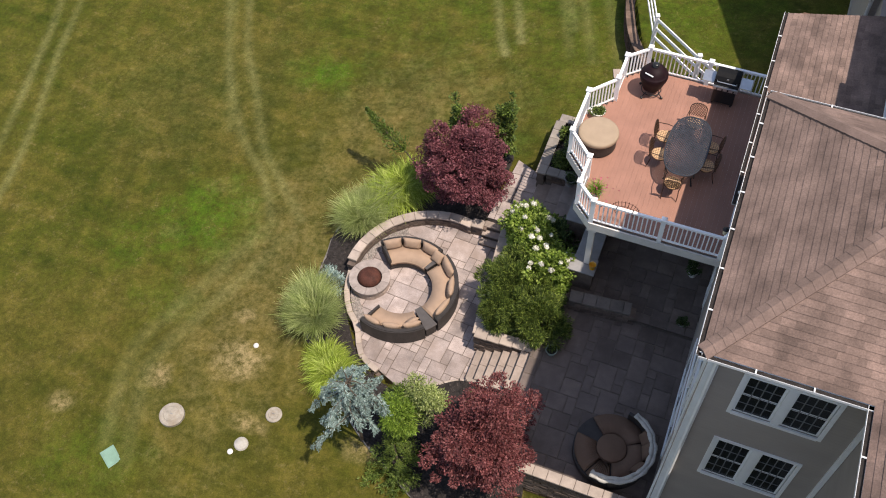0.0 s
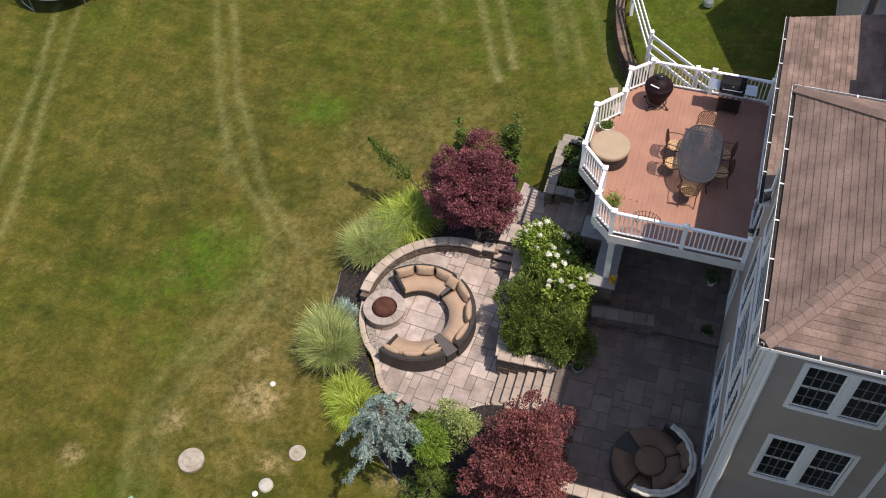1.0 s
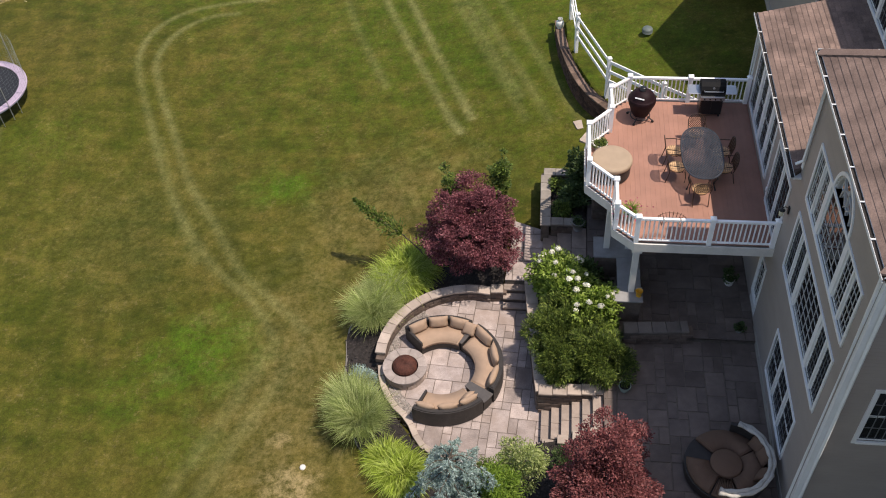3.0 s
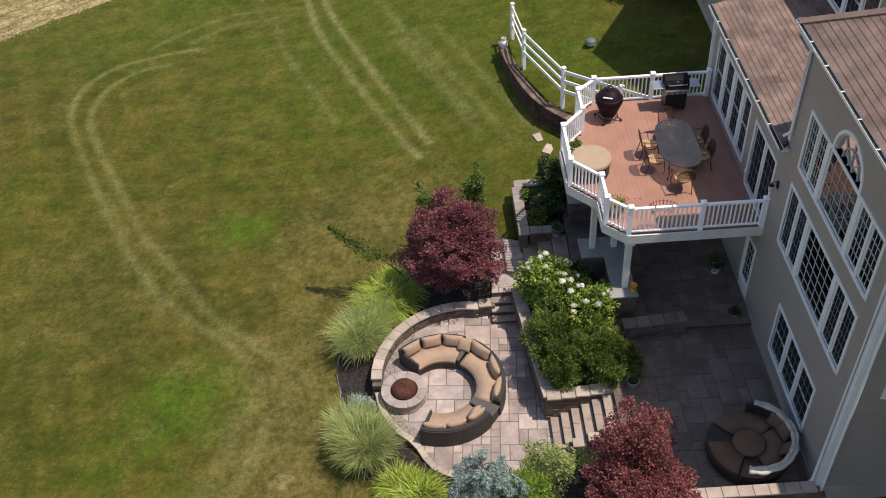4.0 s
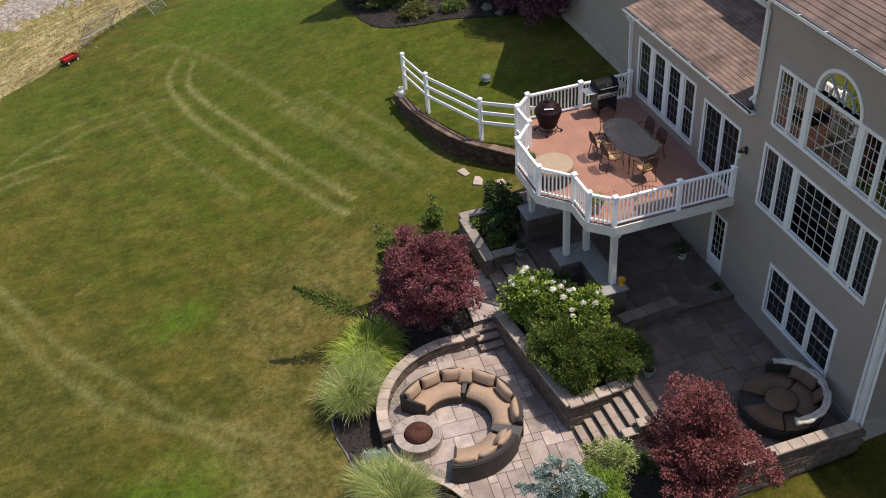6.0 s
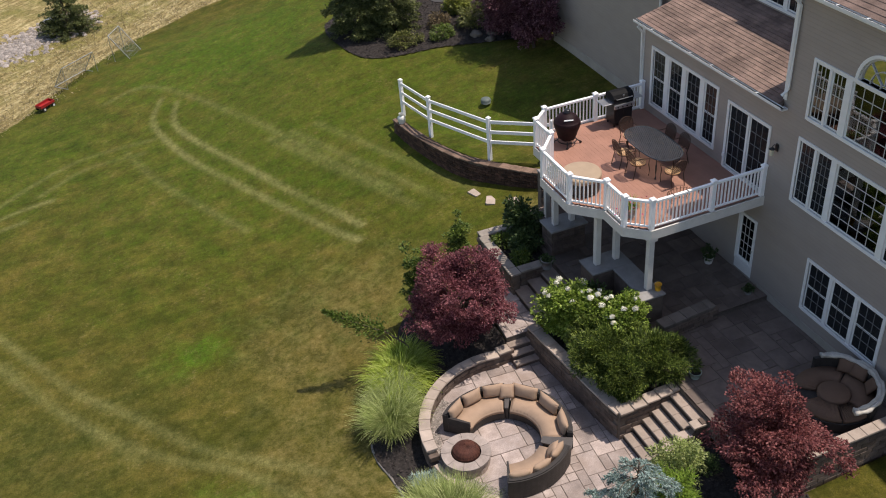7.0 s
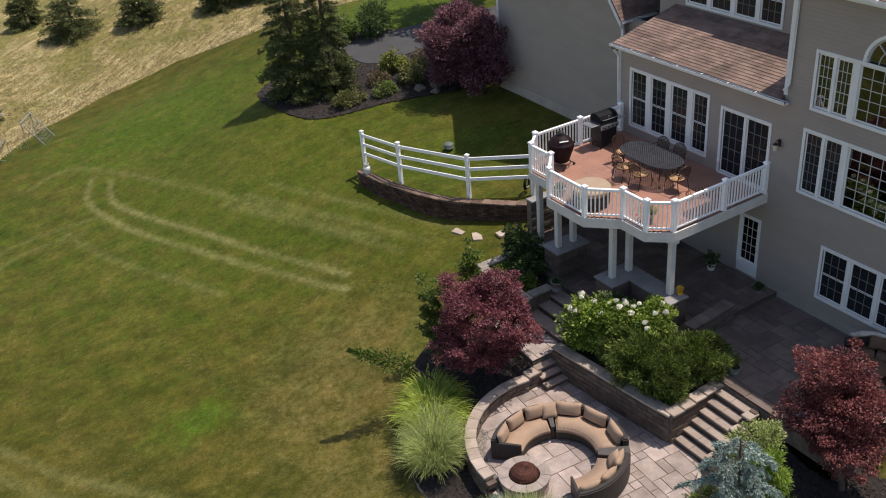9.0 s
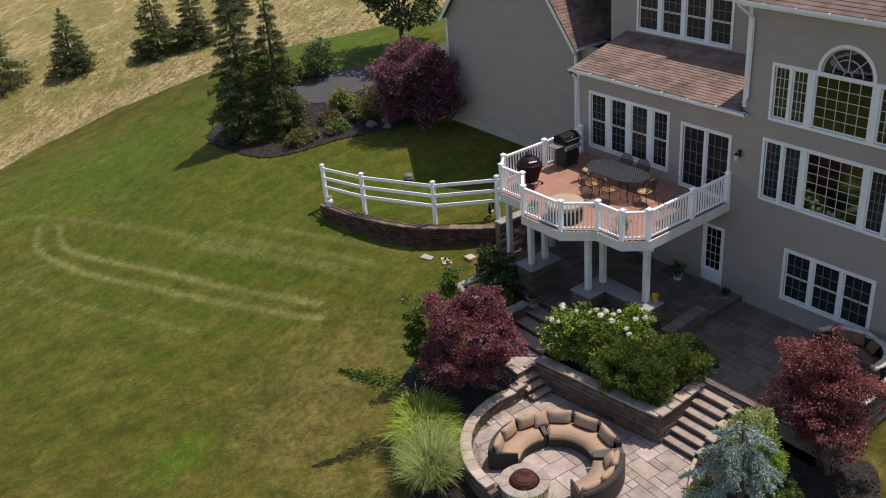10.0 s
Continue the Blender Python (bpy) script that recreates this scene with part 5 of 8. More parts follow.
LOW_AREA = hull([(RING[0] + 2.50 * math.cos(a), RING[1] + 2.50 * math.sin(a)) for a in np.linspace(radians(95), radians(235), 20)] + [(-9.3, 11.3), (-7.7, 10.65), (-6.7, 11.05), (-5.98, 11.55), (-5.98, 12.6), (-6.45, 16.6), (-7.2, 16.9)])
paved("lower_patio", LOW_AREA, 0.0, "tan and mauve flagstone patio round the fire pit", 4, cell=0.26, turn=radians(-4))
paved("upper_patio", [(-4.3, 9.1), (0.0, 9.1), (0.0, 14.56), (-4.3, 14.56)], 1.2, "flagstone patio beside the house, stones darkened for the shade there", 8, cell=0.27, stone="paver_shaded", gap=0.015)
paved("covered_patio", [(-4.75, 14.56), (0.0, 14.56), (0.0, 22.0), (-4.75, 22.0)], 1.36, "flagstone floor under the deck, shade put into the stone colour", 12, cell=0.26, stone="paver_shaded", gap=0.015)
paved("garden_path", [(-7.28, 17.1), (-6.12, 17.1), (-6.12, 19.35), (-7.1, 19.75)], 0.65, "flagstone landing between the garden steps", 15)


def stairs(name, x0, x1, y0, y1, z0, z1, n, way, label):
    """Steps with thick stone treads over block risers; way is +x or +y, the direction in which they climb."""
    st = thing(name, (x0, y0, z0), label, "steps", kind="structure")
    rise = (z1 - z0) / n
    run = ((x1 - x0) if way == "x" else (y1 - y0)) / (n - 1 if n > 1 else 1)
    for i in range(n - 1):
        top = rise * (i + 1)
        if way == "x":
            part("riser", boxed(i * run + 0.02, (i + 1) * run + 0.02, 0, y1 - y0, -0.3, top - 0.062), M["block"], st)
            pieces = 2
            for k in range(pieces):
                a, b = (y1 - y0) * k / pieces + 0.003, (y1 - y0) * (k + 1) / pieces - 0.003
                part("tread", boxed(i * run - 0.015, (i + 1) * run - 0.012, a, b, top - 0.06, top, bevel=0.01), M["tread"], st)
        else:
            part("riser", boxed(0, x1 - x0, i * run + 0.02, (i + 1) * run + 0.02, -0.3, top - 0.062), M["block"], st)
            for k in range(2):
                a, b = (x1 - x0) * k / 2 + 0.003, (x1 - x0) * (k + 1) / 2 - 0.003
                part("tread", boxed(a, b, i * run - 0.015, (i + 1) * run - 0.012, top - 0.06, top, bevel=0.01), M["tread"], st)
    return st


stairs("garden_steps", -5.98, -4.3, 11.58, 12.62, 0.0, 1.2, 7, "x", "tan stone steps climbing beside the planter")
stairs("garden_steps", -7.32, -6.08, 16.38, 17.1, 0.0, 0.65, 4, "y", "stone steps up to the path landing")
stairs("garden_steps", -6.12, -4.75, 17.2, 19.0, 0.65, 1.36, 4, "x", "wide shaded stone steps up under the deck")

RW, RT = 2.62, 0.28
block_wall("fire_circle_wall", [(RING[0] + RW * math.cos(radians(a)), RING[1] + RW * math.sin(radians(a))) for a in range(78, 184, 8)] , -0.3, lambda s: 0.45 if s < 0.96 else 0.43, RT, 0.15, 0.30, M["block"], M["cap"], "curved low block wall with tan coping round the fire circle", seed=2, over=0.02)
block_wall("fire_circle_wall", [(-7.72, 16.86), (-7.30, 16.88)], -0.3, 0.5, RT, 0.15, 0.30, M["block"], M["cap"], "short block wall beside the steps with tan coping", seed=12)
block_wall("circle_kerb", [(RING[0] + RW * math.cos(radians(a)), RING[1] + RW * math.sin(radians(a))) for a in range(186, 238, 8)] + [(-9.3, 11.3), (-8.6, 10.95)], -0.4, 0.08, 0.16, 0.13, 0.28, M["block"], M["cap"], "low tan stone kerb along the patio edge", seed=3, over=0.01)
block_wall("patio_edge_wall", [(-6.95, 10.85), (-6.4, 11.2), (-5.98, 11.46), (-4.75, 11.46), (-4.32, 11.46)], -0.4, lambda s: 0.14 if s < 0.42 else 0.14 + (s - 0.42) * 1.75, 0.22, 0.14, 0.28, M["block"], M["cap"], "stone edging wall beside the steps", seed=13)
block_wall("planter_wall", [(-6.0, 12.74), (-6.1, 13.5), (-6.3, 15.2), (-6.5, 17.0)], -0.3, 0.95, 0.30, 0.155, 0.36, M["block"], M["cap"], "tall block planter wall with tan coping", seed=4)
block_wall("planter_wall", [(-6.1, 12.78), (-5.2, 12.78), (-4.15, 12.78)], -0.3, lambda s: 0.96 + 0.2 * s, 0.30, 0.155, 0.36, M["block"], M["cap"], "block planter wall with tan coping beside the steps", seed=5)
block_wall("front_patio_wall", [(-4.2, 9.05), (-2.0, 9.04), (0.05, 9.04)], -0.2, 1.6, 0.24, 0.155, 0.40, M["block"], M["cap"], "block wall with tan coping at the edge of the patio", seed=6, cap_len=0.38)
block_wall("bed_wall", [(-6.08, 18.85), (-6.1, 20.0), (-6.12, 21.3)], 0.0, 1.42, 0.28, 0.155, 0.36, M["block"], M["cap_grey"], "block bed wall with grey coping beside the lawn", seed=7)
block_wall("bed_wall", [(-6.2, 21.42), (-5.3, 21.42), (-4.3, 21.42)], 0.0, 1.42, 0.28, 0.155, 0.36, M["block"], M["cap_grey"], "block bed wall with grey coping at the back", seed=8)
block_wall("bed_wall", [(-5.9, 19.05), (-5.5, 19.05), (-5.1, 19.05)], 0.4, 1.42, 0.28, 0.155, 0.36, M["block"], M["cap_grey"], "short block bed wall above the steps", seed=9)
block_wall("seat_wall", [(-3.75, 14.5), (-2.8, 14.58), (-1.93, 14.66)], 1.0, 1.76, 0.36, 0.155, 0.36, M["block"], M["cap_dim"], "low grey block seat wall at the step", seed=10, over=0.02)
block_wall("retaining_wall", [(-5.85, 30.3), (-5.7, 28.9), (-5.32, 27.05), (-4.77, 25.55), (-3.9, 24.3), (-3.0, 23.25), (-2.0, 22.5)], 0.6, lambda s: 1.60 + 0.42 * s, 0.30, 0.105, 0.25, M["redblock"], M["redcap"], "curved brown block retaining wall below the white fence", seed=11, cap=0.05, cap_len=0.42, over=0.02)
block_wall("under_deck_wall", [(-3.6, 22.1), (-1.8, 22.1), (-0.05, 22.1)], 1.2, 2.7, 0.3, 0.155, 0.4, M["block"], M["slate"], "dark block wall closing the space under the deck", seed=14)


def outdoor_kitchen():
    k = thing("outdoor_counter", (-3.9, 16.2, 1.36), "grey block counter with bluestone tops under the deck", "counter")
    for x0, x1, y0, y1 in ((-0.72, 0.62, 0.52, 1.36), (-0.05, 0.62, -0.6, 0.52), (-0.2, 0.66, -1.18, -0.6)):
        part("counter_base", boxed(x0 + 0.05, x1 - 0.05, y0 + (0.05 if y0 < -1 or y0 > 0.5 else 0), y1 - (0.05 if y1 > 1 else 0), 0, 0.88), M["block"], k)
        part("counter_top", boxed(x0, x1, y0 + 0.001, y1 - 0.001, 0.882, 0.94, bevel=0.01), M["slate"], k, "bluestone slab top")
    p = thing("stone_pillar", (-4.05, 19.62, 1.36), "square grey block pier with a slab cap", "pillar")
    part("pier", boxed(-0.52, 0.60, -0.34, 0.34, -0.3, 0.88), M["block"], p)
    rng = random.Random(4)
    for r in range(6):
        for c in range(3):
            part("block", boxed(-0.54 + c * 0.38 + 0.004, -0.54 + (c + 1) * 0.38 - 0.004, -0.375 - rng.random() * 0.01, -0.34, r * 0.147 + 0.003, (r + 1) * 0.147 - 0.003, bevel=0.01), M["block"], p)
        for c in range(2):
            part("block", boxed(-0.56 - rng.random() * 0.01, -0.52, -0.34 + c * 0.34 + 0.004, -0.34 + (c + 1) * 0.34 - 0.004, r * 0.147 + 0.003, (r + 1) * 0.147 - 0.003, bevel=0.01), M["block"], p)
    part("cap_slab", boxed(-0.62, 0.68, -0.42, 0.40, 0.882, 0.95, bevel=0.012), M["slate"], p, "bluestone cap slab")


outdoor_kitchen()

# ---- deck ----
DZ = 4.40
CORNERS = [(0.0, 15.37), (-1.72, 15.37), (-3.64, 15.37), (-4.18, 15.87), (-4.18, 16.82), (-4.92, 17.60), (-4.92, 19.22), (-4.24, 20.0), (-4.24, 21.0), (-3.66, 21.55), (-1.82, 21.55), (0.0, 21.55)]


def deck():
    dk = thing("deck", (-2.2, 18.45, DZ), "raised deck of reddish-brown composite boards on beige posts", "deck")
    ox, oy, oz = dk.location
    out = [(x - ox, y - oy) for x, y in CORNERS]
    # boards run along the house wall; each is cut to the outline
    w = 0.140
    x = -4.97
    ring = CORNERS[::-1]
    while x < -0.01:
        xa, xb = x + 0.001, min(x + w - 0.0015, -0.005)
        mid = (xa + xb) / 2
        ys = []
        for (ax, ay), (bx, by) in zip(ring, ring[1:] + ring[:1]):
            if (ax > mid) != (bx > mid):
                ys.append(ay + (by - ay) * (mid - ax) / (bx - ax))
        ys.sort()
        for a, b in zip(ys[::2], ys[1::2]):
            bm = bmesh.new()
            box(bm, xa - mid, xb - mid, a + 0.01 - (a + b) / 2, b - 0.01 - (a + b) / 2, -0.026, 0.0)
            ob = part("deck_board", bm, M["deck"], dk)
            ob.location = (mid - ox, (a + b) / 2 - oy, 0)
        x += w
    bends = [c for i, c in enumerate(CORNERS) if i not in (1, len(CORNERS) - 2)]
    for a, b in zip(bends, bends[1:]):
        a, b = Vector((*a, 0)), Vector((*b, 0))
        d = (b - a).normalized()
        n = Vector((d.y, -d.x, 0))
        if n.dot(a - Vector((-2.2, 18.45, 0))) < 0:
            n = -n
        bm = bmesh.new()
        p = [a + n * 0.05, b + n * 0.05, b + n * 0.09, a + n * 0.09]
        e = d * 0.035
        p = [p[0] - e, p[1] + e, p[2] + e, p[3] - e]
        if (p[1] - p[0]).cross(p[2] - p[1]).z < 0:
            p = p[::-1]
        prism(bm, [(q.x - ox, q.y - oy) for q in p], -0.30, -0.004)
        part("fascia", bm, M["frame_beige"], dk, "beige painted rim board")
    bm = bmesh.new()
    prism(bm, [(px * 0.985, py * 0.985) for px, py in out][::-1], -0.27, -0.034)
    part("joist_frame", bm, M["frame_beige"], dk, "beige painted joist frame")
    for px, py, base in ((-3.57, 15.45, 2.30), (-4.24, 17.15, 2.30), (-3.60, 17.15, 2.30), (-4.34, 19.58, 2.31), (-3.76, 19.56, 2.31), (-3.70, 21.35, 1.36), (-1.75, 21.35, 1.36)):
        part("deck_post", boxed(px - 0.085 - ox, px + 0.085 - ox, py - 0.085 - oy, py + 0.085 - oy, base - oz, -0.42, bevel=0.008), M["frame_beige"], dk, "square beige post")
        part("post_capital", boxed(px - 0.14 - ox, px + 0.14 - ox, py - 0.14 - oy, py + 0.14 - oy, -0.42, -0.29, bevel=0.01), M["frame_beige"], dk)
    for x0, x1, y0, y1 in ((-4.3, 0.0, 17.07, 17.23), (-4.4, 0.0, 19.49, 19.66)):
        part("beam", boxed(x0 - ox, x1 - ox, y0 - oy, y1 - oy, -0.45, -0.272), M["frame_beige"], dk, "beige painted beam")


deck()


def post_cap(bm, s, h):
    lathe(bm, [(s * 1.0, 0), (s * 1.0, 0.03), (s * 0.86, 0.045), (0.0, h)], 4)
    bmesh.ops.rotate(bm, matrix=Matrix.Rotation(math.pi / 4, 3, "Z"), verts=bm.verts)


def railing():
    rl = thing("deck_railing", (-2.2, 18.45, DZ), "white vinyl deck railing with square balusters and capped posts", "railing")
    ox, oy, _ = rl.location
    bm = bmesh.new()
    box(bm, -0.062, 0.062, -0.062, 0.062, 0, 0.96)
    post_me = bpy.data.meshes.new("post")
    bm.to_mesh(post_me), bm.free()
    post_me.materials.append(M["vinyl"])
    bm = bmesh.new()
    post_cap(bm, 0.115, 0.095)
    cap_me = bpy.data.meshes.new("post_cap")
    bm.to_mesh(cap_me), bm.free()
    cap_me.materials.append(M["vinyl"])
    bm = bmesh.new()
    box(bm, -0.017, 0.017, -0.017, 0.017, 0.10, 0.84)
    bal_me = bpy.data.meshes.new("baluster")
    bm.to_mesh(bal_me), bm.free()
    bal_me.materials.append(M["vinyl"])
    pts = []
    for i, (x, y) in enumerate(CORNERS):
        pts.append((x - (0.07 if i in (0, len(CORNERS) - 1) else 0), y))
    for x, y in pts:
        po = part_of("post", post_me, None, rl)
        po.location = (x - ox, y - oy, 0)
        co = part_of("post_cap", cap_me, None, po)
        co.location = (0, 0, 0.95)
    for (ax, ay), (bx, by) in zip(pts, pts[1:]):
        a, b = Vector((ax - ox, ay - oy, 0)), Vector((bx - ox, by - oy, 0))
        l = (b - a).length
        turn = math.atan2(b.y - a.y, b.x - a.x)
        for z0, z1, hw in ((0.84, 0.915, 0.042), (0.06, 0.115, 0.025)):
            m = Matrix.Translation(a) @ Matrix.Rotation(turn, 4, "Z")
            part("top_rail" if z0 > 0.5 else "bottom_rail", boxed(0.06, l - 0.06, -hw, hw, z0, z1, bevel=0.008, m=m), M["vinyl"], rl)
        n = max(3, int((l - 0.12) / 0.125))
        for k in range(1, n + 1):
            s = 0.062 + (l - 0.124) * k / (n + 1)
            ob = part_of("baluster", bal_me, None, rl)
            ob.matrix_basis = Matrix.Translation(a + (b - a) * (s / l)) @ Matrix.Rotation(turn, 4, "Z")


railing()


def ranch_fence():
    posts = [(-5.36, 30.78, 1.68), (-5.16, 28.2, 1.98), (-4.07, 25.1, 2.2), (-2.3, 23.6, 2.3), (-0.9, 22.55, 2.36)]
    fe = thing("ranch_fence", (posts[0][0], posts[0][1], posts[0][2]), "white vinyl three-rail ranch fence on the retaining wall", "fence")
    o = fe.location.copy()
    tops = []
    for x, y, z in posts:
        zb = z - 0.65
        h = 1.28 + 0.65
        po = part("post", boxed(-0.062, 0.062, -0.062, 0.062, 0, h), M["vinyl"], fe)
        po.matrix_basis = Matrix.Translation((x - o.x, y - o.y, zb - o.z)) @ Matrix.Rotation(radians(20), 4, "Z")
        bm = bmesh.new()
        post_cap(bm, 0.105, 0.08)
        part("post_cap", bm, M["vinyl"], po).location = (0, 0, h - 0.01)
        tops.append(Vector((x - o.x, y - o.y, z - o.z)))
    for a, b in zip(tops, tops[1:]):
        for h in (0.32, 0.72, 1.12):
            d = b - a
            m = Matrix.Translation(a + Vector((0, 0, h))) @ Vector((1, 0, 0)).rotation_difference(d.normalized()).to_matrix().to_4x4()
            part("rail", boxed(0.03, d.length - 0.03, -0.02, 0.02, -0.065, 0.065, bevel=0.006, m=m), M["vinyl"], fe)


ranch_fence()


# ---- plants ----
def leaf_mesh(name, pos, way, size, wide, rng, fold=0.25, side=None):
    """Many small leaves in one mesh: each a folded four-cornered blade at pos, pointing along way."""
    n = len(pos)
    way = way / (np.linalg.norm(way, axis=1, keepdims=True) + 1e-9)
    r = rng.normal(size=(n, 3)) if side is None else side
    s = np.cross(way, r)
    s /= np.linalg.norm(s, axis=1, keepdims=True) + 1e-9
    up = np.cross(s, way)
    size = np.broadcast_to(size, (n,))[:, None]
    a = pos
    b = pos + way * size * 0.5 + s * size * wide * 0.5 + up * size * fold * wide * 0.5
    c = pos + way * size
    d = pos + way * size * 0.5 - s * size * wide * 0.5 + up * size * fold * wide * 0.5
    v = np.stack([a, b, c, d], 1).reshape(-1, 3)
    return raw_mesh(name, v, np.arange(4 * n).reshape(n, 4))


def raw_mesh(name, v, f):
    me = bpy.data.meshes.new(name)
    k = f.shape[1]
    me.vertices.add(len(v)), me.loops.add(f.size), me.polygons.add(len(f))
    me.vertices.foreach_set("co", np.asarray(v, dtype=np.float32).ravel())
    me.loops.foreach_set("vertex_index", f.ravel().astype(np.int32))
    me.polygons.foreach_set("loop_start", np.arange(0, f.size, k, dtype=np.int32))
    me.update(calc_edges=True)
    return me


def blades(name, rng, n, spread, length, lean, width, droop, seg=5, flat=0.0):
    """Arching grass blades from a tussock."""
    az = rng.uniform(0, 2 * math.pi, n)
    rad = spread * np.sqrt(rng.uniform(0, 1, n))
    base = np.stack([rad * np.cos(az), rad * np.sin(az), np.zeros(n)], 1)
    az2 = az + rng.normal(0, 0.8, n)
    out = np.stack([np.cos(az2), np.sin(az2), np.zeros(n)], 1)
    tilt = np.abs(rng.normal(lean, lean * 0.62, n))
    ln = length * rng.uniform(0.55, 1.1, n)
    side = np.stack([-np.sin(az2), np.cos(az2), np.zeros(n)], 1)
    rows = []
    p = base.copy()
    ang = tilt.copy()
    for k in range(seg + 1):
        w = width * (1 - (k / seg) ** 1.6 * 0.92)
        rows.append((p - side * w / 2, p + side * w / 2))
        d = out * np.sin(ang)[:, None] + np.array([0, 0, 1.0]) * np.cos(ang)[:, None]
        p = p + d * (ln / seg)[:, None]
        ang = ang + droop * rng.uniform(0.5, 1.5, n) / seg * (1 + k * 0.5)
    v = np.stack([x for r in rows for x in r], 1).reshape(-1, 3)
    per = 2 * (seg + 1)
    base_i = np.arange(n)[:, None] * per
    f = np.concatenate([base_i + np.array([[2 * k, 2 * k + 1, 2 * k + 3, 2 * k + 2]]) for k in range(seg)], 1).reshape(-1, 4)
    return raw_mesh(name, v, f)


def limbs(bm, rng, base_r, height, reach, n, fork=0.35, lean=(0, 0)):
    """A tapered trunk that splits into rising limbs; returns the limbs' ends."""
    top = Vector((lean[0], lean[1], height * fork))
    pipe(bm, [(0, 0, -0.15), (lean[0] * 0.3, lean[1] * 0.3, height * fork * 0.5), top], [base_r * 1.25, base_r, base_r * 0.8], 8)
    ends = []
    for i in range(n):
        a = 2 * math.pi * i / n + rng.uniform(-0.4, 0.4)
        r = reach * rng.uniform(0.45, 0.8)
        e = Vector((lean[0] + r * math.cos(a), lean[1] + r * math.sin(a), height * rng.uniform(0.62, 0.9)))
        m = top.lerp(e, 0.5) + Vector((rng.uniform(-.1, .1), rng.uniform(-.1, .1), 0.12 * height * rng.uniform(0, 1)))
        pipe(bm, [top - Vector((0, 0, 0.1)), m, e], [base_r * 0.55, base_r * 0.35, base_r * 0.14], 6)
        ends.append(e)
        for _ in range(2):
            q = m.lerp(e, rng.uniform(0.1, 0.7))
            g = q + Vector((rng.uniform(-.5, .5), rng.uniform(-.5, .5), rng.uniform(0.05, 0.5))) * reach * 0.5
            pipe(bm, [q, g], [base_r * 0.22, base_r * 0.08], 5)
    return ends


def clumps(rng, n, radii, centre, lump=0.22, inner=0.5):
    """Places of leaf clumps in an uneven egg-shaped crown, most of them near its skin."""
    d = rng.normal(size=(n, 3))
    d /= np.linalg.norm(d, axis=1, keepdims=True)
    ph = rng.uniform(0, 6.28, 6)
    bump = 1 + lump * (np.sin(3.1 * d[:, 0] + ph[0]) * np.sin(2.7 * d[:, 1] + ph[1]) + 0.6 * np.sin(5.3 * d[:, 2] + ph[2] + 4 * d[:, 0]) + 0.5 * np.sin(7 * d[:, 1] + ph[3]))
    r = inner + (1 - inner) * rng.uniform(0, 1, n) ** 0.45
    return np.array(centre) + d * (r * bump)[:, None] * np.array(radii), d


def leafy_crown(name, rng, n_clump, per, radii, centre, clump_r, size, wide, flat=0.55, droop=0.25, lump=0.22, inner=0.5):
    c, d = clumps(rng, n_clump, radii, centre, lump, inner)
    cr = clump_r * rng.uniform(0.6, 1.3, n_clump)
    off = rng.normal(size=(n_clump, per, 3))
    off /= np.linalg.norm(off, axis=2, keepdims=True)
    off *= rng.uniform(0.2, 1, (n_clump, per, 1)) ** 0.5
    off[:, :, 2] *= flat
    pos = (c[:, None, :] + off * cr[:, None, None]).reshape(-1, 3)
    way = (off * 0.9 + d[:, None, :] * 0.7).reshape(-1, 3) + rng.normal(0, 0.45, (n_clump * per, 3))
    way[:, 2] -= droop
    face = np.stack([rng.normal(0, 0.5, len(pos)), rng.normal(0, 0.5, len(pos)), np.ones(len(pos))], 1)
    face = np.cross(face, way)
    return leaf_mesh(name, pos, way, size * rng.uniform(0.6, 1.25, len(pos)), wide, rng, 0.3, np.cross(face, way) * 0 + np.stack([rng.normal(0, .55, len(pos)), rng.normal(0, .55, len(pos)), np.ones(len(pos))], 1))


def tree(name, at, label, category, leaf, seed, height, radii, centre_z, n_clump, per, clump_r, size, wide=0.7, trunk=0.07, fork=0.25, n_limb=6, lump=0.22, inner=0.45, group="", lean=(0, 0), flat=0.55):
    rng = np.random.default_rng(seed)
    t = thing(name, at, label, category, group)
    bm = bmesh.new()
    limbs(bm, random.Random(seed), trunk, height, max(radii[:2]), n_limb, fork, lean)
    part("trunk", bm, M["bark"], t, "bark trunk with limbs")
    me = leafy_crown("crown", rng, n_clump, per, radii, (lean[0], lean[1], centre_z), clump_r, size, wide, lump=lump, inner=inner, flat=flat)
    part_of("crown", me, leaf, t)
    return t


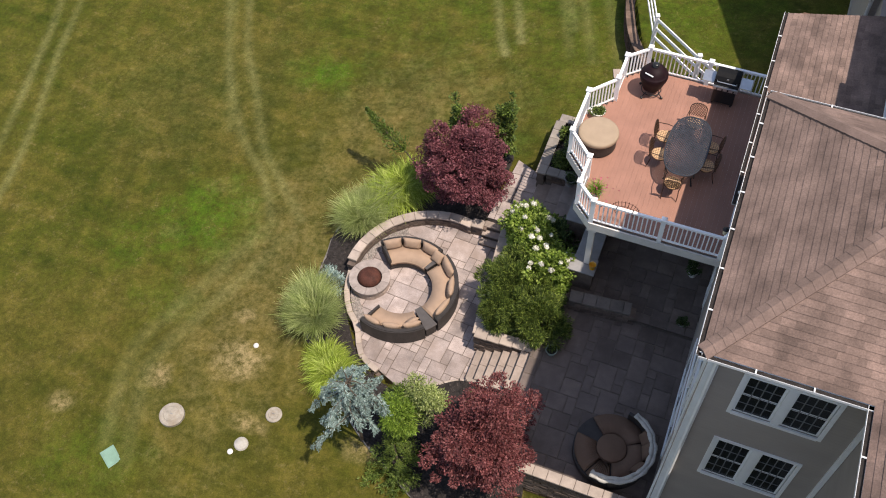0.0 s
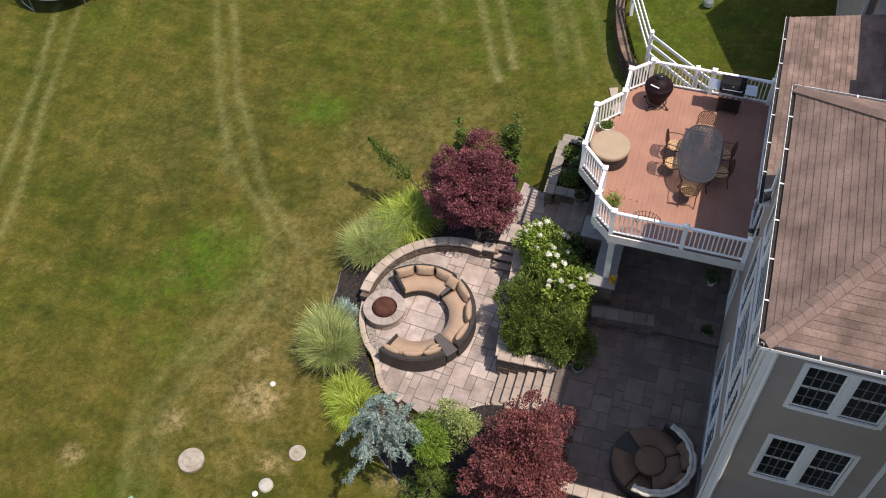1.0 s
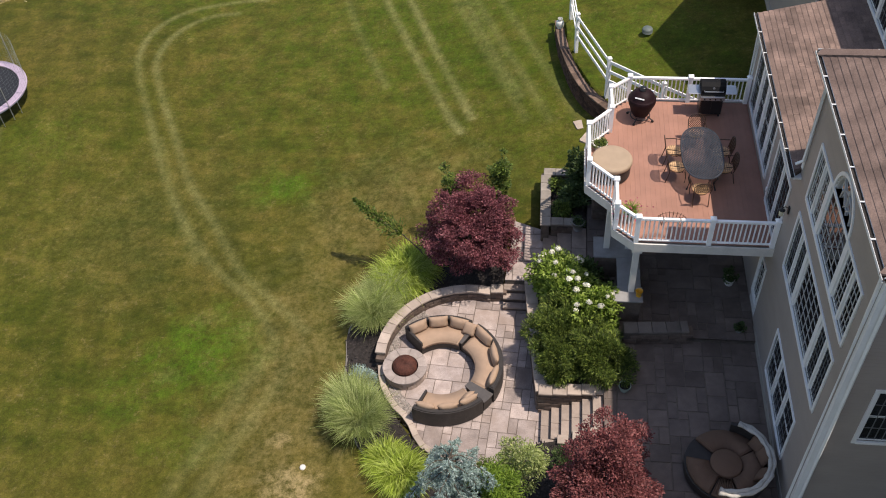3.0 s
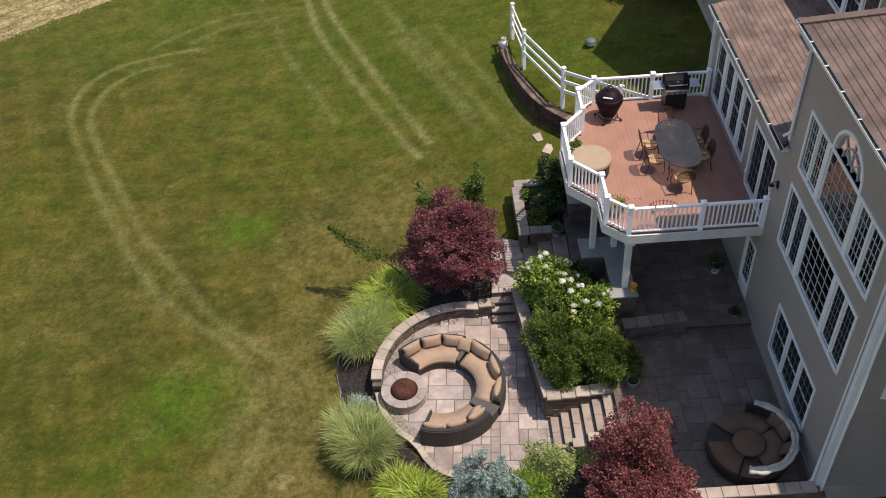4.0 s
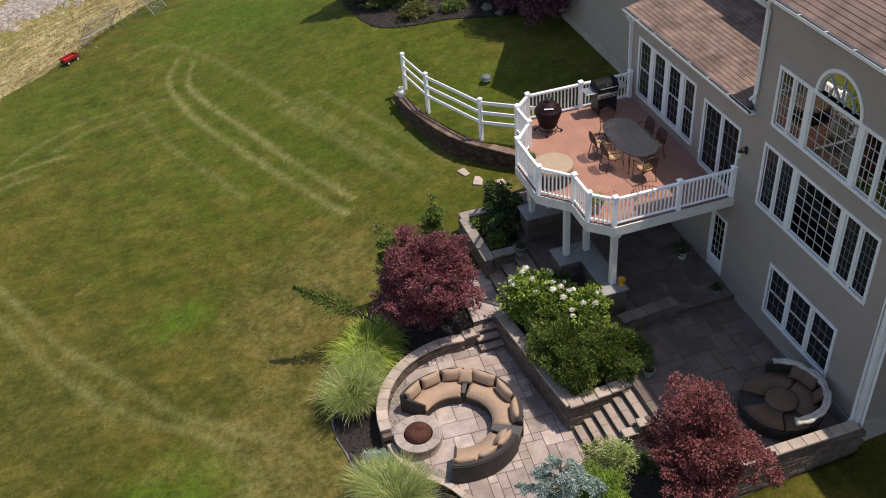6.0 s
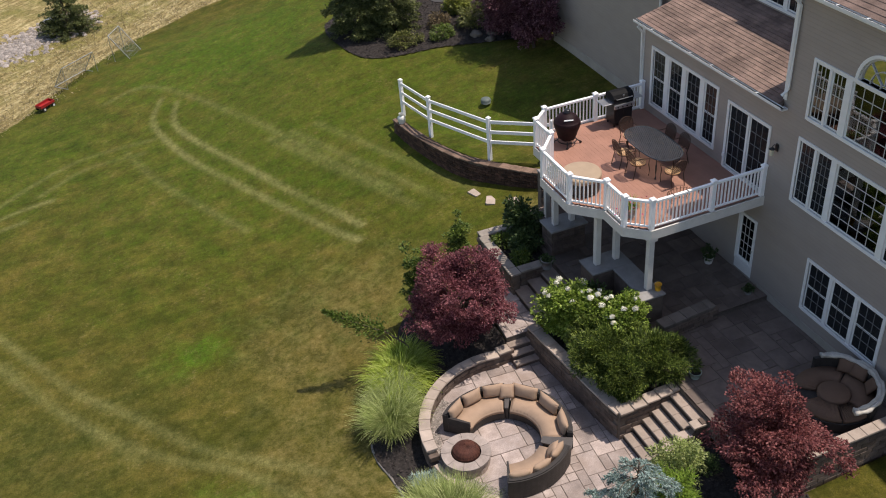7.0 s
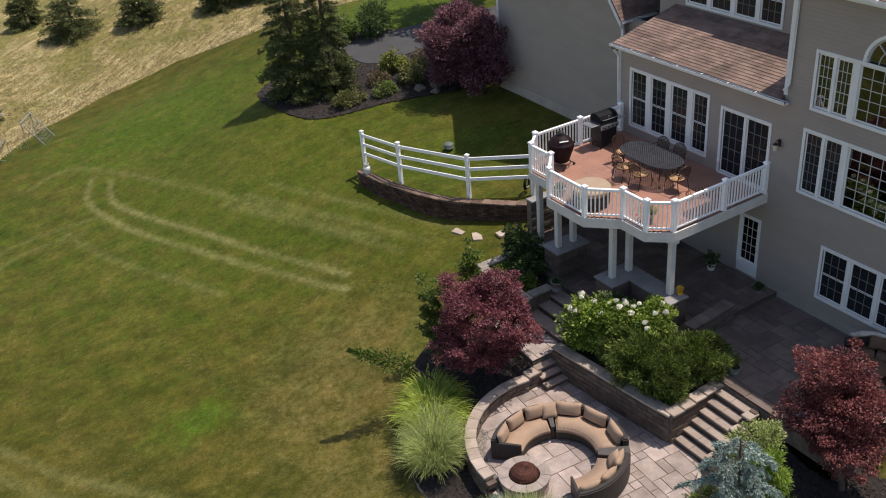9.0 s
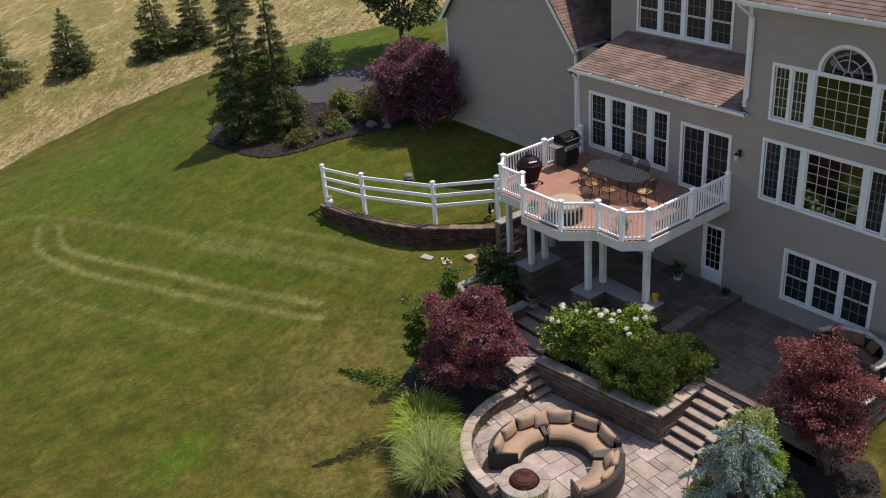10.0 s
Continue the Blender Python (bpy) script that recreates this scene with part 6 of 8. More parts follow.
def conifer(name, at, label, leaf, seed, height, reach, whorls, per_whorl, needle=0.16, sprays=26, base=0.08, droop=0.25, power=0.85, group="", tip_lean=(0, 0)):
    """A conifer: trunk, tiers of boughs, and sprays of needles along each bough."""
    rng = np.random.default_rng(seed)
    t = thing(name, at, label, "tree", group)
    bm = bmesh.new()
    pipe(bm, [(0, 0, -0.2), (0, 0, height * 0.5), (tip_lean[0], tip_lean[1], height * 0.98)], [height * 0.02 + 0.02, height * 0.012 + 0.01, 0.01], 7)
    part("trunk", bm, M["bark"], t)
    pos, way, siz = [], [], []
    for w in range(whorls):
        f = (w + rng.uniform(-0.3, 0.3)) / whorls
        f = min(max(f, 0.0), 0.985)
        z = height * (base + (1 - base) * f)
        ln0 = reach * (1 - f) ** power + 0.05
        nb = max(4, int(per_whorl * (1 - 0.55 * f)))
        for b in range(nb):
            a = rng.uniform(0, 2 * math.pi)
            ln = ln0 * rng.uniform(0.62, 1.12)
            k = max(4, int(sprays * ln / reach))
            u = rng.uniform(0.12, 1.0, k) ** 0.7
            rise = 0.15 * (f - 0.3)
            px, py = np.cos(a) * u * ln, np.sin(a) * u * ln
            pz = z + ln * (rise * u - droop * u * u + 0.12 * u ** 3)
            sway = rng.normal(0, 0.10, k) * ln * u
            sx, sy = -np.sin(a) * sway, np.cos(a) * sway
            pos.append(np.stack([px + sx + tip_lean[0] * f, py + sy + tip_lean[1] * f, pz + rng.normal(0, 0.03, k)], 1))
            sp = rng.normal(0, 0.75, k)
            way.append(np.stack([np.cos(a + sp), np.sin(a + sp), rng.normal(-0.15, 0.28, k)], 1))
            siz.append(needle * rng.uniform(0.6, 1.4, k) * (0.6 + 0.4 * (1 - f)))
    pos, way, siz = np.concatenate(pos), np.concatenate(way), np.concatenate(siz)
    # three crossing sprays at each place
    p3 = np.repeat(pos, 3, 0) + rng.normal(0, 0.02, (len(pos) * 3, 3))
    w3 = np.repeat(way, 3, 0) + rng.normal(0, 0.35, (len(pos) * 3, 3))
    me = leaf_mesh("boughs", p3, w3, np.repeat(siz, 3), 0.26, rng, 0.2)
    part_of("crown", me, leaf, t)
    return t


def lz(x, y):
    return lawn_z(x, y)


tree("purple_maple", (-8.34, 17.95, lz(-8.34, 17.95) - 0.02), "dense purple-leaved Japanese maple beside the patio wall", "tree", M["l_maple"], 27, 3.0, (1.24, 1.24, 1.32), 1.74, 460, 120, 0.215, 0.066, 0.62, 0.06, 0.2, 7, 0.27, 0.5)
tree("purple_maple", (-4.30, 8.75, lz(-4.3, 8.6)), "spreading red-purple Japanese maple in the front bed", "tree", M["l_maple_red"], 24, 3.6, (1.2, 1.2, 1.36), 2.38, 400, 120, 0.23, 0.066, 0.6, 0.07, 0.2, 7, 0.40, 0.40, lean=(-0.12, 0.24))


def evergreen_column(at, h, r, seed, lean=(0, 0)):
    t = tree("evergreen_shrub", at, "narrow dark green upright evergreen beside the maple", "shrub", M["l_arbor"], seed, h, (r, r, h * 0.48), h * 0.52, 70, 60, 0.15, 0.085, 0.55, 0.03, 0.3, 4, 0.3, 0.3, lean=lean)
    return t


evergreen_column((-9.15, 19.45, lz(-9.1, 19.4)), 3.0, 0.29, 31)
evergreen_column((-7.62, 19.75, lz(-7.6, 19.7)), 3.0, 0.28, 32)


def leaning_shrub():
    """A weeping evergreen whose stem arches out over the lawn."""
    rng = np.random.default_rng(33)
    o = Vector((-9.75, 18.05, lz(-9.75, 18.05)))
    t = thing("leaning_evergreen", o, "thin green evergreen leaning far over the lawn", "shrub")
    stem = [Vector(p) - Vector((-9.75, 18.05, 0)) for p in ((-9.75, 18.05, 0.0), (-10.1, 18.15, 0.7), (-10.6, 18.25, 1.25), (-11.2, 18.4, 1.65), (-11.75, 18.6, 1.98), (-12.2, 18.8, 2.25))]
    bm = bmesh.new()
    pipe(bm, stem, [0.03, 0.026, 0.02, 0.016, 0.012, 0.006], 6)
    part("trunk", bm, M["bark"], t)
    line = along(stem, 0.02)
    pos, way = [], []
    n = len(line)
    for i, p in enumerate(line):
        f = i / n
        if f < 0.46:
            continue
        r = 0.85 * min(1.0, (f - 0.46) / 0.1) * (1.06 - f) ** 1.1
        d = line[min(i + 1, n - 1)] - line[max(0, i - 1)]
        for _ in range(16):
            q = rng.normal(0, 0.42, 3)
            pos.append(np.array(p) + q * r)
            way.append(q + np.array(d.normalized()) * 0.9)
    me = leaf_mesh("crown", np.array(pos), np.array(way), 0.085 * rng.uniform(0.6, 1.3, len(pos)), 0.5, rng)
    part_of("crown", me, M["l_arbor"], t)


leaning_shrub()


def grass_clump(at, label, mat, seed, n, spread, length, lean, width, droop):
    rng = np.random.default_rng(seed)
    ob = thing("ornamental_grass", at, label, "grass", "ornamental grasses round the fire circle")
    part_of("blade_tuft", blades("blade_tuft", rng, n, spread, length, lean, width, droop), mat, ob)
    return ob


for x, y, mat, seed, n, sp, ln, lean, wd, dr, lab in (
        (-11.15, 11.95, "l_grass_pale", 41, 2600, 0.40, 1.42, 0.24, 0.021, 0.65, "tall pale green fountain grass beside the lawn"),
        (-11.55, 12.6, "l_grass_pale", 42, 1300, 0.30, 1.2, 0.26, 0.021, 0.7, "tall pale green fountain grass beside the lawn"),
        (-11.40, 16.0, "l_grass_pale", 43, 2400, 0.36, 1.35, 0.26, 0.021, 0.75, "tall pale green fountain grass by the patio wall"),
        (-11.05, 16.65, "l_grass_pale", 44, 1500, 0.3, 1.25, 0.26, 0.021, 0.75, "tall pale green fountain grass by the patio wall"),
        (-10.68, 17.3, "l_yellow", 45, 1300, 0.38, 1.35, 0.36, 0.036, 1.1, "yellow-green striped grass beside the maple"),
        (-10.35, 17.8, "l_yellow", 46, 900, 0.32, 1.3, 0.36, 0.036, 1.1, "yellow-green striped grass beside the maple"),
        (-9.75, 10.35, "l_yellow", 47, 1200, 0.36, 0.9, 0.48, 0.03, 1.1, "low yellow-green grass at the patio edge"),
        (-10.25, 10.75, "l_yellow", 48, 800, 0.28, 0.8, 0.48, 0.03, 1.1, "low yellow-green grass at the patio edge")):
    grass_clump((x, y, lz(x, y)), lab, M[mat], seed, n, sp, ln, lean, wd, dr)


def low_bush(name, at, label, leaf, seed, radii, n_clump, per, size, wide=0.6, clump_r=0.14, category="shrub", group="", droop=0.25, lift=0.0):
    rng = np.random.default_rng(seed)
    t = thing(name, at, label, category, group)
    bm = bmesh.new()
    limbs(bm, random.Random(seed), 0.022, lift + radii[2] * 1.5, max(radii[:2]) * 0.8, 5, 0.15)
    part("stems", bm, M["bark"], t)
    part_of("foliage", leafy_crown("foliage", rng, n_clump, per, radii, (0, 0, lift + radii[2] * 0.85), clump_r, size, wide, inner=0.4, flat=0.8, droop=droop), leaf, t)
    return t


low_bush("blue_tuft", (-11.3, 13.35, lz(-11.3, 13.35)), "low blue-green spiky plant beside the kerb", M["l_blue"], 51, (0.42, 0.42, 0.32), 40, 60, 0.11, 0.22, 0.13)


def weeping_cedar(at, height, arms, seed):
    """A cedar with a bare lower trunk and an umbrella of long arms, each hung with short drooping twigs."""
    rng = np.random.default_rng(seed)
    t = thing("blue_cedar", at, "silvery blue weeping cedar with loose hanging boughs", "tree")
    bm = bmesh.new()
    pipe(bm, [(0, 0, -0.2), (0.07, -0.03, height * 0.5), (0.02, 0.04, height * 0.84), (0.06, 0.10, height * 0.99)], [0.065, 0.05, 0.025, 0.008], 7)
    part("trunk", bm, M["bark"], t)
    pos, way = [], []
    for k in range(arms):
        f = (k + 0.5) / arms
        z = height * (0.50 + 0.48 * f ** 0.75)
        a = k * 2.4 + rng.uniform(-0.35, 0.35)
        ln = (1.30 * (1 - f) ** 0.6 + 0.14) * rng.uniform(0.72, 1.12)
        rise = rng.uniform(0.15, 0.5)
        line = []
        for u in np.linspace(0, 1, 9):
            w = a + 0.3 * math.sin(3 * u + k)
            line.append(Vector((0.03 + math.cos(w) * u * ln, 0.03 + math.sin(w) * u * ln, z + ln * (rise * u - (0.42 + rise) * u ** 2.2))))
        bm = bmesh.new()
        pipe(bm, line, [0.016 * (1 - 0.8 * i / 8) + 0.003 for i in range(9)], 5)
        part("bough", bm, M["bark"], t)
        pts = along(line, 0.065)
        for i, p in enumerate(pts[2:]):
            g = (i + 3) / len(pts)
            d = (pts[min(i + 3, len(pts) - 1)] - pts[i + 1]).normalized()
            s = Vector((-d.y, d.x, 0)).normalized()
            for side in (-1, 1, 0):
                if rng.uniform() < 0.3:
                    continue
                twig = d * rng.uniform(0.4, 1.0) + s * side * rng.uniform(0.45, 0.9) + Vector((0, 0, rng.uniform(-0.9, 0.0)))
                twig.normalize()
                tl = rng.uniform(0.08, 0.28) * (1.15 - 0.5 * g) * (0.6 if side == 0 else 1)
                m = max(3, int(tl / 0.018))
                for q in range(m):
                    c = p + twig * tl * (q + 0.5) / m + Vector((0, 0, -0.22 * tl * ((q + 0.5) / m) ** 2))
                    for _ in range(4):
                        pos.append(np.array(c) + rng.normal(0, 0.012, 3))
                        way.append(np.array(twig) * 0.9 + rng.normal(0, 0.5, 3))
    pos, way = np.array(pos), np.array(way)
    part_of("crown", leaf_mesh("crown", pos, way, 0.075 * rng.uniform(0.7, 1.3, len(pos)), 0.22, rng, 0.2), M["l_blue"], t)


weeping_cedar((-8.12, 8.76, lz(-8.12, 8.76)), 4.0 - lz(-8.12, 8.76), 25, 52)
low_bush("lime_shrub", (-6.93, 9.05, lz(-6.93, 9.05)), "tall lime-green feathery shrub next to the blue cedar", M["l_lime"], 53, (0.48, 0.45, 0.88), 120, 90, 0.085, 0.26, 0.18, lift=1.1)
conifer("dwarf_spruce", (-6.75, 8.3, lz(-6.75, 8.3)), "small mid-green spruce with flat boughs at the lawn edge", M["l_green"], 54, 1.75, 0.95, 9, 9, 0.09, 70, 0.08, 0.2, 0.75)
low_bush("variegated_shrub", (-6.42, 9.72, lz(-6.42, 9.72)), "pale variegated upright shrub at the patio edge", M["l_grass_pale"], 55, (0.52, 0.45, 0.75), 90, 60, 0.075, 0.4, 0.15, lift=1.3)
low_bush("low_green_shrub", (-5.35, 10.85, 0.05), "small green shrub beside the steps", M["l_dark"], 56, (0.34, 0.32, 0.35), 40, 60, 0.065, 0.5, 0.14)
low_bush("low_green_shrub", (-4.85, 10.6, 0.05), "small dark green shrub against the patio edge", M["l_dark"], 57, (0.3, 0.32, 0.35), 40, 60, 0.065, 0.45, 0.15)
low_bush("low_green_shrub", (-7.45, 10.15, lz(-7.45, 10.15)), "low feathery green shrub behind the cedar", M["l_green"], 58, (0.5, 0.4, 0.45), 50, 60, 0.075, 0.4, 0.14)


def hydrangea(at, radii, seed, heads):
    rng = np.random.default_rng(seed)
    t = low_bush("hydrangea", at, "bright green hydrangea with white flower heads in the planter", M["l_hydrangea"], seed, radii, 170, 46, 0.105, 0.62, 0.18)
    for i in range(heads):
        a = rng.uniform(0, 2 * math.pi)
        r = math.sqrt(rng.uniform(0.0, 1.0))
        z = radii[2] * (0.85 + 0.98 * math.sqrt(max(0.0, 1 - r * r)) * 1.0) + 0.15
        c = np.array([r * math.cos(a) * radii[0], r * math.sin(a) * radii[1], z])
        n = 110
        d = rng.normal(size=(n, 3))
        d /= np.linalg.norm(d, axis=1, keepdims=True)
        me = leaf_mesh("flower_head", c + d * np.array([0.085, 0.07, 0.05]) * rng.uniform(0.45, 1.05) + rng.normal(0, 0.012, (n, 3)), np.cross(d, rng.normal(size=(n, 3))), 0.045, 0.95, rng, 0.15, d)
        part_of("flower_head", me, M["petal"], t, "white flower head")


hydrangea((-5.6, 16.4, 0.85), (0.78, 0.72, 0.90), 61, 13)
hydrangea((-5.2, 15.75, 0.85), (0.6, 0.6, 0.86), 60, 8)
hydrangea((-4.62, 15.1, 0.85), (0.75, 0.72, 0.88), 62, 11)
low_bush("box_shrub", (-5.45, 14.5, 0.85), "rounded dark green shrub filling the planter", M["l_yew"], 63, (1.0, 0.95, 0.74), 230, 110, 0.12, 0.17, 0.16, droop=-0.25)
low_bush("box_shrub", (-4.55, 13.6, 0.9), "rounded dark green shrub filling the planter", M["l_yew"], 64, (0.95, 0.85, 0.72), 210, 110, 0.12, 0.17, 0.16, droop=-0.25)
low_bush("box_shrub", (-5.6, 13.5, 0.85), "rounded dark green shrub spilling over the planter corner", M["l_yew"], 65, (0.62, 0.66, 0.6), 130, 110, 0.10, 0.18, 0.15, droop=-0.25)
low_bush("laurel_bush", (-4.75, 16.55, 0.9), "dark green bush in the shade by the counter", M["l_dark"], 66, (0.5, 0.5, 0.62), 60, 40, 0.12, 0.55, 0.17)
low_bush("laurel_bush", (-4.85, 20.75, 1.2), "large dark green bush beside the deck pier", M["l_dark"], 67, (0.5, 0.5, 0.78), 90, 46, 0.13, 0.55, 0.2)
low_bush("laurel_bush", (-5.15, 20.1, 1.2), "dark green bush in the raised bed", M["l_dark"], 68, (0.36, 0.36, 0.42), 50, 46, 0.12, 0.55, 0.18)
low_bush("small_shrub", (-5.55, 19.6, 1.2), "small green shrub in the raised bed", M["l_green"], 69, (0.3, 0.28, 0.24), 26, 40, 0.08, 0.55, 0.11)
low_bush("small_shrub", (-5.7, 20.7, 1.2), "small green shrub in the raised bed", M["l_green"], 70, (0.28, 0.28, 0.24), 26, 40, 0.08, 0.55, 0.11)


# ---- beds ----
def bed(name, outline, lift, label, chips, seed, height=None, step=0.12):
    """A mulched bed: a sheet that follows the land, with loose bark chips."""
    rng = random.Random(seed)
    xs = [p[0] for p in outline]
    ys = [p[1] for p in outline]
    z_at = height or (lambda x, y: lz(x, y))
    vs, fs, idx = [], [], {}
    nx, ny = int((max(xs) - min(xs)) / step) + 2, int((max(ys) - min(ys)) / step) + 2
    net = {}
    for i in range(0, nx + 1, 6):
        for j in range(0, ny + 1, 6):
            net[i, j] = z_at(min(xs) + i * step, min(ys) + j * step)

    def zz(i, j):
        i0, j0 = i - i % 6, j - j % 6
        z00 = net[i0, j0]
        z10, z01 = net.get((i0 + 6, j0), z00), net.get((i0, j0 + 6), z00)
        z11 = net.get((i0 + 6, j0 + 6), z10)
        u, w = (i % 6) / 6, (j % 6) / 6
        return z00 * (1 - u) * (1 - w) + z10 * u * (1 - w) + z01 * (1 - u) * w + z11 * u * w

    def vid(i, j):
        if (i, j) not in idx:
            idx[i, j] = len(vs)
            x, y = min(xs) + i * step, min(ys) + j * step
            vs.append((x, y, zz(i, j) + lift + rng.uniform(0, 0.03)))
        return idx[i, j]
    for i in range(nx):
        for j in range(ny):
            if inside((min(xs) + (i + 0.5) * step, min(ys) + (j + 0.5) * step), outline):
                fs.append((vid(i, j), vid(i + 1, j), vid(i + 1, j + 1), vid(i, j + 1)))
    # draw the ragged rim on to the outline
    use = collections.Counter(k for f in fs for k in f)
    ring = [(p.x, p.y) for p in along([(*p, 0) for p in list(outline) + [outline[0]]], 0.04)]
    rx, ry = np.array([p[0] for p in ring]), np.array([p[1] for p in ring])
    for k, n in use.items():
        if n < 4:
            d = np.hypot(rx - vs[k][0], ry - vs[k][1])
            q = int(d.argmin())
            if d[q] < 0.16:
                vs[k] = (float(rx[q]), float(ry[q]), vs[k][2])
    me = bpy.data.meshes.new(name)
    me.from_pydata(vs, [], fs)
    me.materials.append(M["soil"])
    ob = tagged(new(name, me), label, "flower bed", kind="structure")
    if chips:
        r = np.random.default_rng(seed)
        pick = r.integers(0, len(fs), chips)
        va = np.array(vs)
        c = va[np.array(fs)[pick]].mean(1) + np.stack([r.uniform(-step / 2, step / 2, chips), r.uniform(-step / 2, step / 2, chips), r.uniform(0.0, 0.03, chips)], 1)
        w = np.stack([r.normal(size=chips), r.normal(size=chips), r.normal(0, 0.25, chips)], 1)
        lm = leaf_mesh("bark_chips", c, w, r.uniform(0.05, 0.13, chips), 0.45, r, 0.4, np.tile([0.0, 0.0, 1.0], (chips, 1)) + r.normal(0, 0.3, (chips, 3)))
        lm.materials.append(M["mulch"])
        tagged(new("bark_chips", lm), "loose dark bark chips", "mulch", kind="stuff")
    return ob


bed("mulch_bed", WEST_BED, 0.04, "dark mulched bed round the fire circle", 5200, 71)
bed("planter_soil", [(-5.95, 12.9), (-4.2, 12.9), (-4.2, 16.9), (-6.4, 16.9)], 0.0, "dark mulch in the raised planter", 900, 72, height=lambda x, y: 0.82)
bed("raised_bed_soil", [(-6.0, 19.15), (-4.6, 19.15), (-4.5, 21.3), (-6.0, 21.3)], 0.0, "dark mulch in the raised bed", 700, 73, height=lambda x, y: 1.2)
bed("mulch_bed", FAR_BED, 0.0, "dark mulched bed with shrubs and boulders by the driveway", 11000, 74)


def driveway():
    bm = bmesh.new()
    ring = [bm.verts.new((p.x, p.y, lz(p.x, p.y) + 0.03)) for p in along([(*p, 0) for p in DRIVE + DRIVE[:1]], 0.5)]
    if (ring[0].co - ring[-1].co).length < 0.05:
        bm.verts.remove(ring.pop())
    edges = [bm.edges.new((a, b)) for a, b in zip(ring, ring[1:] + ring[:1])]
    bmesh.ops.triangle_fill(bm, use_beauty=True, edges=edges)
    bmesh.ops.recalc_face_normals(bm, faces=bm.faces)
    skirt = bmesh.ops.extrude_edge_only(bm, edges=[e for e in bm.edges if len(e.link_faces) == 1])
    bmesh.ops.translate(bm, vec=(0, 0, -0.2), verts=[v for v in skirt["geom"] if isinstance(v, bmesh.types.BMVert)])
    solo("driveway", bm, M["asphalt"], "dark asphalt driveway end beside the mulched bed", "driveway", kind="structure")


driveway()


def edging(line):
    e = thing("bed_edging", (line[0][0], line[0][1], lz(*line[0])), "thin grey stone edging strip along the lawn", "edging", kind="structure")
    o = e.location
    pts = along([(*p, 0) for p in line], 0.55)
    for a, b in zip(pts, pts[1:]):
        d = b - a
        z = lz((a.x + b.x) / 2, (a.y + b.y) / 2)
        m = Matrix.Translation((a.x - o.x, a.y - o.y, z - o.z)) @ Matrix.Rotation(math.atan2(d.y, d.x), 4, "Z")
        part("edging_strip", boxed(0.004, d.length - 0.004, -0.03, 0.03, -0.1, 0.055, bevel=0.01, m=m), M["edging"], e)


edging(WEST_BED[4:16])


# ---- fire circle ----
def fire_pit():
    c = (-10.07, 13.77)
    p = thing("fire_pit", (*c, 0.0), "round stone fire pit with a rusty mesh dome", "fire pit")
    n = 14
    for r in range(2):
        for i in range(n):
            a = 360 / n * (i + 0.5 * r)
            bm = bmesh.new()
            arc_block(bm, (0, 0), 0.44, 0.62 + 0.008 * ((i * 7) % 3), a + 0.6, a + 360 / n - 0.6, r * 0.155, r * 0.155 + 0.15, 2)
            part("ring_block", bm, M["pitstone"], p)
    for i in range(9):
        a = 40 * i
        bm = bmesh.new()
        arc_block(bm, (0, 0), 0.40, 0.665, a + 0.5, a + 39.5, 0.31, 0.375, 5)
        bmesh.ops.recalc_face_normals(bm, faces=bm.faces)
        part("coping", bm, M["pitcap"], p, "grey coping stone")
    bm = bmesh.new()
    lathe(bm, [(0.0, 0.04), (0.44, 0.05), (0.44, 0.3)], 28)
    part("ash_floor", bm, M["soil"], p)
    bm = bmesh.new()
    for k in range(12):
        a = math.pi * k / 12
        pipe(bm, [(0.37 * math.cos(t) * math.cos(a), 0.37 * math.cos(t) * math.sin(a), 0.36 + 0.26 * math.sin(t)) for t in np.linspace(0, math.pi, 13)], 0.006, 4)
    for h in (0.2, 0.45, 0.68, 0.86):
        t = math.asin(h)
        pipe(bm, [(0.37 * math.cos(t) * math.cos(a), 0.37 * math.cos(t) * math.sin(a), 0.36 + 0.26 * h) for a in np.linspace(0, 2 * math.pi, 25)], 0.006, 4)
    d = part("mesh_dome", bm, M["rust"], p, "rusty wire dome")
    bm = bmesh.new()
    lathe(bm, [(0.365, 0.34), (0.355, 0.42), (0.31, 0.5), (0.22, 0.57), (0.1, 0.605), (0.0, 0.61)], 28)
    smooth(part("mesh_skin", bm, M["rust"], d))


fire_pit()


def pillow_mesh(w, h, t, seed):
    """A plump cushion w wide, h high, t thick, standing on its lower edge."""
    bm = bmesh.new()
    n = 8
    r = random.Random(seed)
    grid = {}
    for s in (-1, 1):
        for i in range(n + 1):
            for j in range(n + 1):
                u, v = 2 * i / n - 1, 2 * j / n - 1
                edge = (1 - abs(u) ** 3) * (1 - abs(v) ** 3)
                pin = 1 - 0.06 * (1 - abs(v)) * abs(u) ** 4
                z = s * t / 2 * (edge ** 0.55)
                if edge < 1e-6 and s == 1:
                    grid[s, i, j] = grid[-1, i, j]
                else:
                    grid[s, i, j] = bm.verts.new((u * w / 2 * pin, z + r.uniform(-.004, .004), h / 2 + v * h / 2 * (1 - 0.05 * (1 - abs(u)) * abs(v) ** 4)))
    for s in (-1, 1):
        for i in range(n):
            for j in range(n):
                q = [grid[s, i, j], grid[s, i + 1, j], grid[s, i + 1, j + 1], grid[s, i, j + 1]]
                if len(set(q)) == 4:
                    try:
                        bm.faces.new(q if s < 0 else q[::-1])
                    except ValueError:
                        pass
    me = bpy.data.meshes.new("cushion")
    bm.to_mesh(me)
    bm.free()
    for p in me.polygons:
        p.use_smooth = True
    return me


SOFA = (-8.94, 13.76)


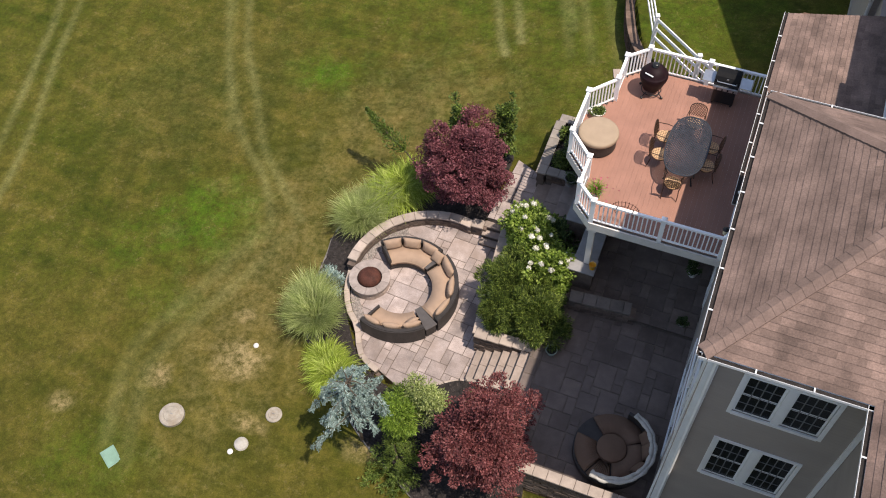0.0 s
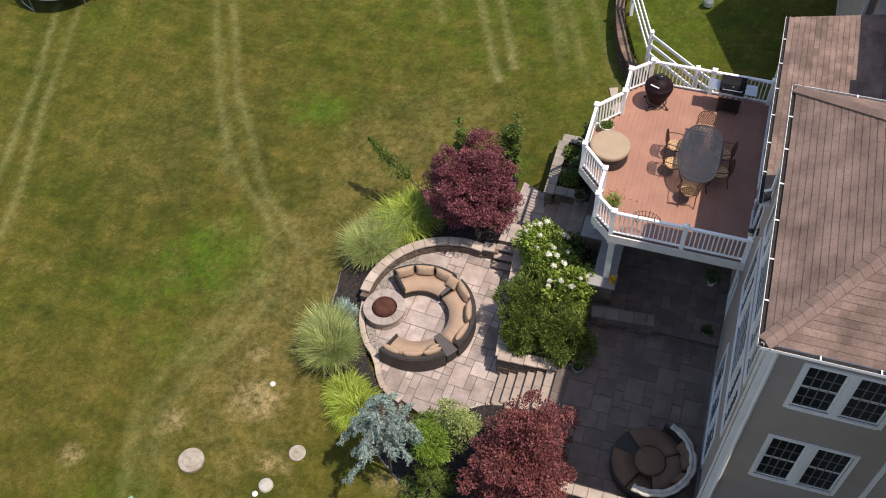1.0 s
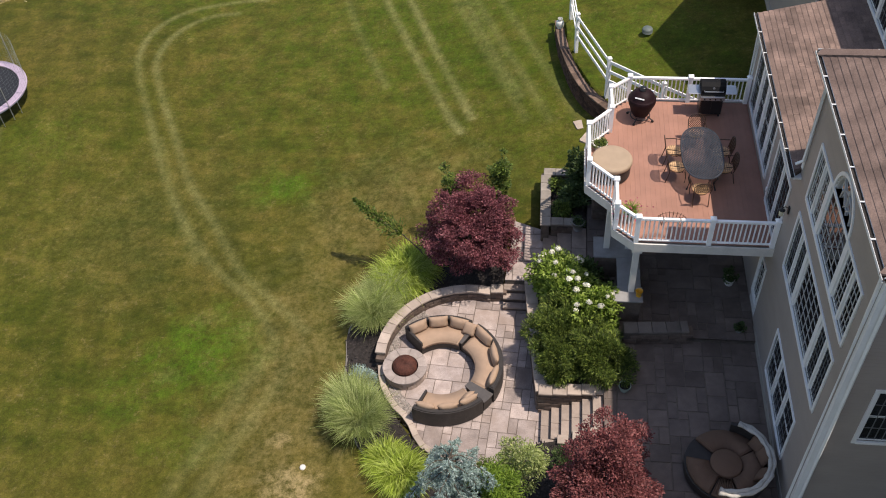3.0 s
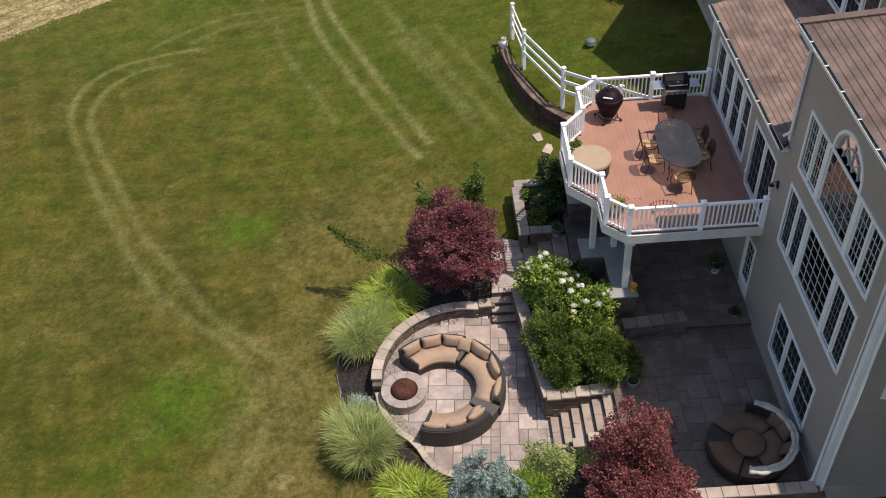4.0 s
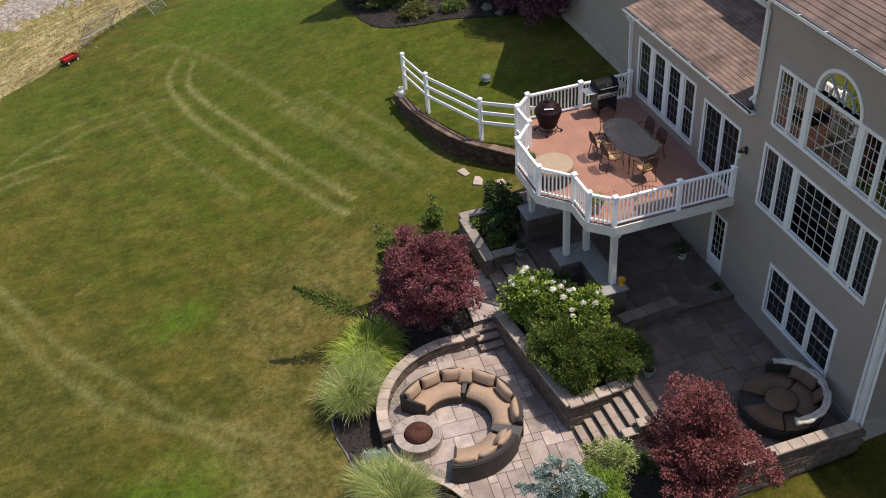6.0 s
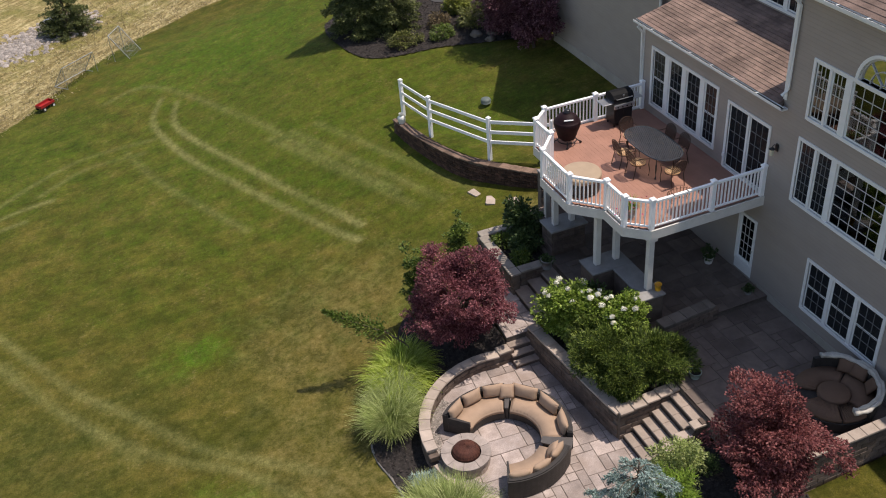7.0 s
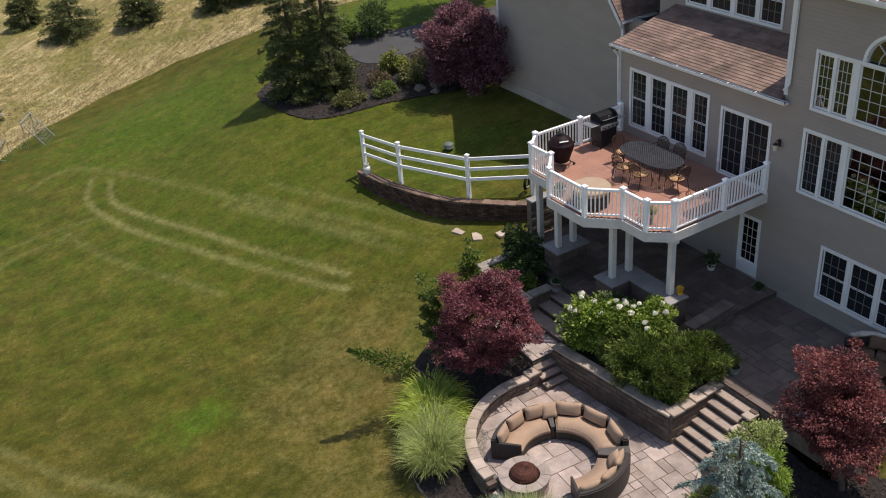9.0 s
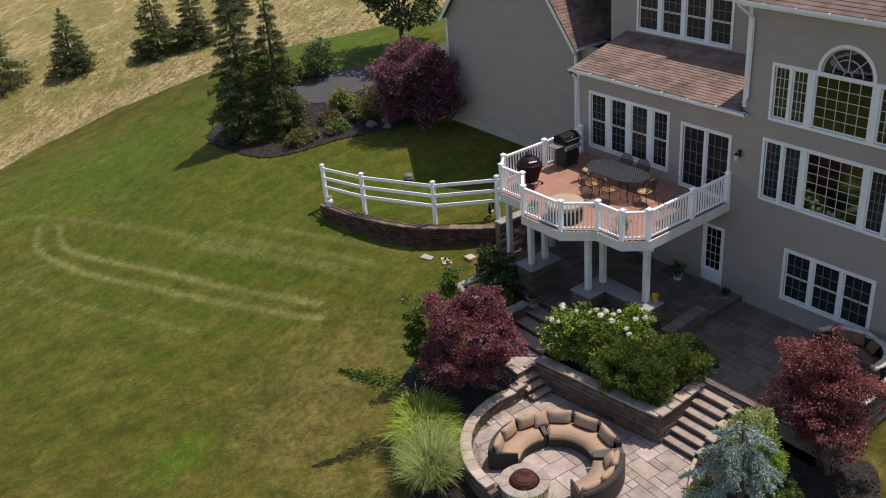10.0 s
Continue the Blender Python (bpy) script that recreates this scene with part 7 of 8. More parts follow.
def sofa_section(a0, a1, pillows, seed, ends):
    """One curved sofa: a wicker shell, a seat cushion and loose back cushions; angles in degrees about the fire circle."""
    s = thing("curved_sofa", (SOFA[0], SOFA[1], 0.005), "curved dark wicker sofa with tan cushions round the fire pit", "sofa", "curved sofas round the fire pit")
    n = 14
    bm = bmesh.new()
    arc_block(bm, (0, 0), 1.00, 1.64, a0, a1, 0.04, 0.30, n)
    bmesh.ops.recalc_face_normals(bm, faces=bm.faces)
    part("base", bm, M["wicker"], s, "dark woven wicker base")
    bm = bmesh.new()
    arc_block(bm, (0, 0), 1.642, 1.80, a0, a1, 0.03, 0.68, n)
    bmesh.ops.recalc_face_normals(bm, faces=bm.faces)
    bmesh.ops.bevel(bm, geom=[e for e in bm.edges if all(v.co.z > 0.67 for v in e.verts)], offset=0.03, segments=2, affect="EDGES")
    part("backrest", bm, M["wicker"], s, "dark woven wicker back")
    bm = bmesh.new()
    arc_block(bm, (0, 0), 0.96, 1.64, a0 + 1.2, a1 - 1.2, 0.302, 0.44, n)
    bmesh.ops.recalc_face_normals(bm, faces=bm.faces)
    bmesh.ops.bevel(bm, geom=[e for e in bm.edges if all(v.co.z > 0.43 for v in e.verts)], offset=0.035, segments=2, affect="EDGES")
    smooth(part("seat_cushion", bm, M["cushion"], s, "tan seat cushion"))
    for side, a in (("a", a0), ("b", a1)):
        if side in ends:
            bm = bmesh.new()
            arc_block(bm, (0, 0), 1.00, 1.64, a - (0 if side == "a" else 3.0), a + (3.0 if side == "a" else 0), 0.302, 0.56, 2)
            bmesh.ops.recalc_face_normals(bm, faces=bm.faces)
            part("arm", bm, M["wicker"], s)
    span = (a1 - a0) / pillows
    r = random.Random(seed)
    for i in range(pillows):
        a = radians(a0 + span * (i + 0.5))
        w = 2 * 1.51 * math.sin(radians(span) / 2) * 0.98
        ob = part_of("back_cushion", pillow_mesh(w, 0.40, 0.20, seed + i), M["cushion"], s, "plump tan back cushion")
        ob.matrix_basis = Matrix.Translation((1.51 * math.cos(a), 1.51 * math.sin(a), 0.43)) @ Matrix.Rotation(a - math.pi / 2, 4, "Z") @ Matrix.Rotation(radians(-14 + r.uniform(-4, 4)), 4, "X")
    return s


sofa_section(65, 135, 3, 81, "b")
sofa_section(-29, 58, 3, 85, "")
sofa_section(-113, -44, 3, 89, "a")


def throw_cushion(a, r, turn, seed):
    ob = part_of("throw_cushion", pillow_mesh(0.42, 0.42, 0.16, seed), M["cushion"], None)
    tagged(ob, "square tan throw cushion lying on the curved sofa", "cushion", "throw cushions on the curved sofas")
    ob.matrix_basis = Matrix.Translation((SOFA[0] + r * math.cos(radians(a)), SOFA[1] + r * math.sin(radians(a)), 0.47)) @ Matrix.Rotation(radians(a - 90 + turn), 4, "Z") @ Matrix.Rotation(radians(-38), 4, "X")


throw_cushion(62, 1.36, 4, 95)
throw_cushion(-56, 1.28, 20, 96)


def wedge_table(a0, a1, label):
    t = thing("side_table", (SOFA[0], SOFA[1], 0.0), label, "table")
    for k, (r0, r1, z0, z1) in enumerate(((1.03, 1.76, 0.02, 0.46), (0.98, 1.80, 0.462, 0.50))):
        bm = bmesh.new()
        arc_block(bm, (0, 0), r0, r1, a0 + (0.8 if k == 0 else 0), a1 - (0.8 if k == 0 else 0), z0, z1, 4)
        bmesh.ops.recalc_face_normals(bm, faces=bm.faces)
        part("table_top" if k else "body", bm, M["wicker"] if k == 0 else M["tabletop"], t)


wedge_table(-43, -30, "dark wedge-shaped side table between two sofas")
wedge_table(59, 65, "narrow dark wedge table between two sofas")


# ---- things on the deck ----
def dining_table():
    t = thing("dining_table", (-1.74, 18.3, DZ), "oval black cast-metal dining table with a lattice top", "table")
    L, W = 1.11, 0.575
    out = []
    for i in range(48):
        a = 2 * math.pi * i / 48
        cx, sy = math.cos(a), math.sin(a)
        out.append((W * abs(cx) ** 0.75 * (1 if cx >= 0 else -1), L * abs(sy) ** 0.75 * (1 if sy >= 0 else -1)))
    rim = bmesh.new()
    pipe(rim, [(x, y, 0.715) for x, y in out] + [(out[0][0], out[0][1], 0.715)], 0.022, 6)
    part("rim", rim, M["table"], t, "black cast rim")
    lat = bmesh.new()
    k = -1.7
    while k < 1.7:
        for sgn in (1, -1):
            pts = []
            for s in np.linspace(-1.7, 1.7, 341):
                x, y = s * 0.7071, sgn * s * 0.7071 + k
                if inside((x, y), out):
                    pts.append((x, y))
            if len(pts) > 3:
                a, b = Vector((*pts[0], 0.72)), Vector((*pts[-1], 0.72))
                d = (b - a)
                m = Matrix.Translation(a) @ Matrix.Rotation(math.atan2(d.y, d.x), 4, "Z")
                box(lat, 0, d.length, -0.0125, 0.0125, -0.010 + 0.001 * sgn, 0.004 + 0.001 * sgn, m)
        k += 0.082
    part("lattice_top", lat, M["table"], t, "black diamond lattice top")
    for sx in (-1, 1):
        for sy in (-1, 1):
            bm = bmesh.new()
            pipe(bm, [(sx * 0.36, sy * 0.74, 0.70), (sx * 0.40, sy * 0.80, 0.45), (sx * 0.33, sy * 0.70, 0.2), (sx * 0.40, sy * 0.80, 0.0)], [0.03, 0.026, 0.022, 0.03], 6)
            part("leg", bm, M["iron"], t)


dining_table()


def dining_chair():
    c = thing("dining_chair", (0, 0, 0), "bronze cast-metal chair with a lattice back and orange-tan pad", "chair", "chairs round the dining table")
    for sx in (-1, 1):
        bm = bmesh.new()
        pipe(bm, [(sx * 0.22, 0.22, 0.40), (sx * 0.235, 0.25, 0.2), (sx * 0.22, 0.24, 0.0)], 0.014, 5)
        part("leg", bm, M["bronze"], c)
        bm = bmesh.new()
        pipe(bm, [(sx * 0.21, -0.21, 0.40), (sx * 0.22, -0.25, 0.2), (sx * 0.215, -0.30, 0.0)], 0.014, 5)
        part("leg", bm, M["bronze"], c)
        bm = bmesh.new()
        pipe(bm, [(sx * 0.24, 0.20, 0.41), (sx * 0.27, 0.22, 0.60), (sx * 0.265, 0.0, 0.65), (sx * 0.235, -0.25, 0.66)], 0.013, 5)
        part("arm", bm, M["bronze"], c)
    bm = bmesh.new()
    prism(bm, [(0.23 * math.cos(a) * (1.05 if math.sin(a) > 0 else 0.95), 0.23 * math.sin(a)) for a in np.linspace(0, 2 * math.pi, 20, endpoint=False)], 0.385, 0.405)
    part("seat", bm, M["bronze"], c)
    bm = bmesh.new()
    prism(bm, [(0.225 * math.cos(a), 0.225 * math.sin(a)) for a in np.linspace(0, 2 * math.pi, 20, endpoint=False)], 0.407, 0.45)
    bmesh.ops.bevel(bm, geom=[e for e in bm.edges if all(v.co.z > 0.44 for v in e.verts)], offset=0.015, segments=2, affect="EDGES")
    pad = part("seat_pad", bm, M["seatpad"], c, "orange-tan seat pad")
    bm = bmesh.new()
    for k in np.arange(-0.18, 0.19, 0.06):
        h = math.sqrt(0.205 ** 2 - k * k)
        box(bm, k - 0.004, k + 0.004, -h, h, 0.449, 0.453)
        box(bm, -h, h, k - 0.004, k + 0.004, 0.4495, 0.4535)
    part("seat_lattice", bm, M["bronze"], pad, "dark bronze lattice")
    bm = bmesh.new()
    tilt = lambda x, z: (x, -0.22 - (z - 0.42) * 0.22, z)
    arch = [tilt(-0.22, 0.42), tilt(-0.24, 0.66)] + [tilt(-0.24 * math.cos(t), 0.72 + 0.18 * math.sin(t)) for t in np.linspace(0, math.pi, 9)] + [tilt(0.24, 0.66), tilt(0.22, 0.42)]
    pipe(bm, arch, 0.014, 5)
    b = part("back_frame", bm, M["bronze"], c)
    bm = bmesh.new()
    for k in np.arange(-0.6, 0.61, 0.07):
        for s in (1, -1):
            pts = []
            for u in np.linspace(-0.6, 0.6, 61):
                x, z = u * 0.62, 0.66 + s * u * 0.78 + k
                lim = 0.22 if z < 0.72 else 0.22 * math.sqrt(max(0.0, 1 - ((z - 0.72) / 0.17) ** 2)) if z < 0.89 else 0
                if 0.46 < z and abs(x) < lim:
                    pts.append((x, z))
            if len(pts) > 2:
                pipe(bm, [tilt(*pts[0]), tilt(*pts[-1])], 0.009, 4)
    part("back_lattice", bm, M["bronze"], b)
    return c


chair = dining_chair()
spots = [(-1.76, 19.50, 180), (-1.84, 17.10, 4), (-2.46, 18.70, -90), (-2.43, 18.00, -88), (-1.12, 18.72, 90), (-1.10, 18.02, 92)]
for i, (x, y, r) in enumerate(spots):
    m = Matrix.Translation((x, y, DZ)) @ Matrix.Rotation(radians(r), 4, "Z")
    if i == 0:
        chair.matrix_basis = m
    else:
        copy_thing(chair, m)


def ottoman():
    o = thing("round_ottoman", (-4.26, 18.1, DZ), "round wicker ottoman with a flat tan cushion top", "ottoman")
    bm = bmesh.new()
    lathe(bm, [(0.0, 0.03), (0.52, 0.03), (0.545, 0.06), (0.555, 0.42), (0.53, 0.43), (0.0, 0.43)], 40)
    part("base", bm, M["wicker"], o)
    bm = bmesh.new()
    lathe(bm, [(0.0, 0.432), (0.56, 0.432), (0.585, 0.46), (0.585, 0.55), (0.56, 0.585), (0.50, 0.597), (0.0, 0.60)], 40)
    smooth(part("cushion", bm, M["cover"], o, "tan cushion top"))


ottoman()


def kamado():
    k = thing("kamado_grill", (-3.32, 20.68, DZ), "round kamado grill under a black cloth cover on casters", "grill")
    bm = bmesh.new()
    lathe(bm, [(0.0, 0.22), (0.25, 0.22), (0.28, 0.26), (0.32, 0.38), (0.36, 0.52), (0.41, 0.66), (0.445, 0.80), (0.44, 0.90), (0.425, 0.93)], 36)
    for v in bm.verts:
        a = math.atan2(v.co.y, v.co.x)
        w = 1 + 0.05 * math.sin(5 * a + 3 * v.co.z) * max(0.0, 0.9 - v.co.z) + 0.03 * math.sin(11 * a + 7 * v.co.z) * max(0.0, 0.9 - v.co.z)
        v.co.x *= w
        v.co.y *= w
    smooth(part("cover_skirt", bm, M["cloth"], k, "black cloth skirt of the cover"))
    bm = bmesh.new()
    lathe(bm, [(0.425, 0.93), (0.405, 0.945), (0.375, 1.0), (0.315, 1.10), (0.22, 1.18), (0.13, 1.22), (0.0, 1.24)], 36)
    smooth(part("cover_dome", bm, M["cloth"], k, "domed black top of the cover"))
    bm = bmesh.new()
    lathe(bm, [(0.0, 1.24), (0.10, 1.25), (0.105, 1.33), (0.085, 1.36), (0.0, 1.365)], 18)
    smooth(part("vent_cap", bm, M["black"], k))
    m = Matrix.Rotation(radians(-20), 4, "Z") @ Matrix.Translation((0, -0.325, 1.10)) @ Matrix.Rotation(radians(57), 4, "X")
    part("label_plate", boxed(-0.15, 0.15, -0.022, 0.022, 0.0, 0.012, bevel=0.004, m=m), M["trim"], k, "pale strip on the cover")
    bm = bmesh.new()
    pipe(bm, [(0.31 * math.cos(a), 0.31 * math.sin(a), 0.15) for a in np.linspace(0, 2 * math.pi, 21)], 0.018, 5)
    part("stand_ring", bm, M["iron"], k)
    for i in range(4):
        a = math.pi / 4 + i * math.pi / 2 + 0.3
        bm = bmesh.new()
        pipe(bm, [(0.28 * math.cos(a), 0.28 * math.sin(a), 0.2), (0.34 * math.cos(a), 0.34 * math.sin(a), 0.13), (0.44 * math.cos(a), 0.44 * math.sin(a), 0.09)], 0.02, 6)
        leg = part("leg", bm, M["iron"], k)
        bm = bmesh.new()
        lathe(bm, [(0.0, -0.025), (0.04, -0.025), (0.05, 0), (0.04, 0.025), (0, 0.025)], 12)
        bmesh.ops.rotate(bm, matrix=Matrix.Rotation(math.pi / 2, 3, "X"), verts=bm.verts)
        bmesh.ops.translate(bm, vec=(0.44 * math.cos(a), 0.44 * math.sin(a), 0.05), verts=bm.verts)
        part("caster", bm, M["black"], leg)
    k.scale = (0.95, 0.95, 0.87)


kamado()


def gas_grill():
    g = thing("gas_grill", (-1.22, 21.08, DZ), "black and steel gas grill with side shelves", "grill")
    part("cabinet", boxed(-0.33, 0.33, -0.26, 0.24, 0.10, 0.74, bevel=0.01), M["black"], g)
    for s in (-1, 1):
        part("cabinet_door", boxed(s * 0.005 if s > 0 else -0.31, 0.31 if s > 0 else -0.005, -0.275, -0.262, 0.13, 0.62, bevel=0.004), M["black"], g)
        part("side_shelf", boxed(0.36 if s > 0 else -0.72, 0.72 if s > 0 else -0.36, -0.24, 0.22, 0.83, 0.86, bevel=0.01), M["steel"], g, "pale steel side shelf")
        for y in (-0.2, 0.2):
            bm = bmesh.new()
            tube(bm, (s * 0.28, y, 0.0), (s * 0.28, y, 0.11), 0.03)
            part("caster", bm, M["black"], g)
    part("control_panel", boxed(-0.36, 0.36, -0.33, -0.262, 0.66, 0.80, bevel=0.012), M["steel"], g)
    for i in range(4):
        bm = bmesh.new()
        tube(bm, (-0.24 + 0.16 * i, -0.33, 0.73), (-0.24 + 0.16 * i, -0.365, 0.73), 0.025, 0.022, 12)
        part("knob", bm, M["black"], g)
    part("firebox", boxed(-0.36, 0.36, -0.26, 0.26, 0.742, 0.90, bevel=0.01), M["black"], g)
    bm = bmesh.new()
    prof = [(-0.27, 0.905), (-0.27, 1.0), (-0.2, 1.10), (-0.05, 1.155), (0.12, 1.15), (0.25, 1.06), (0.27, 0.905)]
    a = [bm.verts.new((-0.36, y, z)) for y, z in prof]
    b = [bm.verts.new((0.36, y, z)) for y, z in prof]
    for i in range(len(prof) - 1):
        bm.faces.new((a[i], b[i], b[i + 1], a[i + 1]))
    bm.faces.new(a), bm.faces.new(b[::-1]), bm.faces.new((a[0], a[-1], b[-1], b[0]))
    bmesh.ops.recalc_face_normals(bm, faces=bm.faces)
    lid = part("lid", bm, M["lid"], g)
    bm = bmesh.new()
    pipe(bm, [(-0.28, -0.27, 0.99), (-0.28, -0.33, 1.0), (0.28, -0.33, 1.0), (0.28, -0.27, 0.99)], 0.015, 6)
    part("lid_handle", bm, M["steel"], lid, "steel lid handle")
    bm = bmesh.new()
    lathe(bm, [(0, 0), (0.035, 0.002), (0.035, 0.012), (0, 0.014)], 16)
    bmesh.ops.rotate(bm, matrix=Matrix.Rotation(math.pi / 2, 3, "X"), verts=bm.verts)
    bmesh.ops.translate(bm, vec=(0, -0.235, 1.06), verts=bm.verts)
    part("thermometer", bm, M["steel"], lid)


gas_grill()


def pot(name, at, r, h, mat, label, plant, leaf, seed, flowers=False):
    p = thing(name, at, label, "potted plant")
    bm = bmesh.new()
    lathe(bm, [(0, 0), (r * 0.7, 0), (r * 0.95, h * 0.9), (r * 1.03, h * 0.9), (r * 1.03, h), (r * 0.88, h), (r * 0.85, h * 0.86), (0, h * 0.85)], 24)
    smooth(part("pot", bm, mat, p))
    bm = bmesh.new()
    lathe(bm, [(0, h * 0.862), (r * 0.86, h * 0.86), (r * 0.86, h * 0.84)], 20)
    part("potting_soil", bm, M["soil"], p, "dark potting soil")
    rng = np.random.default_rng(seed)
    if plant == "grass":
        me = blades("foliage", rng, 160, r * 0.4, 0.42, 0.5, 0.016, 1.0)
        ob = part_of("foliage", me, leaf, p)
        ob.location = (0, 0, h * 0.86)
    elif plant:
        me = leafy_crown("foliage", rng, 22, 30, (r * min(1.2, 0.6 + plant * 4), r * min(1.2, 0.6 + plant * 4), plant), (0, 0, h + plant * 0.7 - (0.05 if plant < 0.1 else 0)), r * 0.4, 0.07 if plant > 0.1 else 0.05, 0.6)
        part_of("foliage", me, leaf, p)
    if flowers:
        n = 90
        d = rng.normal(size=(n, 3)) * np.array([r * 1.1, r * 1.1, 0.07]) + np.array([0, 0, h + 0.06])
        part_of("flowers", leaf_mesh("flowers", d, rng.normal(size=(n, 3)), 0.06, 0.8, rng), M["pink"], p, "pink flowers")


pot("potted_plant", (-4.56, 19.2, DZ), 0.22, 0.22, M["cream"], "wide cream pot with a low green plant on the deck", 0.05, M["l_green"], 101)
pot("potted_plant", (-3.78, 16.22, DZ), 0.19, 0.30, M["pot_grey"], "deck pot with spiky grass and pink flowers", "grass", M["l_lime"], 102, True)
pot("potted_plant", (-5.05, 18.78, 1.36), 0.20, 0.34, M["pot_grey"], "grey urn with a small trailing plant at the steps", 0.08, M["l_dark"], 103)
pot("glazed_pot", (-3.74, 12.76, 1.2), 0.17, 0.2, M["pot_green"], "empty pale glazed pot at the top of the steps", 0, None, 104)
pot("potted_plant", (-0.55, 16.7, 1.36), 0.16, 0.24, M["cream"], "white pot with a small dark shrub by the garden door", 0.2, M["l_dark"], 105)
pot("potted_plant", (-0.45, 14.9, 1.36), 0.13, 0.14, M["pot_grey"], "low dark pot by the step", 0.1, M["l_dark"], 106)


def bucket():
    b = thing("yellow_bucket", (-3.36, 15.26, 2.30), "small yellow plastic bucket standing on the counter", "bucket")
    bm = bmesh.new()
    lathe(bm, [(0, 0), (0.075, 0), (0.10, 0.2), (0.108, 0.2), (0.108, 0.22), (0.09, 0.21), (0.068, 0.02), (0, 0.02)], 20)
    smooth(part("shell", bm, M["yellow"], b))
    bm = bmesh.new()
    pipe(bm, [(0.1 * math.cos(a), 0.03, 0.2 + 0.1 * math.sin(a)) for a in np.linspace(0, math.pi, 9)], 0.004, 4)
    part("handle", bm, M["galv"], b)


bucket()


def rail_basket():
    """A half-round wire basket hooked over the rail."""
    b = thing("wire_basket", (-2.78, 15.40, 5.02), "bronze half-round wire basket hooked on the deck rail", "basket")
    for z, r in ((0.27, 0.36), (0.12, 0.32), (0.0, 0.24)):
        bm = bmesh.new()
        pipe(bm, [(r * math.cos(a), r * 0.62 * math.sin(a), z) for a in np.linspace(0, math.pi, 15)], 0.007, 4)
        part("hoop", bm, M["bronze"], b)
    for a in np.linspace(0, math.pi, 12):
        bm = bmesh.new()
        pipe(bm, [(0.24 * math.cos(a), 0.15 * math.sin(a), 0), (0.36 * math.cos(a), 0.223 * math.sin(a), 0.27), (0.37 * math.cos(a), 0.23 * math.sin(a), 0.31)], 0.009, 4)
        part("wire", bm, M["bronze"], b)
    for x in (-0.22, 0.22):
        part("hook", boxed(x - 0.012, x + 0.012, -0.085, 0.03, 0.295, 0.305), M["bronze"], b)


rail_basket()


# ---- round daybed on the patio ----
def daybed():
    d = thing("round_daybed", (-1.30, 10.35, 1.2), "round brown wicker daybed with brown cushions and a folded cream canopy", "daybed")
    bm = bmesh.new()
    lathe(bm, [(0.0, 0.02), (0.98, 0.02), (1.03, 0.1), (1.03, 0.34), (0.95, 0.345), (0.0, 0.345)], 44)
    part("base", bm, M["wicker"], d)
    for i, (a0, a1) in enumerate(((-75, 30), (33, 135), (172, 240), (243, 282))):
        bm = bmesh.new()
        arc_block(bm, (0, 0), 0.42, 0.99, a0, a1, 0.348, 0.47, 10)
        bmesh.ops.recalc_face_normals(bm, faces=bm.faces)
        bmesh.ops.bevel(bm, geom=[e for e in bm.edges if all(v.co.z > 0.46 for v in e.verts)], offset=0.03, segments=2, affect="EDGES")
        smooth(part("seat_cushion", bm, M["cushion_brown"], d, "brown wedge cushion"))
    bm = bmesh.new()
    lathe(bm, [(0.0, 0.348), (0.40, 0.348), (0.405, 0.46), (0.37, 0.49), (0.0, 0.495)], 32)
    smooth(part("centre_cushion", bm, M["cushion_brown"], d, "round brown centre cushion"))
    bm = bmesh.new()
    arc_block(bm, (0, 0), 0.98, 1.07, -80, 80, 0.346, 0.74, 18)
    bmesh.ops.recalc_face_normals(bm, faces=bm.faces)
    part("backrest", bm, M["wicker"], d)
    bm = bmesh.new()
    rr = random.Random(8)
    for k, off in enumerate((0.0, 0.05, -0.04)):
        pipe(bm, [((1.04 + off + rr.uniform(-0.015, 0.015)) * math.cos(a), (1.04 + off + rr.uniform(-0.015, 0.015)) * math.sin(a), 0.76 + 0.03 * k + 0.02 * math.sin(9 * a + k)) for a in np.linspace(radians(-108), radians(70), 34)], [0.055 + 0.012 * math.sin(i * 1.7 + k) for i in range(34)], 7)
    smooth(part("canopy", bm, M["canopy"], d, "folded cream canvas canopy"))
    for a, r, t in ((8, 0.80, 10), (-22, 0.78, -14), (30, 0.80, 6)):
        ob = part_of("pillow", pillow_mesh(0.46, 0.40, 0.16, int(a + 50)), M["cushion_brown"], d, "brown loose pillow")
        ob.matrix_basis = Matrix.Translation((r * math.cos(radians(a)), r * math.sin(radians(a)), 0.48)) @ Matrix.Rotation(radians(a - 90 + t), 4, "Z") @ Matrix.Rotation(radians(-35), 4, "X")


daybed()


# ---- on the house ----
def wall_lamp():
    l = thing("wall_lantern", (-0.06, 15.06, 5.98), "dark metal wall lantern beside the patio door", "wall lamp")
    part("back_plate", boxed(0.02, 0.055, -0.05, 0.05, -0.02, 0.2, bevel=0.006), M["iron"], l)
    bm = bmesh.new()
    pipe(bm, [(0.03, 0, 0.15), (-0.06, 0, 0.2), (-0.12, 0, 0.16)], 0.012, 5)
    part("arm", bm, M["iron"], l)
    bm = bmesh.new()
    lathe(bm, [(0.0, 0.16), (0.03, 0.13), (0.085, 0.09), (0.085, 0.08), (0.0, 0.08)], 8, (-0.12, 0, 0))
    part("lantern_roof", bm, M["iron"], l)
    bm = bmesh.new()
    lathe(bm, [(0.07, 0.08), (0.05, -0.1), (0.0, -0.1)], 8, (-0.12, 0, 0))
    part("lantern_glass", bm, M["curtain"], l, "pale lantern glass")


wall_lamp()


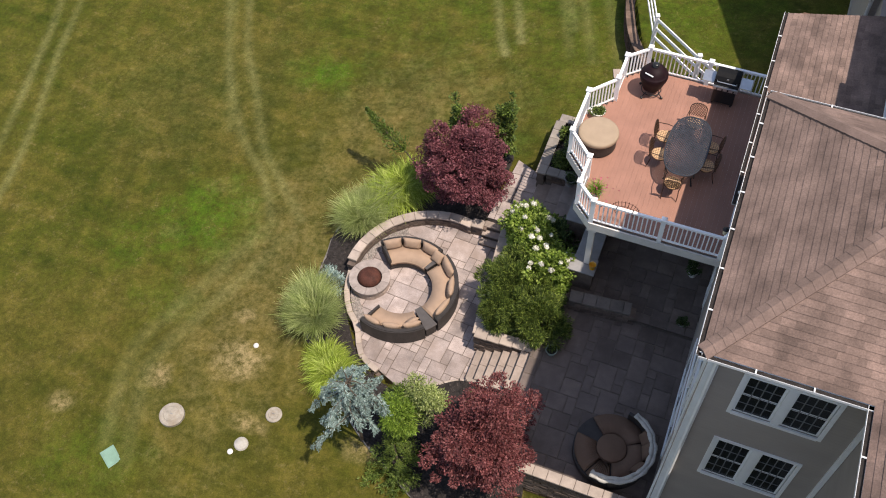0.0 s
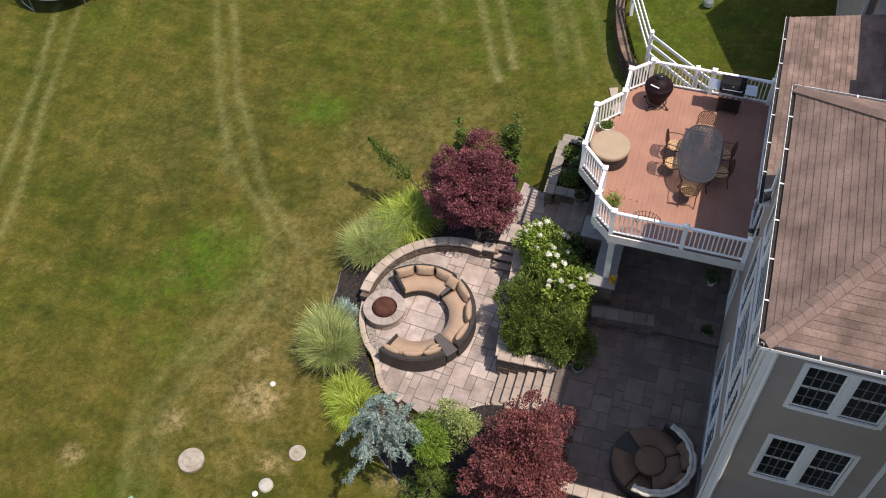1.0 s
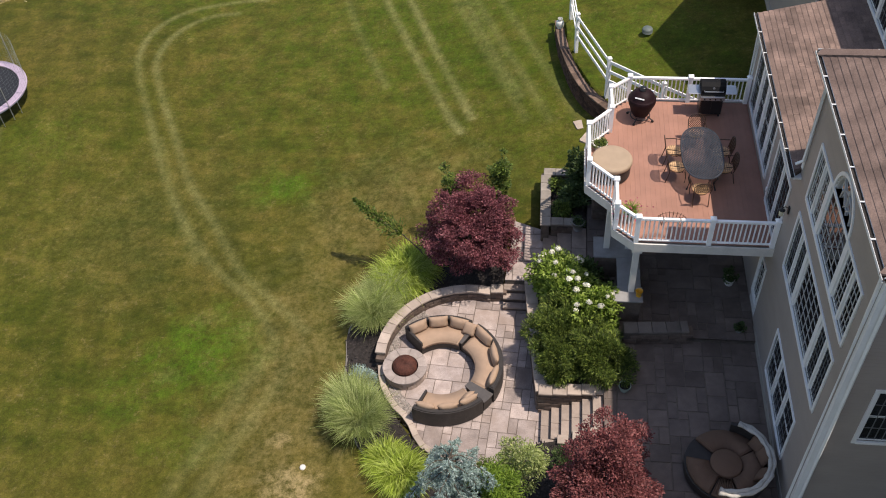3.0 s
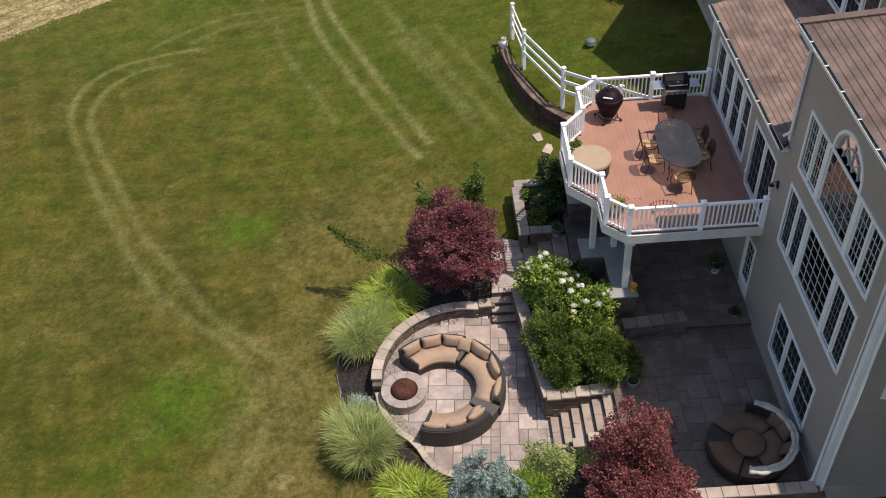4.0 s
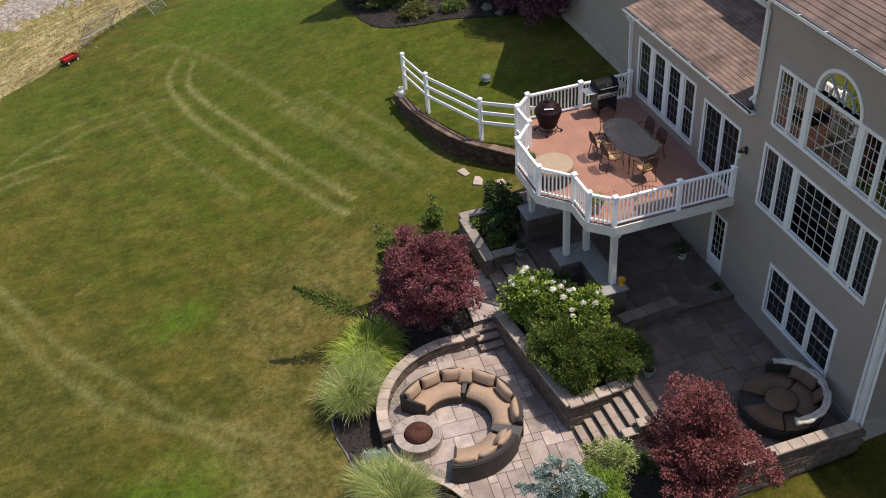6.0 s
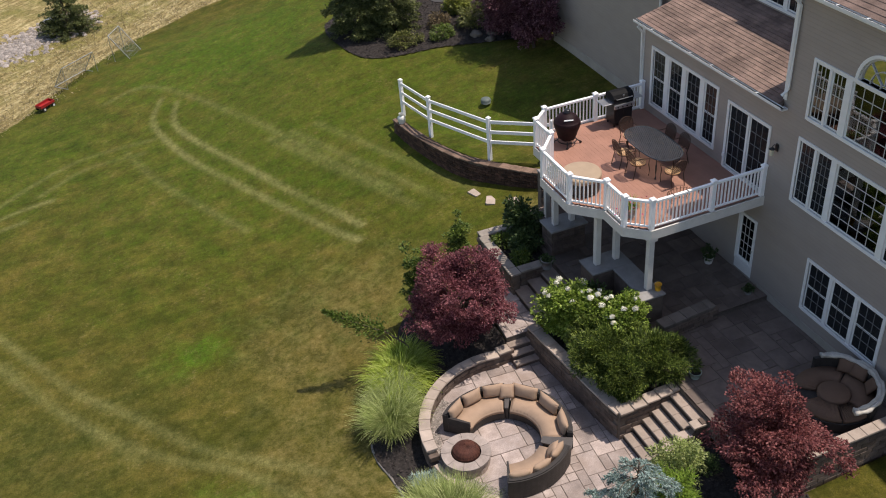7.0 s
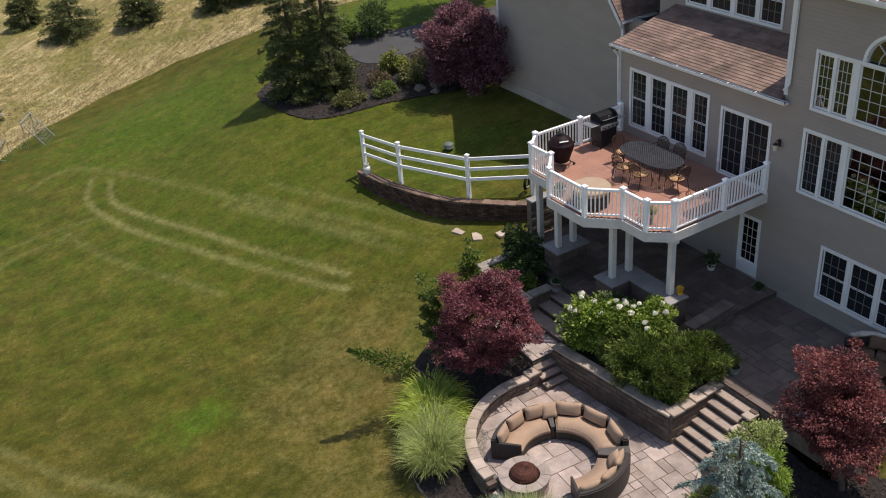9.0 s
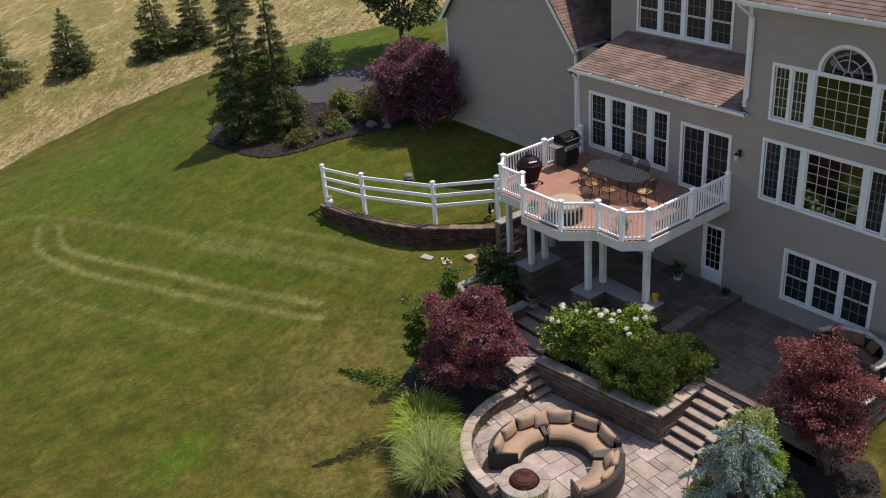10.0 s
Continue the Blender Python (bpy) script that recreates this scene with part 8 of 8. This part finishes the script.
def curtains(name, y0, y1, z0, z1, x, seed, label):
    bm = bmesh.new()
    n = int((y1 - y0) / 0.03)
    a = [bm.verts.new((x + 0.03 * math.sin(i * 1.3 + seed), y0 + (y1 - y0) * i / n, z0)) for i in range(n + 1)]
    b = [bm.verts.new((x + 0.025 * math.sin(i * 1.3 + seed), y0 + (y1 - y0) * i / n, z1)) for i in range(n + 1)]
    for i in range(n):
        bm.faces.new((a[i], a[i + 1], b[i + 1], b[i]))
    bmesh.ops.solidify(bm, geom=bm.faces[:], thickness=0.006)
    solo(name, bm, M["curtain"], label, "curtain")


for k, (y0, y1) in enumerate(((13.12, 13.34), (13.46, 13.78), (13.95, 14.12), (9.86, 10.02), (10.35, 10.62), (10.92, 11.04))):
    curtains("curtain", y0, y1, 7.42, 8.88, 0.30, k, "pale cream curtain hanging inside an upper window")


# ---- lawn things ----
def lid(at, r, h, label):
    t = thing("concrete_lid", at, label, "access lid", "lids in the lawn")
    bm = bmesh.new()
    lathe(bm, [(0, -0.1), (r, -0.1), (r, h), (r * 0.95, h + 0.015), (r * 0.9, h + 0.02), (0, h + 0.02)], 30)
    part("ring", bm, M["concrete"], t)
    bm = bmesh.new()
    lathe(bm, [(0, h + 0.022), (r * 0.62, h + 0.022), (r * 0.64, h + 0.03), (r * 0.6, h + 0.045), (0, h + 0.05)], 26)
    c = part("cover", bm, M["concrete"], t)
    bm = bmesh.new()
    pipe(bm, [(-0.05, 0, h + 0.045), (-0.04, 0, h + 0.08), (0.04, 0, h + 0.08), (0.05, 0, h + 0.045)], 0.008, 5)
    part("lifting_loop", bm, M["galv"], c)


lid((-13.86, 7.55, lz(-13.9, 7.5)), 0.38, 0.10, "round weathered concrete tank lid set in the lawn")
lid((-10.98, 8.64, lz(-11, 8.6)), 0.25, 0.05, "small round weathered concrete lid in the lawn")


def white_cap(at, r, label):
    bm = bmesh.new()
    lathe(bm, [(0, -0.05), (r, -0.05), (r, r * 0.35), (r * 0.85, r * 0.5), (0, r * 0.58)], 20, at)
    solo("vent_cap", bm, M["weathered"] if r > 0.1 else M["cream"], label, "vent cap", "caps in the lawn", smooth=True)


white_cap((-11.46, 7.47, lz(-11.5, 7.5)), 0.21, "round pale cap in the lawn")
white_cap((-11.66, 7.15, lz(-11.7, 7.1)), 0.085, "small white pipe cap in the lawn")
white_cap((-12.63, 10.58, lz(-12.6, 10.6)), 0.085, "small white pipe cap in the lawn")


def green_box():
    g = thing("valve_box", (-14.95, 5.8, lz(-15, 5.8)), "rectangular green plastic valve box lid in the lawn", "valve box")
    m = Matrix.Rotation(radians(58), 4, "Z") @ Matrix.Rotation(0, 4, "X")
    part("rim", boxed(-0.22, 0.22, -0.30, 0.30, -0.1, 0.02, bevel=0.01, m=m), M["green_plastic"], g)
    part("cover", boxed(-0.19, 0.19, -0.27, 0.27, 0.022, 0.035, bevel=0.006, m=m), M["green_plastic"], g)


green_box()


def stepping(at, w, d, turn, seed):
    r = random.Random(seed)
    bm = bmesh.new()
    prism(bm, [(w * x * r.uniform(0.88, 1.06), d * y * r.uniform(0.9, 1.05)) for x, y in ((1, -0.9), (1, 0.8), (0.85, 1), (-0.9, 1), (-1, 0.9), (-1, -0.85), (-0.8, -1), (0.9, -1))], -0.05, 0.03)
    bmesh.ops.transform(bm, matrix=Matrix.Translation(at) @ Matrix.Rotation(turn, 4, "Z"), verts=bm.verts)
    solo("stepping_stone", bm, M["cap"], "flat tan stepping stone lying in the lawn", "stone", "stepping stones below the wall")


stepping((-4.98, 24.5, lz(-5, 24.5)), 0.17, 0.24, 0.4, 1)
stepping((-4.72, 23.73, lz(-4.7, 23.7)), 0.17, 0.27, -0.5, 2)
stepping((-4.1, 23.1, lz(-4.1, 23.1) + 0.05), 0.16, 0.18, 0.0, 3)


def gas_bottle():
    g = thing("gas_bottle", (-5.80, 29.75, 1.62), "white steel gas bottle on the end of the wall", "gas bottle")
    bm = bmesh.new()
    lathe(bm, [(0, 0.03), (0.12, 0.03), (0.155, 0.08), (0.16, 0.2), (0.15, 0.28), (0.08, 0.33), (0, 0.335)], 22)
    smooth(part("body", bm, M["tin"], g))
    bm = bmesh.new()
    lathe(bm, [(0.09, 0.32), (0.095, 0.43), (0.085, 0.43), (0.08, 0.33)], 18)
    part("collar", bm, M["tin"], g)
    bm = bmesh.new()
    tube(bm, (0, 0, 0.33), (0, 0, 0.4), 0.02)
    part("valve", bm, M["galv"], g)
    bm = bmesh.new()
    lathe(bm, [(0.11, 0.0), (0.12, 0.0), (0.12, 0.04), (0.11, 0.04)], 18)
    part("foot_ring", bm, M["tin"], g)


gas_bottle()


def tree_drum():
    bm = bmesh.new()
    lathe(bm, [(0, -0.02), (0.20, -0.02), (0.21, 0.1), (0.17, 0.16), (0.0, 0.17)], 20, (-2.45, 29.0, 2.0))
    solo("well_cap", bm, M["wellcap"], "low round grey-green well cap in the grass", "well cap", smooth=True)


tree_drum()


def coiled_hose():
    bm = bmesh.new()
    for k in range(3):
        pipe(bm, [((0.22 + 0.02 * k) * math.cos(a), 0.03 * k, 0.24 + (0.22 + 0.02 * k) * math.sin(a)) for a in np.linspace(0, 2 * math.pi, 21)], 0.02, 5)
    bmesh.ops.transform(bm, matrix=Matrix.Translation((-2.32, 23.9, 2.02)) @ Matrix.Rotation(0.6, 4, "Z"), verts=bm.verts)
    solo("hose_reel", bm, M["black"], "coil of black hose standing by the fence", "hose")


coiled_hose()


def trampoline():
    x, y = -30.9, 28.0
    z = lz(x, y)
    t = thing("trampoline", (x, y, z), "round trampoline with a black mat and lilac pad on steel legs", "trampoline")
    R, H = 2.25, 0.85
    bm = bmesh.new()
    lathe(bm, [(0, H - 0.01), (R - 0.3, H - 0.01), (R - 0.3, H - 0.02), (0, H - 0.02)], 48)
    part("mat", bm, M["mat"], t, "black jumping mat")
    for i in range(8):
        bm = bmesh.new()
        arc_block(bm, (0, 0), R - 0.30, R + 0.04, i * 45 + 0.3, i * 45 + 44.7, H, H + 0.04, 6)
        bmesh.ops.recalc_face_normals(bm, faces=bm.faces)
        part("pad", bm, M["pink_pad"], t, "lilac vinyl pad")
    bm = bmesh.new()
    pipe(bm, [(R * math.cos(a), R * math.sin(a), H - 0.04) for a in np.linspace(0, 2 * math.pi, 49)], 0.025, 6)
    part("frame_ring", bm, M["galv"], t)
    for i in range(4):
        a = math.pi / 4 + i * math.pi / 2 + 0.35
        b, c = a - 0.22, a + 0.22
        bm = bmesh.new()
        pipe(bm, [(R * math.cos(b), R * math.sin(b), H - 0.04), (R * math.cos(b), R * math.sin(b), 0.03), (R * math.cos(c), R * math.sin(c), 0.03), (R * math.cos(c), R * math.sin(c), H - 0.04)], 0.022, 6)
        part("leg", bm, M["galv"], t)
        bm = bmesh.new()
        pipe(bm, [((R + 0.05) * math.cos(a), (R + 0.05) * math.sin(a), 0.2), ((R + 0.05) * math.cos(a), (R + 0.05) * math.sin(a), H + 1.8)], 0.02, 6)
        part("net_pole", bm, M["galv"], t)
    bm = bmesh.new()
    for k in range(60):
        a = 2 * math.pi * k / 60
        pipe(bm, [((R - 0.02) * math.cos(a), (R - 0.02) * math.sin(a), H + 0.05), ((R + 0.02) * math.cos(a), (R + 0.02) * math.sin(a), H + 1.78)], 0.003, 3)
    for h in np.arange(0.1, 1.8, 0.14):
        pipe(bm, [(R * math.cos(a), R * math.sin(a), H + h) for a in np.linspace(0, 2 * math.pi, 41)], 0.003, 3)
    part("safety_net", bm, M["net"], t, "thin grey safety net")


trampoline()


def goal(at, w, d, h, turn, label):
    """A small ball goal: bent tube frame with a cord net."""
    g = thing("ball_goal", at, label, "goal", "goals at the field edge")
    g.rotation_euler = (0, 0, turn)
    bm = bmesh.new()
    pipe(bm, [(-w / 2, d, 0.02), (-w / 2, 0, 0.02), (-w / 2, 0, h), (w / 2, 0, h), (w / 2, 0, 0.02), (w / 2, d, 0.02), (-w / 2, d, 0.02)], 0.022, 5)
    part("frame", bm, M["galv"], g)
    bm = bmesh.new()
    for s in (-1, 1):
        pipe(bm, [(s * w / 2, 0, h), (s * w / 2, d, 0.02)], 0.02, 5)
    part("brace", bm, M["galv"], g)
    bm = bmesh.new()
    n = 16
    for i in range(n + 1):
        x = -w / 2 + w * i / n
        pipe(bm, [(x, 0, h), (x, d * 0.5, h * 0.42), (x, d, 0.03)], 0.006, 3)
    for i in range(1, 10):
        f = i / 10
        pipe(bm, [(-w / 2, d * f, h * (1 - f) * 0.94), (w / 2, d * f, h * (1 - f) * 0.94)], 0.006, 3)
    part("net", bm, M["net"], g, "grey cord net")


goal((-17.4, 48.3, lz(-17.4, 48.3)), 2.2, 1.0, 1.2, radians(40), "small tube-framed ball goal with a grey net")
goal((-15.2, 50.3, lz(-15.2, 50.3)), 1.4, 1.0, 1.5, radians(-120), "narrow tube-framed ball rebounder with a grey net")


def wagon():
    g = thing("toy_wagon", (-19.5, 46.5, lz(-19.5, 46.5)), "small red pull-along wagon with white wheels", "wagon")
    g.rotation_euler = (0, 0, radians(40))
    bm = bmesh.new()
    for d in ((-0.45, 0.45, -0.22, 0.22, 0.2, 0.22), (-0.45, 0.45, -0.22, -0.20, 0.22, 0.34), (-0.45, 0.45, 0.20, 0.22, 0.22, 0.34), (-0.45, -0.43, -0.20, 0.20, 0.22, 0.34), (0.43, 0.45, -0.20, 0.20, 0.22, 0.34)):
        box(bm, *d)
    part("tray", bm, M["red"], g)
    for x in (-0.3, 0.3):
        for s in (-1, 1):
            bm = bmesh.new()
            tube(bm, (x, s * 0.23, 0.11), (x, s * 0.28, 0.11), 0.11, 0.11, 14)
            w = part("wheel", bm, M["black"], g)
            bm = bmesh.new()
            tube(bm, (x, s * 0.281, 0.11), (x, s * 0.29, 0.11), 0.06, 0.06, 12)
            part("hub", bm, M["tin"], w)
    bm = bmesh.new()
    pipe(bm, [(0.45, 0, 0.2), (0.9, 0.05, 0.1), (1.0, 0.05, 0.1)], 0.012, 5)
    part("handle", bm, M["black"], g)


wagon()

# ---- far bed, driveway and field ----
conifer("blue_spruce_tall", (-4.2, 39.6, lz(-4.2, 39.6)), "tall dark green spruce in the mulched bed", M["l_spruce"], 111, 8.4, 1.75, 36, 14, 0.13, 120, 0.03, 0.28, 0.85, tip_lean=(0.0, 0.0))
conifer("blue_spruce_tall", (-2.95, 38.5, lz(-2.95, 38.5)), "slimmer second spruce close to the tall one", M["l_spruce"], 112, 7.2, 1.4, 32, 12, 0.13, 110, 0.03, 0.28, 0.85)
FIELD = "young spruces in the stubble field"
for x, y, h, r, s in ((-9.0, 66.0, 4.6, 2.2, 113), (-5.0, 63.2, 4.3, 1.75, 114), (-0.3, 59.8, 4.8, 1.8, 115), (-17.5, 56.8, 4.4, 1.75, 116), (1.8, 58.6, 4.6, 1.5, 117), (6.5, 62.0, 4.2, 1.4, 118), (-11.0, 72.0, 4.4, 1.5, 119)):
    conifer("field_spruce", (x, y, lz(x, y)), "dark green young spruce standing in the field", M["l_spruce"], s, h, r, 24, 14, 0.14, 84, 0.02, 0.2, 0.85, FIELD)
tree("purple_plum", (1.35, 33.75, lz(1.35, 33.75)), "broad dark purple plum tree beside the garage wall", "tree", M["l_plum"], 121, 4.6, (1.75, 1.75, 1.65), 1.75, 520, 100, 0.33, 0.10, 0.5, 0.09, 0.25, 7, 0.16, 0.42)
tree("purple_plum", (1.1, 31.75, lz(1.1, 31.75)), "smaller dark purple plum tree in the shade of the gable", "tree", M["l_plum"], 120, 3.6, (0.8, 1.25, 1.5), 1.95, 260, 74, 0.32, 0.115, 0.5, 0.07, 0.25, 6, 0.25, 0.4)
tree("round_tree", (6.5, 41.6, lz(6.5, 41.6)), "dark-leaved round tree beyond the driveway", "tree", M["l_dark"], 122, 6.0, (2.5, 2.5, 2.1), 3.55, 150, 50, 0.5, 0.22, 0.6, 0.12, 0.3, 7, 0.3, 0.35)
low_bush("far_shrub", (1.75, 42.6, lz(1.75, 42.6)), "dark green upright shrub beside the driveway", M["l_dark"], 123, (0.85, 0.75, 0.95), 90, 46, 0.17, 0.3, 0.26)
low_bush("far_shrub", (0.2, 43.6, lz(0.2, 43.6)), "low dark green shrub behind the spruce", M["l_green"], 124, (0.9, 0.7, 0.6), 50, 40, 0.18, 0.45, 0.28)
low_bush("far_shrub", (0.1, 37.9, lz(0.1, 37.9)), "rounded yellow-green shrub in the mulched bed", M["l_gold"], 125, (0.52, 0.48, 0.45), 46, 46, 0.14, 0.5, 0.22)
low_bush("far_shrub", (-1.1, 37.2, lz(-1.1, 37.2)), "low reddish-brown shrub in the mulched bed", M["l_brown"], 126, (0.5, 0.42, 0.26), 34, 40, 0.11, 0.5, 0.18)
low_bush("far_shrub", (0.3, 36.0, lz(0.3, 36.0)), "spreading yellow-green juniper in the mulched bed", M["l_olive"], 127, (1.0, 0.75, 0.42), 60, 46, 0.14, 0.4, 0.22)
low_bush("far_shrub", (-1.5, 36.0, lz(-1.5, 36.0)), "low olive shrub in the mulched bed", M["l_green"], 128, (0.55, 0.45, 0.28), 30, 40, 0.12, 0.45, 0.18)
low_bush("far_shrub", (-3.2, 36.5, lz(-3.2, 36.5)), "low yellow-green shrub under the spruce", M["l_olive"], 129, (0.7, 0.5, 0.32), 40, 40, 0.12, 0.45, 0.2)
low_bush("far_shrub", (1.4, 37.2, lz(1.4, 37.2)), "brown-tinged shrub in the mulched bed", M["l_brown"], 130, (0.5, 0.5, 0.4), 30, 40, 0.12, 0.45, 0.2)


def boulder(at, s, seed, mat="rock", label="grey boulder at the edge of the mulched bed"):
    bm = bmesh.new()
    bmesh.ops.create_icosphere(bm, subdivisions=3, radius=1.0)
    r = random.Random(seed)
    o = Vector((r.uniform(0, 50), r.uniform(0, 50), r.uniform(0, 50)))
    for v in bm.verts:
        k = 1 + 0.35 * noise.noise(v.co * 1.3 + o) + 0.12 * noise.noise(v.co * 3.5 + o)
        v.co = Vector((v.co.x * s[0] * k, v.co.y * s[1] * k, max(v.co.z * s[2] * k, -s[2] * 0.4)))
    bmesh.ops.transform(bm, matrix=Matrix.Translation(Vector(at) + Vector((0, 0, s[2] * 0.3))) @ Matrix.Rotation(r.uniform(0, 6), 4, "Z"), verts=bm.verts)
    solo("boulder", bm, M[mat], label, "rock", "boulders in the far bed", smooth=True)


for x, y, sx, sy, sz, k in ((-0.2, 34.9, 0.45, 0.35, 0.22, 1), (0.5, 34.5, 0.5, 0.4, 0.25, 2), (0.1, 34.0, 0.35, 0.3, 0.18, 3), (1.0, 34.9, 0.4, 0.35, 0.28, 4), (-1.45, 40.3, 0.6, 0.4, 0.3, 5), (1.3, 34.0, 0.35, 0.3, 0.2, 6)):
    boulder((x, y, lz(x, y)), (sx * 0.72, sy * 0.72, sz * 0.8), k)


def gravel_strip():
    """Pale stones of a dry ditch across the field."""
    r = np.random.default_rng(5)
    n = 2600
    u = r.uniform(0, 1, n)
    x = -32 + 15.5 * u + r.normal(0, 0.5, n)
    y = 50.0 + 8.6 * u + r.normal(0, 0.9, n)
    z = np.array([lz(a, b) for a, b in zip(x, y)])
    base = np.array([(-1, -1, -.6), (1, -1, -.6), (1, 1, -.6), (-1, 1, -.6), (-.6, -.6, .6), (.6, -.6, .6), (.6, .6, .6), (-.6, .6, .6)])
    s = r.uniform(0.06, 0.2, n)[:, None, None]
    v = base[None] * s * r.uniform(0.7, 1.3, (n, 8, 3)) * np.array([1, 0.8, 0.6]) + np.stack([x, y, z + 0.03], 1)[:, None, :]
    f = np.array([(4, 5, 6, 7), (0, 1, 5, 4), (1, 2, 6, 5), (2, 3, 7, 6), (3, 0, 4, 7)])
    me = raw_mesh("ditch_stones", v.reshape(-1, 3), (f[None] + 8 * np.arange(n)[:, None, None]).reshape(-1, 4))
    me.materials.append(M["gravel"])
    tagged(new("ditch_stones", me), "pale loose stones in a field ditch", "gravel", kind="stuff")


gravel_strip()


def pea_gravel():
    """A strip of small stones between the curved wall and the flagstones."""
    r = np.random.default_rng(6)
    n = 2200
    a = np.radians(r.uniform(128, 236, n))
    d = r.uniform(2.22, 2.50, n)
    p = np.stack([RING[0] + d * np.cos(a), RING[1] + d * np.sin(a), np.full(n, 0.008)], 1)
    base = np.array([(-1, -1, -.6), (1, -1, -.6), (1, 1, -.6), (-1, 1, -.6), (-.6, -.6, .6), (.6, -.6, .6), (.6, .6, .6), (-.6, .6, .6)])
    s = r.uniform(0.010, 0.024, n)[:, None, None]
    v = base[None] * s * r.uniform(0.7, 1.3, (n, 8, 3)) + p[:, None, :]
    f = np.array([(4, 5, 6, 7), (0, 1, 5, 4), (1, 2, 6, 5), (2, 3, 7, 6), (3, 0, 4, 7)])
    me = raw_mesh("pea_gravel", v.reshape(-1, 3), (f[None] + 8 * np.arange(n)[:, None, None]).reshape(-1, 4))
    me.materials.append(M["gravel"])
    tagged(new("pea_gravel", me), "strip of small mixed gravel inside the curved wall", "gravel", kind="stuff")


pea_gravel()


def ditch_pipe():
    p = thing("culvert_marker", (-18.3, 58.2, lz(-18.3, 58.2)), "grey drum with a pale lid standing in the ditch", "drum")
    bm = bmesh.new()
    lathe(bm, [(0, 0), (0.5, 0), (0.55, 0.45), (0.0, 0.45)], 20)
    part("drum", bm, M["slate"], p)
    bm = bmesh.new()
    lathe(bm, [(0.0, 0.452), (0.56, 0.452), (0.56, 0.52), (0.0, 0.54)], 20)
    part("lid", bm, M["galv"], p, "pale metal lid")


ditch_pipe()


def wild_grass():
    """Rough straw-coloured grass along the field's edge."""
    r = np.random.default_rng(9)
    rim = [(-42, 31), (-27.8, 41.8), (-25.3, 43.5), (-21.0, 46.0), (-17.8, 49.1), (-14.1, 52.8), (-10.3, 54.6), (-5.8, 54.4), (-2.3, 52.4), (3.0, 49.6), (9.4, 46.0)]
    pts = along([(*p, 0) for p in rim], 0.25)
    n = 9000
    k = r.integers(0, len(pts), n)
    d = r.uniform(0.0, 1.0, n) ** 1.4 * 14
    x = np.array([pts[i].x for i in k]) + r.normal(0, 0.6, n) + d * 0.15
    y = np.array([pts[i].y for i in k]) + d
    z = np.array([lz(a, b) for a, b in zip(x, y)])
    base = np.stack([x, y, z], 1)
    pos = np.repeat(base, 4, 0) + r.normal(0, 0.12, (n * 4, 3)) * np.array([1, 1, 0])
    way = np.stack([r.normal(0, 0.6, n * 4), r.normal(0, 0.6, n * 4), np.full(n * 4, 0.5)], 1)
    me = leaf_mesh("stubble", pos, way, r.uniform(0.06, 0.2, n * 4), 0.22, r)
    me.materials.append(M["straw_blade"])
    tagged(new("stubble", me), "loose straw stubble at the edge of the field", "stubble", kind="stuff")


M["straw_blade"] = leafy("straw_blade", (0.36, 0.285, 0.15), 0.35, 0.3, tip=(0.58, 0.49, 0.31))
wild_grass()
